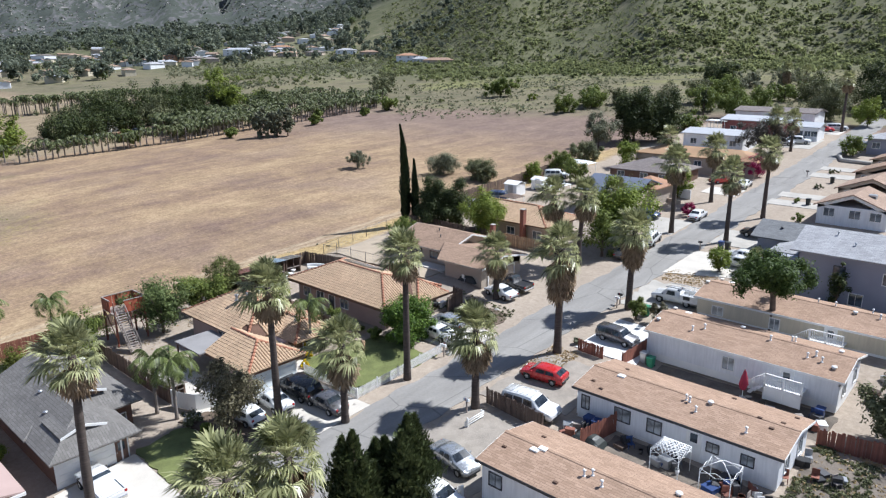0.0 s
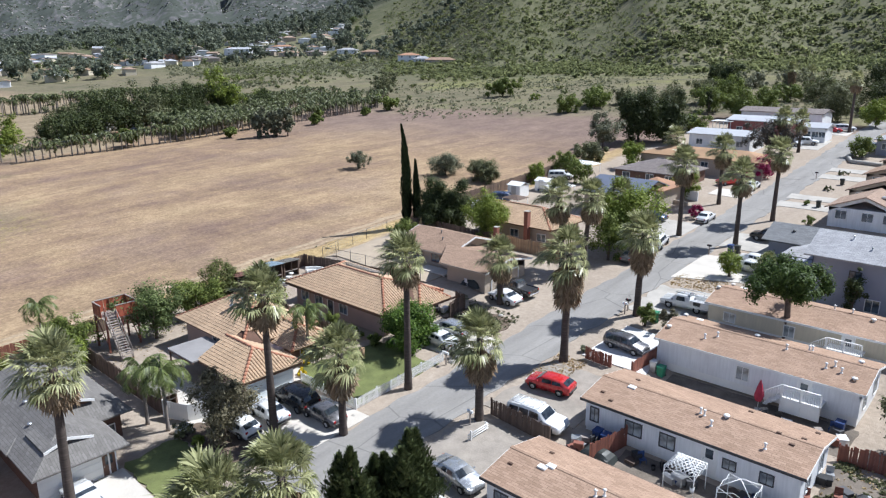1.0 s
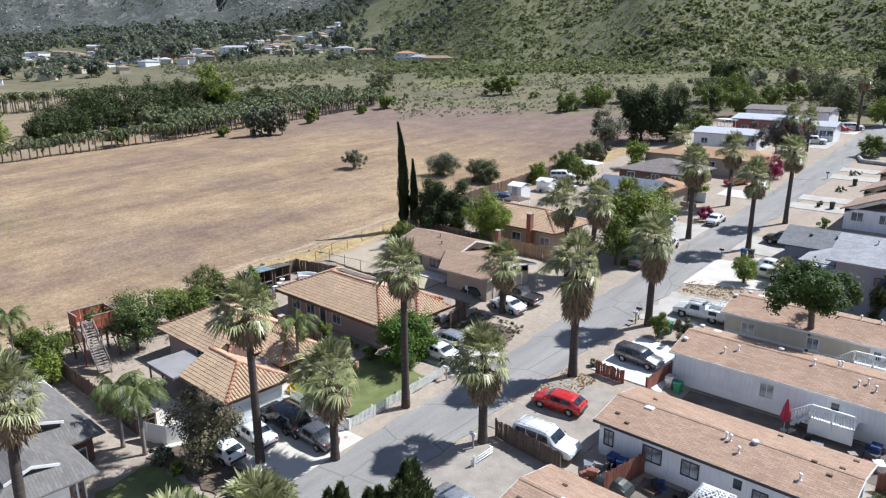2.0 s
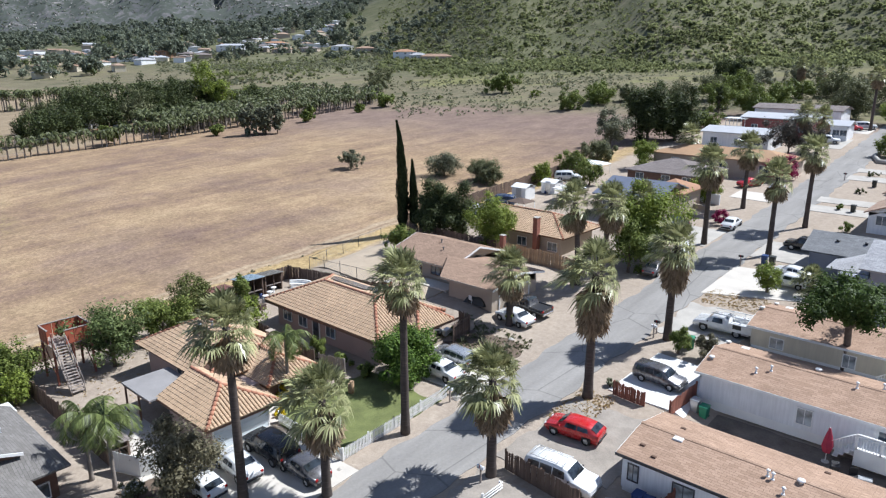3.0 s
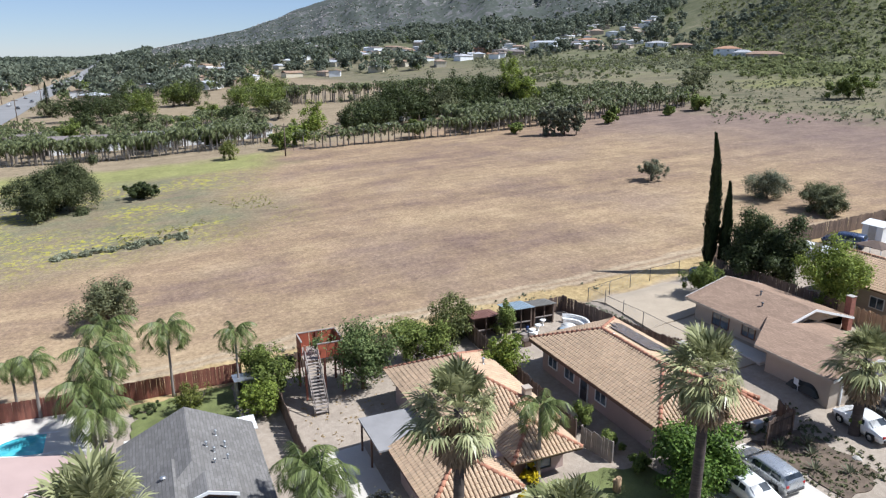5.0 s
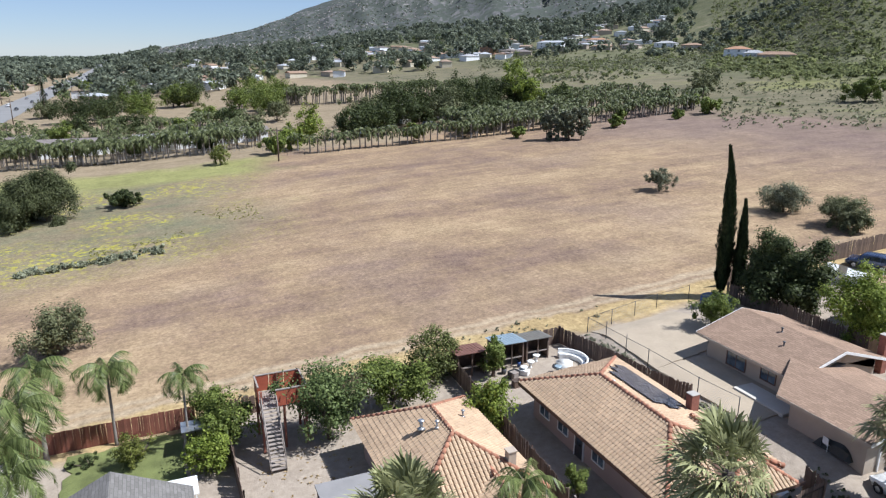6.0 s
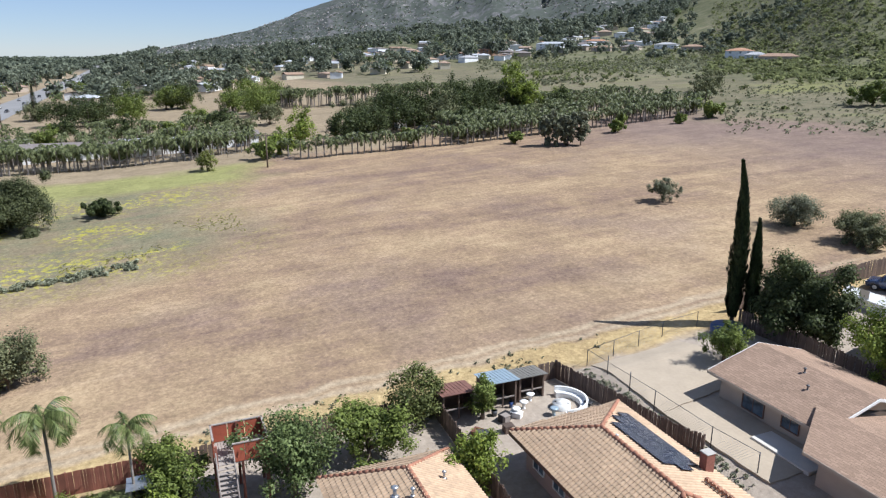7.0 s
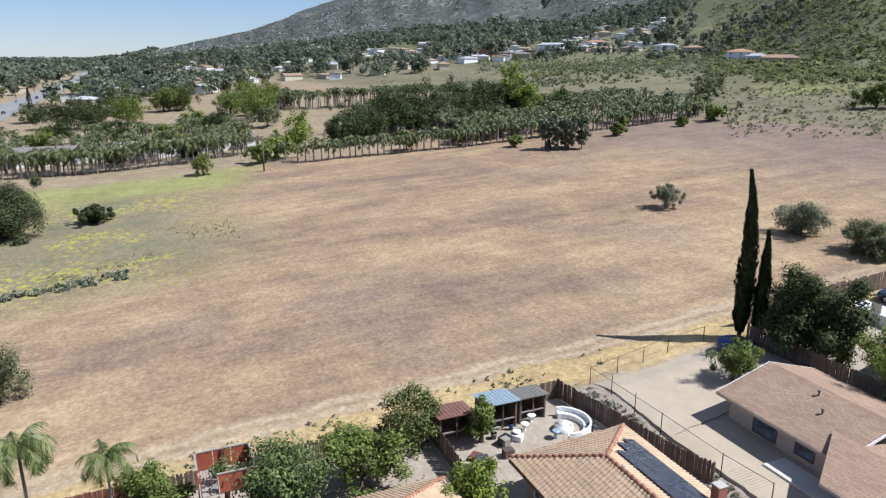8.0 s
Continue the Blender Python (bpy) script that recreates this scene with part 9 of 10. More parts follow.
for p in hip_planes(8.1, 21.0, 47.4, 55.4, 6.05, 7.5, False, False, "X"):
    part("roof", prism(bmesh.new(), p, 0.14), shingles("slate_grey_shingles", (0.19, 0.195, 0.20), (0.21, 0.215, 0.22)) if "slate_grey_shingles" not in MATS else MATS["slate_grey_shingles"], GH)
part("gable", prism(bmesh.new(), [(8.8, 48.2, 6.0), (8.9, 48.2, 6.0), (8.9, 51.4, 7.35), (8.8, 51.4, 7.35)], 0.9), STUCCO_GREY, GH)
for at in ((11.0, 49.8, 6.9), (13.6, 50.0, 7.0), (15.0, 49.2, 6.7)):
    dome_vent(GH, at, 0.2, STEEL_DARK)
porch_pc = part("porch_cover", boxes(((12.2, 45.2, 5.3), (15.6, 47.6, 5.42))), WHITE, GH, "white slatted porch cover")
for i in range(9):
    part("slat", boxes(((12.3 + i * 0.38, 45.0, 5.44), (12.42 + i * 0.38, 47.7, 5.52))), WHITE, porch_pc)
for px in (12.3, 15.4):
    part("post", boxes(((px, 45.3, 2.6), (px + 0.12, 45.42, 5.3))), WHITE, porch_pc)


def gable_house(x0, x1, y0, y1, ze, rise, label, roof, wall):
    """A small house whose ridge runs along the street, gable to the camera's side."""
    xm, ym = (x0 + x1) / 2, (y0 + y1) / 2
    t = far_house(xm, ym, x1 - x0 - 1, y1 - y0 - 1, ze - on_ground(xm, ym), rise, wall, roof, label, axis="Y", hip=False, wins=True)
    ac = part("roof_cooler", boxes(((1.2, -1.4, ze - on_ground(xm, ym) + 0.55), (2.2, -0.4, ze - on_ground(xm, ym) + 1.6)), bevel=0.05), METAL, t, "boxy roof cooler")
    part("louvre", boxes(((1.3, -1.42, ze - on_ground(xm, ym) + 0.75), (2.1, -1.40, ze - on_ground(xm, ym) + 1.4))), STEEL_DARK, ac)
    return t


ROOF_PALE_TAN = shingles("pale_tan_shingles", (0.33, 0.235, 0.175), (0.35, 0.255, 0.195))
gable_house(9.8, 19.4, 66.6, 75.5, 7.2, 1.9, "white house with tan shingle roof and gable", ROOF_PALE_TAN, STUCCO_WHITE)
gable_house(9.6, 19.4, 77.8, 87.0, 7.9, 1.9, "tan house with tan shingle roof", ROOF_PALE_TAN, STUCCO_TAN)
gable_house(9.2, 19.0, 89.6, 99.0, 8.8, 1.7, "tan house with brown shingle roof", ROOF_TAN, STUCCO_TAN)
gable_house(9.0, 19.0, 102.0, 111.0, 9.5, 1.7, "tan house with brown shingle roof", ROOF_TAN, STUCCO_TAN)
far_house(9.0, 126.0, 9.0, 9.0, 2.9, 1.5, STUCCO_GREY, ROOF_LIGHT, "grey house with light grey roof")

# ---- palm nursery and trees across the field ----
NURSERY_GREEN = leafy("nursery_palm_leaf", (0.045, 0.06, 0.022), (0.19, 0.21, 0.09), 0.3, 0.45)
SHORT = [feather_crown(41, 1.15, 11, 8, NURSERY_GREEN), feather_crown(42, 1.15, 11, 8, NURSERY_GREEN), feather_crown(43, 1.1, 10, 8, NURSERY_GREEN)]


def nursery_palm(x, y, h, k, s):
    t = thing("nursery_palm", "slender feather palm in a nursery row", "palm tree", Matrix.Translation((x, y, on_ground(x, y))), "nursery palms")
    part("trunk", TRUNK_MESH, None, t).matrix_local = Matrix.Diagonal((1, 1, h, 1))
    ob = part("crown", SHORT[k % 3], None, t)
    ob.matrix_local = Matrix.Translation((0, 0, h)) @ Matrix.Rotation(k * 0.9, 4, "Z") @ Matrix.Scale(s, 4)


def trunk_mesh():
    bm = tube(bmesh.new(), [(0, 0, -0.1), (0, 0, 0.3), (0, 0, 1.0)], [0.24, 0.19, 0.14], 6)
    me = bpy.data.meshes.new("trunk")
    bm.to_mesh(me)
    bm.free()
    me.materials.append(plain("pale_palm_trunk", (0.23, 0.20, 0.175), 0.9, var=0.2))
    return me


TRUNK_MESH = trunk_mesh()
g = np.random.default_rng(77)


def front_x(y):
    """The nursery's front edge."""
    return np.interp(y, [-70, 10, 22, 75, 140], [-192, -184, -164, -157.5, -159])


BACK = [(-315 + 36 * u + g.uniform(-5, 5), 48 + 53 * u + g.uniform(-5, 5)) for u in np.linspace(-0.5, 1.25, 170)]

k = 0
for y in np.arange(-66, 139, 1.75):
    if 2 < y < 16:
        continue
    x = float(front_x(y)) + g.uniform(-0.6, 0.6)
    nursery_palm(x, float(y + g.uniform(-0.4, 0.4)), g.uniform(4.6, 6.2) if y < 2 else g.uniform(3.4, 4.9), k, g.uniform(1.1, 1.4) if y < 2 else g.uniform(0.85, 1.1))
    k += 1
V, F, base = [], [], 0
TV, TF, tb = [], [], 0
cv = [np.array([tuple(v.co) for v in m.vertices]) for m in SHORT]
cf = [np.array([tuple(p.vertices) for p in m.polygons]) for m in SHORT]
for i in range(1720):
    y = g.uniform(-85, 150)
    depth = 3 + 78 * g.uniform() ** 1.4 if y < 18 else g.uniform(3, 30 if y < 105 else 62)
    if i < 1550 and ((18 < y < 64 and depth < 42) or (y > 18 and i % 3 == 0) or noise.noise(Vector((y * 0.09, depth * 0.12, 5.0))) < (-0.22 if y > 18 or depth < 9 else 0.06)):
        continue
    x = float(front_x(np.clip(y, -70, 140))) - depth
    if i < 1550 and 18 < y < 60 and -212 < x < -170:
        continue
    if i >= 1550:
        x, y = BACK[i - 1550]
    z = on_ground(x, y)
    h, s, a = g.uniform(3.6, 5.6) + (2.0 if i >= 1550 else 0.0), g.uniform(0.75, 1.2), g.uniform(0, 6.3)
    q = i % 3
    c, n = math.cos(a), math.sin(a)
    v = cv[q] * s
    v = np.stack([v[:, 0] * c - v[:, 1] * n, v[:, 0] * n + v[:, 1] * c, v[:, 2]], 1) + np.array([x, y, z + h])
    V.append(v)
    F.append(cf[q] + base)
    base += len(v)
    w = 0.15
    TV.append(np.array([(x - w, y - w, z - 0.2), (x + w, y - w, z - 0.2), (x + w, y + w, z - 0.2), (x - w, y + w, z - 0.2), (x - w, y - w, z + h), (x + w, y - w, z + h), (x + w, y + w, z + h), (x - w, y + w, z + h)]))
    TF.append(np.array([(0, 1, 5, 4), (1, 2, 6, 5), (2, 3, 7, 6), (3, 0, 4, 7)]) + tb)
    tb += 8
grove = tagged(new("palm_grove", fast_mesh("palm_grove", np.concatenate(V), np.concatenate(F), NURSERY_GREEN)), "dense rows of feather palms in a nursery", "trees", kind="stuff")
ob = new("palm_grove_trunks", fast_mesh("palm_grove_trunks", np.concatenate(TV), np.concatenate(TF), TRUNK_MESH.materials[0]))
tagged(ob, "slender pale trunks of nursery palms", "trees", kind="stuff")

for i, (x, y, h, r, mt) in enumerate(((-186, 36, 9, 6.5, LEAF_DARK), (-194, 44, 10, 7, LEAF_DARK), (-200, 56, 14, 8.5, LEAF_DARK), (-206, 66, 14, 8, LEAF_DARK), (-196, 70, 11, 6, LEAF_OLIVE), (-214, 84, 15, 7.0, LEAF_DARK), (-206, 101, 20, 5.0, LEAF_BRIGHT), (-202, 105, 12, 4.6, LEAF_BRIGHT), (-198, 82, 10, 6.5, LEAF_DARK), (-206, 74, 12, 7.5, LEAF_DARK), (-192, 60, 8, 5.5, LEAF_DARK), (-184, 46, 9, 5.5, LEAF_DARK), (-216, 60, 13, 8, LEAF_DARK), (-212, 46, 10, 6, LEAF_OLIVE), (-220, 98, 12, 8, LEAF_DARK), (-226, 112, 10, 7, LEAF_OLIVE), (-210, 122, 8, 5, LEAF_MID), (-358, 34, 14, 11, LEAF_MID), (-364, 0, 13, 9.5, LEAF_MID), (-300, 30, 13, 7.5, LEAF_MID), (-316, -20, 12, 8, LEAF_MID), (-330, -34, 12, 9, LEAF_DARK), (-176, 17, 6, 4.2, LEAF_BRIGHT), (-188, 24, 10, 4.4, LEAF_BRIGHT), (-172, 12, 5, 4.0, LEAF_MID), (-141, 75, 8, 1.7, LEAF_GREYG), (-138.5, 77, 8.5, 1.7, LEAF_GREYG), (-137, 79, 8.5, 1.7, LEAF_GREYG), (-136, 82, 8, 1.7, LEAF_GREYG), (-139.5, 80.5, 7.5, 2.2, LEAF_GREYG), (-149.6, 135.6, 4.4, 3.4, LEAF_MID), (-147.4, 122.2, 3.0, 1.6, LEAF_MID), (-146.3, 99.8, 3.2, 1.8, LEAF_MID), (-149.3, 71.4, 3.2, 1.7, LEAF_MID), (-208, 189, 8, 6.5, LEAF_OLIVE), (-164, 62, 5, 2.4, LEAF_OLIVE), (-165, 48, 5, 2.6, LEAF_MID), (-164, 141, 5, 3.4, LEAF_MID), (-190, 170, 7, 6, LEAF_OLIVE), (-170, 76, 5, 2.0, LEAF_MID), (-158, 110, 3.6, 1.6, LEAF_MID), (-226, -8, 7, 5, LEAF_MID), (-238, 8, 8, 5.5, LEAF_DARK), (-222, 14, 7, 4.5, LEAF_OLIVE), (-248, -22, 8, 6, LEAF_DARK), (-236, -44, 7, 5, LEAF_MID), (-256, -40, 9, 6, LEAF_DARK), (-196, -22, 4, 3.4, LEAF_DARK), (-193, -4, 4, 3.6, LEAF_DARK), (-262, 4, 8, 6, LEAF_MID), (-250, 26, 8, 6, LEAF_OLIVE), (-186, 84, 7, 5, LEAF_DARK), (-182, 96, 6, 4, LEAF_OLIVE), (-190, 110, 8, 5, LEAF_DARK), (-178, 70, 7, 4, LEAF_DARK))):
    tree("nursery_tree", x, y, h, r, mt, "rounded tree among nursery palms", 400 + i, leaves=2000 if r < 7 else 4200, size=0.40, clumps=40 if r < 7 else 90, rz=h * 0.44, zc=h * 0.47 if r >= 7 else None, limbs=2, group="nursery trees")
for i, (x, y, h, r) in enumerate(((-215.9, 83.4, 11.5, 6.5), (-209.2, 92.2, 13.0, 7.0), (-206.5, 103.5, 11.0, 6.0), (-211.7, 57.6, 8.5, 5.5), (-207.9, 64.3, 9.0, 6.0))):
    tree("nursery_tree", x, y, h, r, LEAF_DARK, "tall dark green tree rising out of a palm nursery", 440 + i, leaves=6500, size=0.34, clumps=90, rz=h * 0.45, zc=h * 0.5, trunk=0.4, limbs=3)
for i, (x, y) in enumerate(((-190, 40), (-196, 50), (-188, 62), (-200, 44))):
    vehicle("suv", x, y, 20 * i, P_WHITE if i % 2 else P_SILVER, "white vehicle in a nursery clearing", group="nursery vehicles")
white_shed(-205.0, 60.0, 3.0, 3.0, 6.0, WHITE, "white tank house among trees")
t = thing("farm_tractor", "red farm machine in a nursery clearing", "tractor", Matrix.Translation((-176, 51, on_ground(-176, 51))))
part("body", boxes(((-1.6, -0.9, 0.7), (1.6, 0.9, 1.7)), bevel=0.15), P_RED, t)
part("cab", boxes(((-1.2, -0.8, 1.7), (0.3, 0.8, 2.7)), bevel=0.12), P_RED, t)
for sx, r in ((-1.1, 0.7), (1.2, 0.5)):
    for sy in (-1, 1):
        wheel(t, sx, sy * 0.95, r, 0.35)
wire_fence([(-190.0, -66.0), (-181.0, 8.0), (-166.0, 14.0), (-161.0, 26.0)], 1.6, "wire fence along the nursery", 4.0)
for x, y, w, d, lab in ((-214, -34, 26, 12, "long nursery building with grey roof"), (-206, -12, 20, 8, "long white-walled nursery shed"), (-206, 6, 18, 8, "low grey nursery shed"), (-236, -60, 24, 12, "long flat grey warehouse")):
    far_house(x, y, d, w, 3.6, 0.8, STUCCO_WHITE, ROOF_LIGHT if "white" in lab else ROOF_BROWNGREY, lab, axis="Y", hip=False, group="nursery buildings", name="nursery_building")
t = thing("utility_pole", "wooden utility pole at the field's edge", "pole", Matrix.Translation((-159.5, 10.6, on_ground(-159.5, 10.6))))
part("pole", tube(bmesh.new(), [(0, 0, -0.5), (0, 0, 8.2)], [0.2, 0.14], 8), BARK, t)
part("crossarm", boxes(((-0.08, -1.1, 7.4), (0.08, 1.1, 7.6))), BARK, t)

# ---- brush, woods and suburb in the distance ----
def polar(az, r):
    a = radians(az)
    return HUB[0] - r * math.sin(a), HUB[1] + r * math.cos(a)


def scatter(n, seed, az, rr, hh, ratio, test=None, power=1.0):
    q = np.random.default_rng(seed)
    out = []
    while len(out) < n:
        a, r = q.uniform(*az), rr[0] + (rr[1] - rr[0]) * q.uniform() ** power
        x, y = polar(a, r)
        if test and not test(x, y, a, r, q):
            continue
        h = q.uniform(*hh)
        out.append((x, y, h, h * q.uniform(*ratio)))
    return out


def edge(az):
    """How near the suburb comes."""
    return float(np.interp(az, [50, 57, 62, 66, 73, 80, 86, 101], [690, 680, 620, 590, 560, 520, 480, 440]))


def patchy(s, lim, k=0.0):
    return lambda x, y, a, r, q: noise.noise(Vector((x * s, y * s, 7.7 + k))) + q.uniform(-0.35, 0.35) > lim


SCRUB = leafy("scrub_leaf", (0.12, 0.14, 0.06), (0.36, 0.385, 0.18), 0.9, 0.7, 0.05)
SCRUB_PALE = leafy("pale_scrub_leaf", (0.17, 0.175, 0.105), (0.34, 0.345, 0.215), 0.55, 0.7, 0.05)
# far leaves: some distance haze is put into the colour, paler and greyer
WOODS_HAZED = leafy("hazed_woods_leaf", (0.085, 0.102, 0.075), (0.25, 0.28, 0.195), 0.5, 0.6, 0.03)
WOODS_LIGHT = leafy("light_woods_leaf", (0.09, 0.12, 0.05), (0.25, 0.29, 0.12), 0.45, 0.6, 0.03)
tree_stuff("hill_brush", scatter(5200, 501, (-8, 47), (405, 950), (1.4, 3.2), (0.8, 1.5), patchy(0.012, -0.25), 1.2), SCRUB, "dense dark green brush on a hillside", 501, 26, 0.34, "shrubs")
tree_stuff("small_brush", scatter(11000, 514, (-8, 47), (395, 900), (0.8, 1.6), (0.7, 1.2), patchy(0.02, -0.2, 9), 1.2), SCRUB, "small olive-green brush on a hillside", 514, 12, 0.4, "shrubs")
tree_stuff("pale_brush", scatter(5200, 502, (-8, 47), (395, 900), (0.7, 1.4), (0.8, 1.5), patchy(0.012, -0.1, 3), 1.2), SCRUB_PALE, "pale sage brush on a hillside", 502, 12, 0.42, "shrubs")
tree_stuff("foot_brush", scatter(1900, 503, (2, 44), (335, 425), (1.0, 2.6), (0.8, 1.3), lambda x, y, a, r, q: y - 0.45 * x > 325 + q.uniform(-12, 30) and noise.noise(Vector((x * 0.02, y * 0.02, 3.3))) > -0.25), SCRUB, "green brush along the foot of a hill", 503, 24, 0.36, "shrubs")
tree_stuff("meadow_scrub", scatter(3600, 504, (38, 64), (380, 690), (0.6, 1.4), (1.0, 2.0), patchy(0.01, -0.1, 2)), SCRUB_PALE, "low grey-green scrub in a meadow", 504, 12, 0.42, "shrubs")
tree_stuff("meadow_brush", scatter(700, 515, (38, 62), (400, 690), (0.9, 2.2), (0.9, 1.5), patchy(0.012, 0.05, 12)), SCRUB, "darker bushes in a meadow", 515, 24, 0.36, "shrubs")
tree_stuff("meadow_bushes", scatter(40, 505, (30, 62), (250, 420), (0.9, 2.0), (0.7, 1.1)), SCRUB, "scattered green bushes in a meadow", 505, 90, 0.26, "shrubs")
tree_stuff("meadow_tufts", scatter(3000, 517, (8, 46), (205, 345), (0.25, 0.7), (1.0, 2.0), patchy(0.02, -0.05, 15)), SCRUB_PALE, "low dry tufts in a meadow", 517, 10, 0.42, "weeds")
HOUSES = lambda x, y, a, r, q: not (a > 88 and abs(y + 84) < 18) and r > edge(a) - 8 and q.uniform() < 0.7 + (r - edge(a)) / 400 and noise.noise(Vector((x * 0.012, y * 0.012, 4.4))) + q.uniform(-0.3, 0.3) > -0.02
tree_stuff("far_woods", scatter(900, 506, (48, 101), (470, 1150), (6, 16), (0.42, 0.68), HOUSES, 0.9), WOODS_HAZED, "dark green trees of a far suburb", 506, 200, 0.17)
tree_stuff("far_woods_light", scatter(420, 507, (48, 101), (460, 1150), (4, 9), (0.5, 0.8), HOUSES, 0.9), WOODS_LIGHT, "lighter green trees of a far suburb", 507, 150, 0.18)
tree_stuff("plain_woods", scatter(1700, 508, (88.5, 103), (900, 3600), (8, 14), (0.7, 1.2), HOUSES, 1.0), WOODS_HAZED, "dark trees over the plain, greyed for haze", 508, 36, 0.36)
tree_stuff("foothill_woods", scatter(800, 509, (44, 80), (1000, 1300), (6, 11), (0.5, 0.8), patchy(0.004, 0.0, 1)), WOODS_HAZED, "trees on the lower mountain flank", 509, 44, 0.34)
tree_stuff("tall_woods", scatter(90, 516, (50, 92), (640, 1050), (15, 22), (0.26, 0.42), HOUSES), WOODS_HAZED, "tall dark eucalyptus of a far suburb", 516, 220, 0.2)
tree_stuff("mid_woods", scatter(170, 511, (40, 60), (570, 760), (4, 8), (0.5, 0.8), patchy(0.01, 0.0, 6)), WOODS_HAZED, "trees round far houses", 511, 90, 0.26)
tree_stuff("mountain_brush", scatter(4200, 512, (36, 88), (1150, 2300), (1.6, 3.4), (0.9, 1.5), patchy(0.006, -0.15, 8)), WOODS_HAZED, "dark brush on a rocky mountain flank", 512, 10, 0.45, "shrubs")
tree_stuff("boulders", scatter(2600, 513, (44, 90), (1300, 2300), (1.2, 3.6), (0.8, 1.3), patchy(0.006, 0.0, 11)), plain("pale_boulder", (0.40, 0.375, 0.35), 0.9, var=0.15, island=0.3), "pale boulders on a mountain flank", 513, 10, 0.55, "rocks")
for i, (x, y, h, r, mt) in enumerate(((-316, -46, 11, 8, LEAF_DARK), (-307, -36, 12, 9, LEAF_DARK), (-354, -60, 9, 7, LEAF_OLIVE), (-368, -23, 13, 8.5, LEAF_DARK), (-367, -5, 10, 6, LEAF_MID), (-364, 3, 12, 9, LEAF_DARK), (-317, 21, 10, 7, LEAF_MID), (-287, 29, 10, 8, LEAF_MID), (-325, 39, 13, 6, LEAF_MID), (-329, 47, 9, 6, LEAF_DARK), (-599, -46, 9, 7, LEAF_DARK), (-578, -56, 8, 6, LEAF_MID))):
    tree("gap_tree", x, y, h, r, mt, "large round tree in dry ground beyond the nursery", 460 + i, leaves=3600, size=0.42, clumps=70, rz=h * 0.46, zc=h * 0.52, trunk=0.4, limbs=3, group="trees beyond the nursery")

q = np.random.default_rng(601)
walls = [STUCCO_WHITE, CREAM, STUCCO_TAN, STUCCO_WHITE]
roofs = [ROOF_PALE_TAN, ROOF_BROWNGREY, ROOF_LIGHT, ROOF_WHITE, ROOF_WHITE, ROOF_TAN]
labels = ["far suburban house with pale tan roof", "far suburban house with dark roof", "far suburban house with light grey roof", "far suburban house with white roof", "far white-roofed flat building", "far suburban house with brown roof"]
made = 0
while made < 230:
    az = q.uniform(50, 101)
    r = edge(az) + 14 + (240 if az < 68 else 360 if az < 75 else 620) * q.uniform() ** 1.3
    x, y = polar(az, r)
    if az > 93 and abs(y + 84) < 22:
        continue
    i = int(q.integers(0, 6))
    far_house(x, y, q.uniform(10, 17), q.uniform(8, 12), q.uniform(2.8, 4.6), q.uniform(1.0, 1.9), walls[int(q.integers(0, 4))], roofs[i], labels[i], hip=bool(q.integers(0, 2)), turn=q.uniform(0, 180), group="far houses", wins=False)
    made += 1
STUCCO_ORANGE = plain("orange_stucco", (0.44, 0.26, 0.17), 0.9)
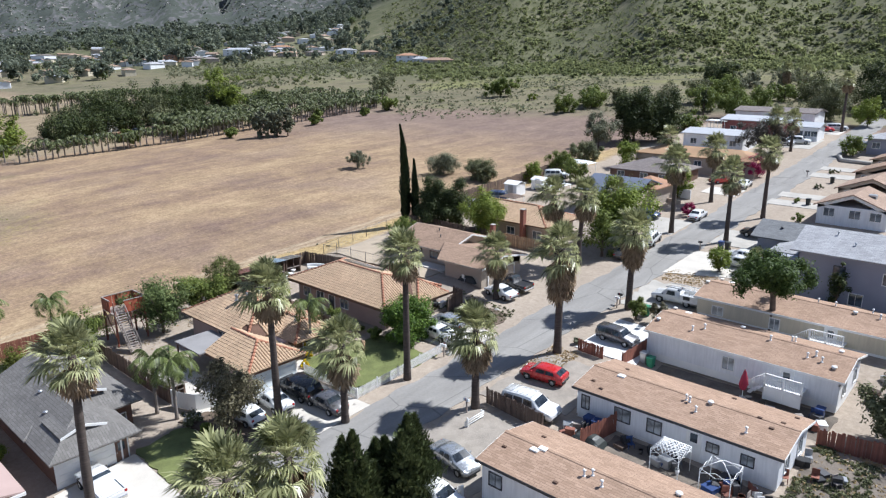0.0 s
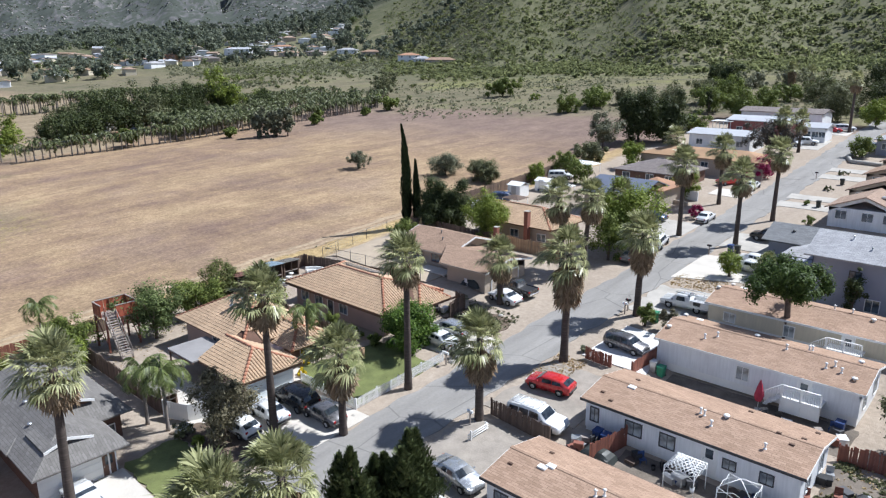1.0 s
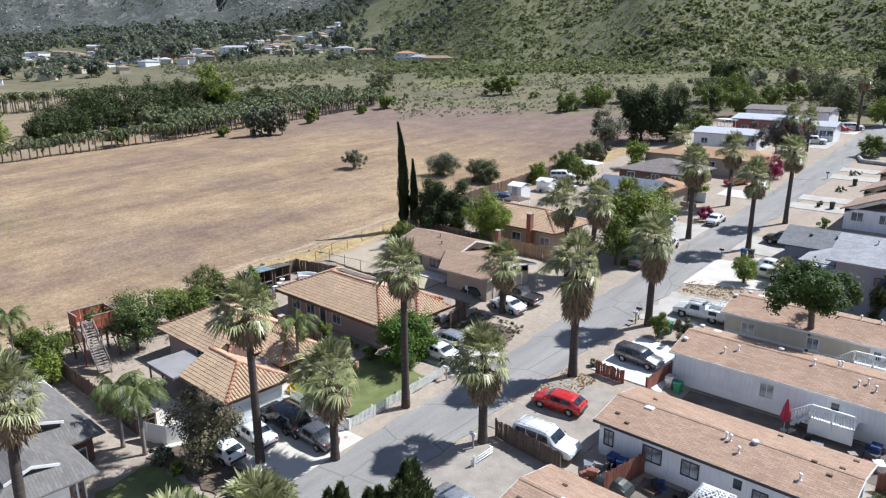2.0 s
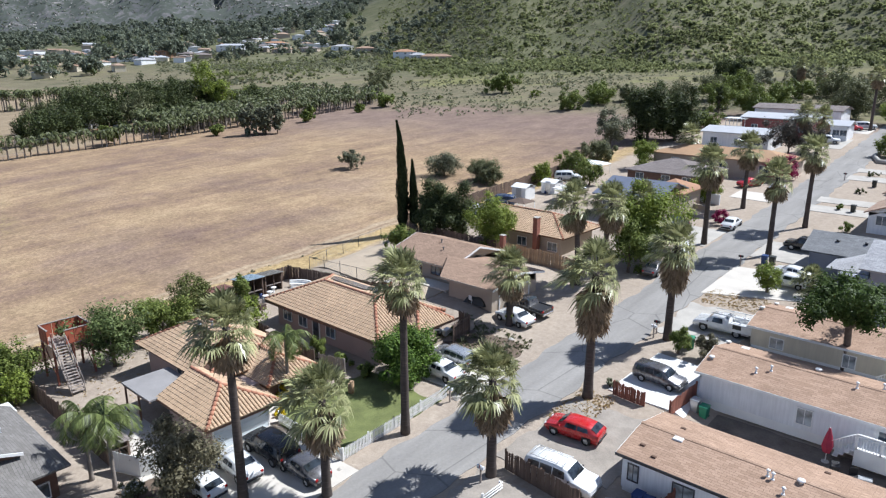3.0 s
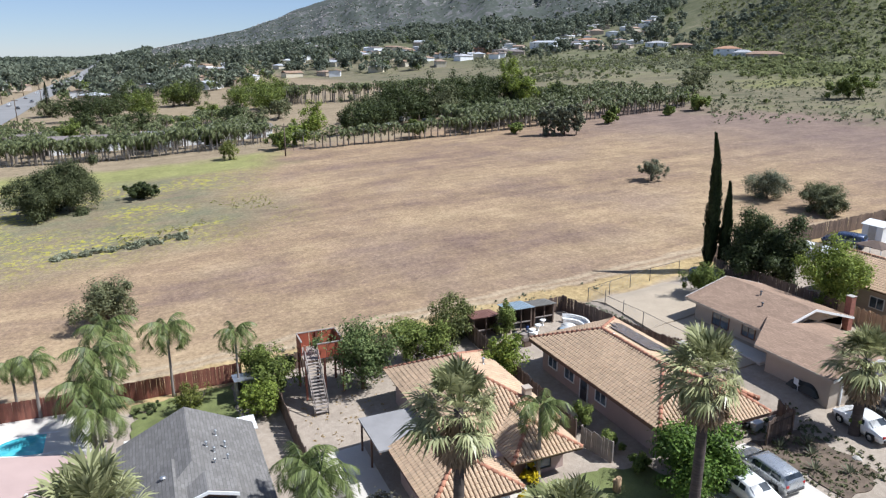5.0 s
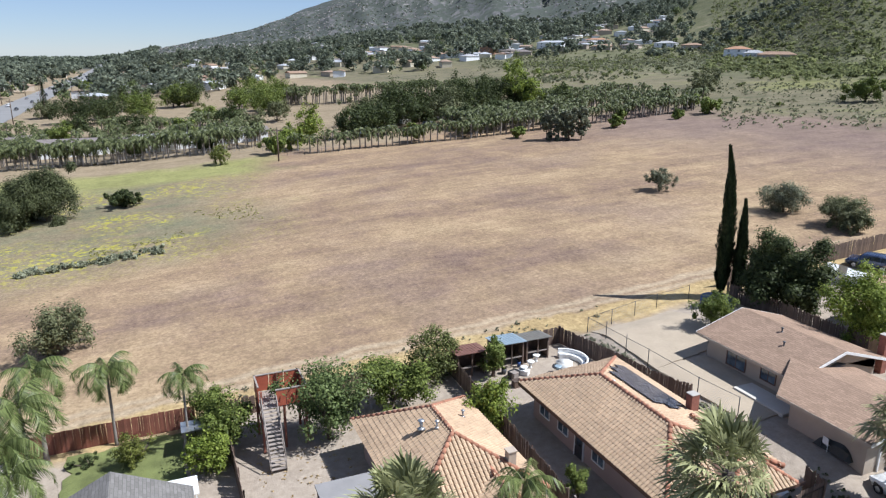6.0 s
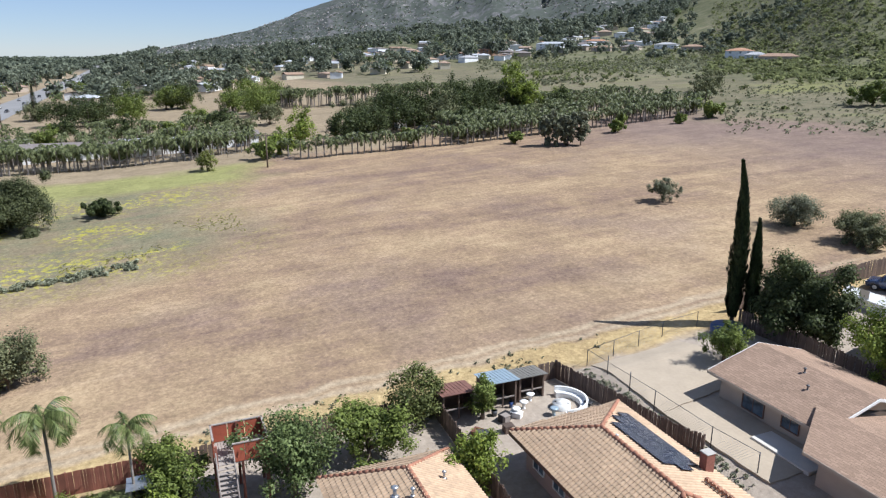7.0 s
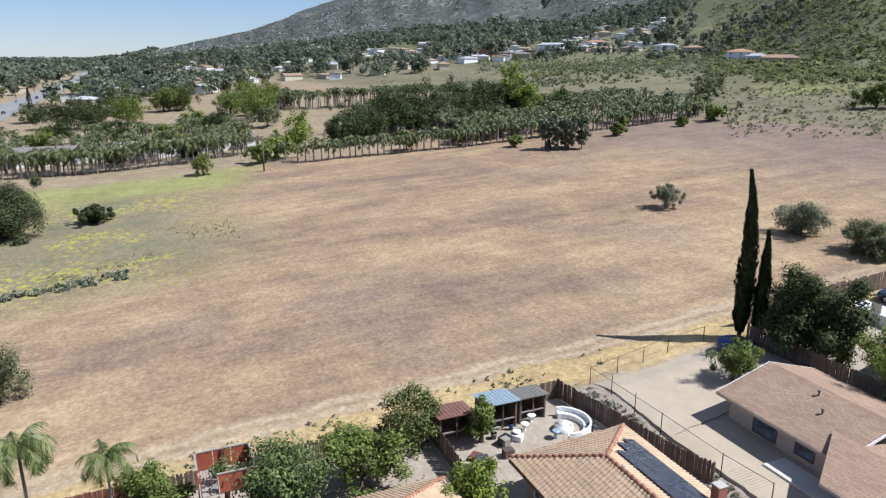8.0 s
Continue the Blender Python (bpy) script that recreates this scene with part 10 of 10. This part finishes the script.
for x, y, w, d, hh, wall, roof, lab, two, turn in (
        (-601, 287, 15, 12, 5.6, STUCCO_ORANGE, ROOF_TILE_FAR, "two-storey orange stucco house", 2, 20),
        (-584, 300, 14, 11, 3.0, STUCCO_TAN, ROOF_BROWNGREY, "tan house with dark roof", 1, 20),
        (-593, 352, 28, 12, 5.4, STUCCO_WHITE, ROOF_WHITE, "large white two-storey house", 2, 35),
        (-576, 391, 22, 12, 5.0, STUCCO_WHITE, ROOF_TILE_FAR, "house with clay tile roof", 2, 30),
        (-530, 366, 18, 12, 3.0, STUCCO_TAN, ROOF_TAN, "low tan house with brown roof", 1, 35),
        (-508, 380, 16, 11, 3.0, STUCCO_TAN, ROOF_BROWNGREY, "low house with dark roof", 1, 35),
        (-490, 403, 18, 12, 3.2, STUCCO_WHITE, ROOF_LIGHT, "low white house with grey roof", 1, 35),
        (-452, 398, 17, 12, 3.2, STUCCO_TAN, ROOF_TAN, "low house with brown roof", 1, 40),
        (-360, 355, 17, 12, 5.4, STUCCO_WHITE, ROOF_TILE_FAR, "two-storey house with clay tile roof", 2, 40),
        (-343, 352, 13, 9, 3.0, STUCCO_WHITE, ROOF_LIGHT, "white house at the foot of the hill", 1, 40),
        (-314, 340, 22, 9, 3.0, STUCCO_TAN, ROOF_TAN, "long low house at the foot of the hill", 1, 42)):
    far_house(x, y, w, d, hh, 1.8, wall, roof, lab, group="far houses", storeys=two, turn=turn)

# main road across the plain
HW = thing("main_road", "pale main road across the plain", "road", kind="structure")
bm = bmesh.new()
prev = None
for x in np.arange(-260, -1700, -30):
    yc = -84 - 0.0 * x
    ring = [bm.verts.new((x, yc + d, on_ground(x, yc) + 0.5)) for d in (-9, 9)]
    if prev:
        bm.faces.new((prev[0], prev[1], ring[1], ring[0]))
    prev = ring
bmesh.ops.recalc_face_normals(bm, faces=bm.faces[:])
part("carriageway", bm, plain("pale_asphalt", (0.21, 0.205, 0.20), 0.9, var=0.1, scale=0.1), HW)
for i in range(26):
    x = -300 - i * 34 - (i * 7) % 11
    vehicle(["sedan", "suv", "hatch"][i % 3], x, -84 + (4 if i % 2 else -4), 0 if i % 2 else 180, [P_WHITE, P_GREY, P_SILVER, P_BLACK][i % 4], "far car on the main road", group="road traffic").location.z += 0.5

# poles and a lone cypress along the main road
for i in range(8):
    x, y = -330.0 - 48 * i, -70.0 - (i % 2) * 26
    t = thing("utility_pole", "wooden utility pole beside the main road", "pole", Matrix.Translation((x, y, on_ground(x, y))), "roadside poles")
    part("pole", tube(bmesh.new(), [(0, 0, -0.5), (0, 0, 10.5)], [0.22, 0.15], 6), BARK, t)
    part("crossarm", boxes(((-0.1, -1.3, 9.4), (0.1, 1.3, 9.65))), BARK, t)
cypress("cypress", -352.0, -60.0, 16.0, 1.5, 203, "tall dark cypress beyond the nursery", (0.0, 0.0), 1800)
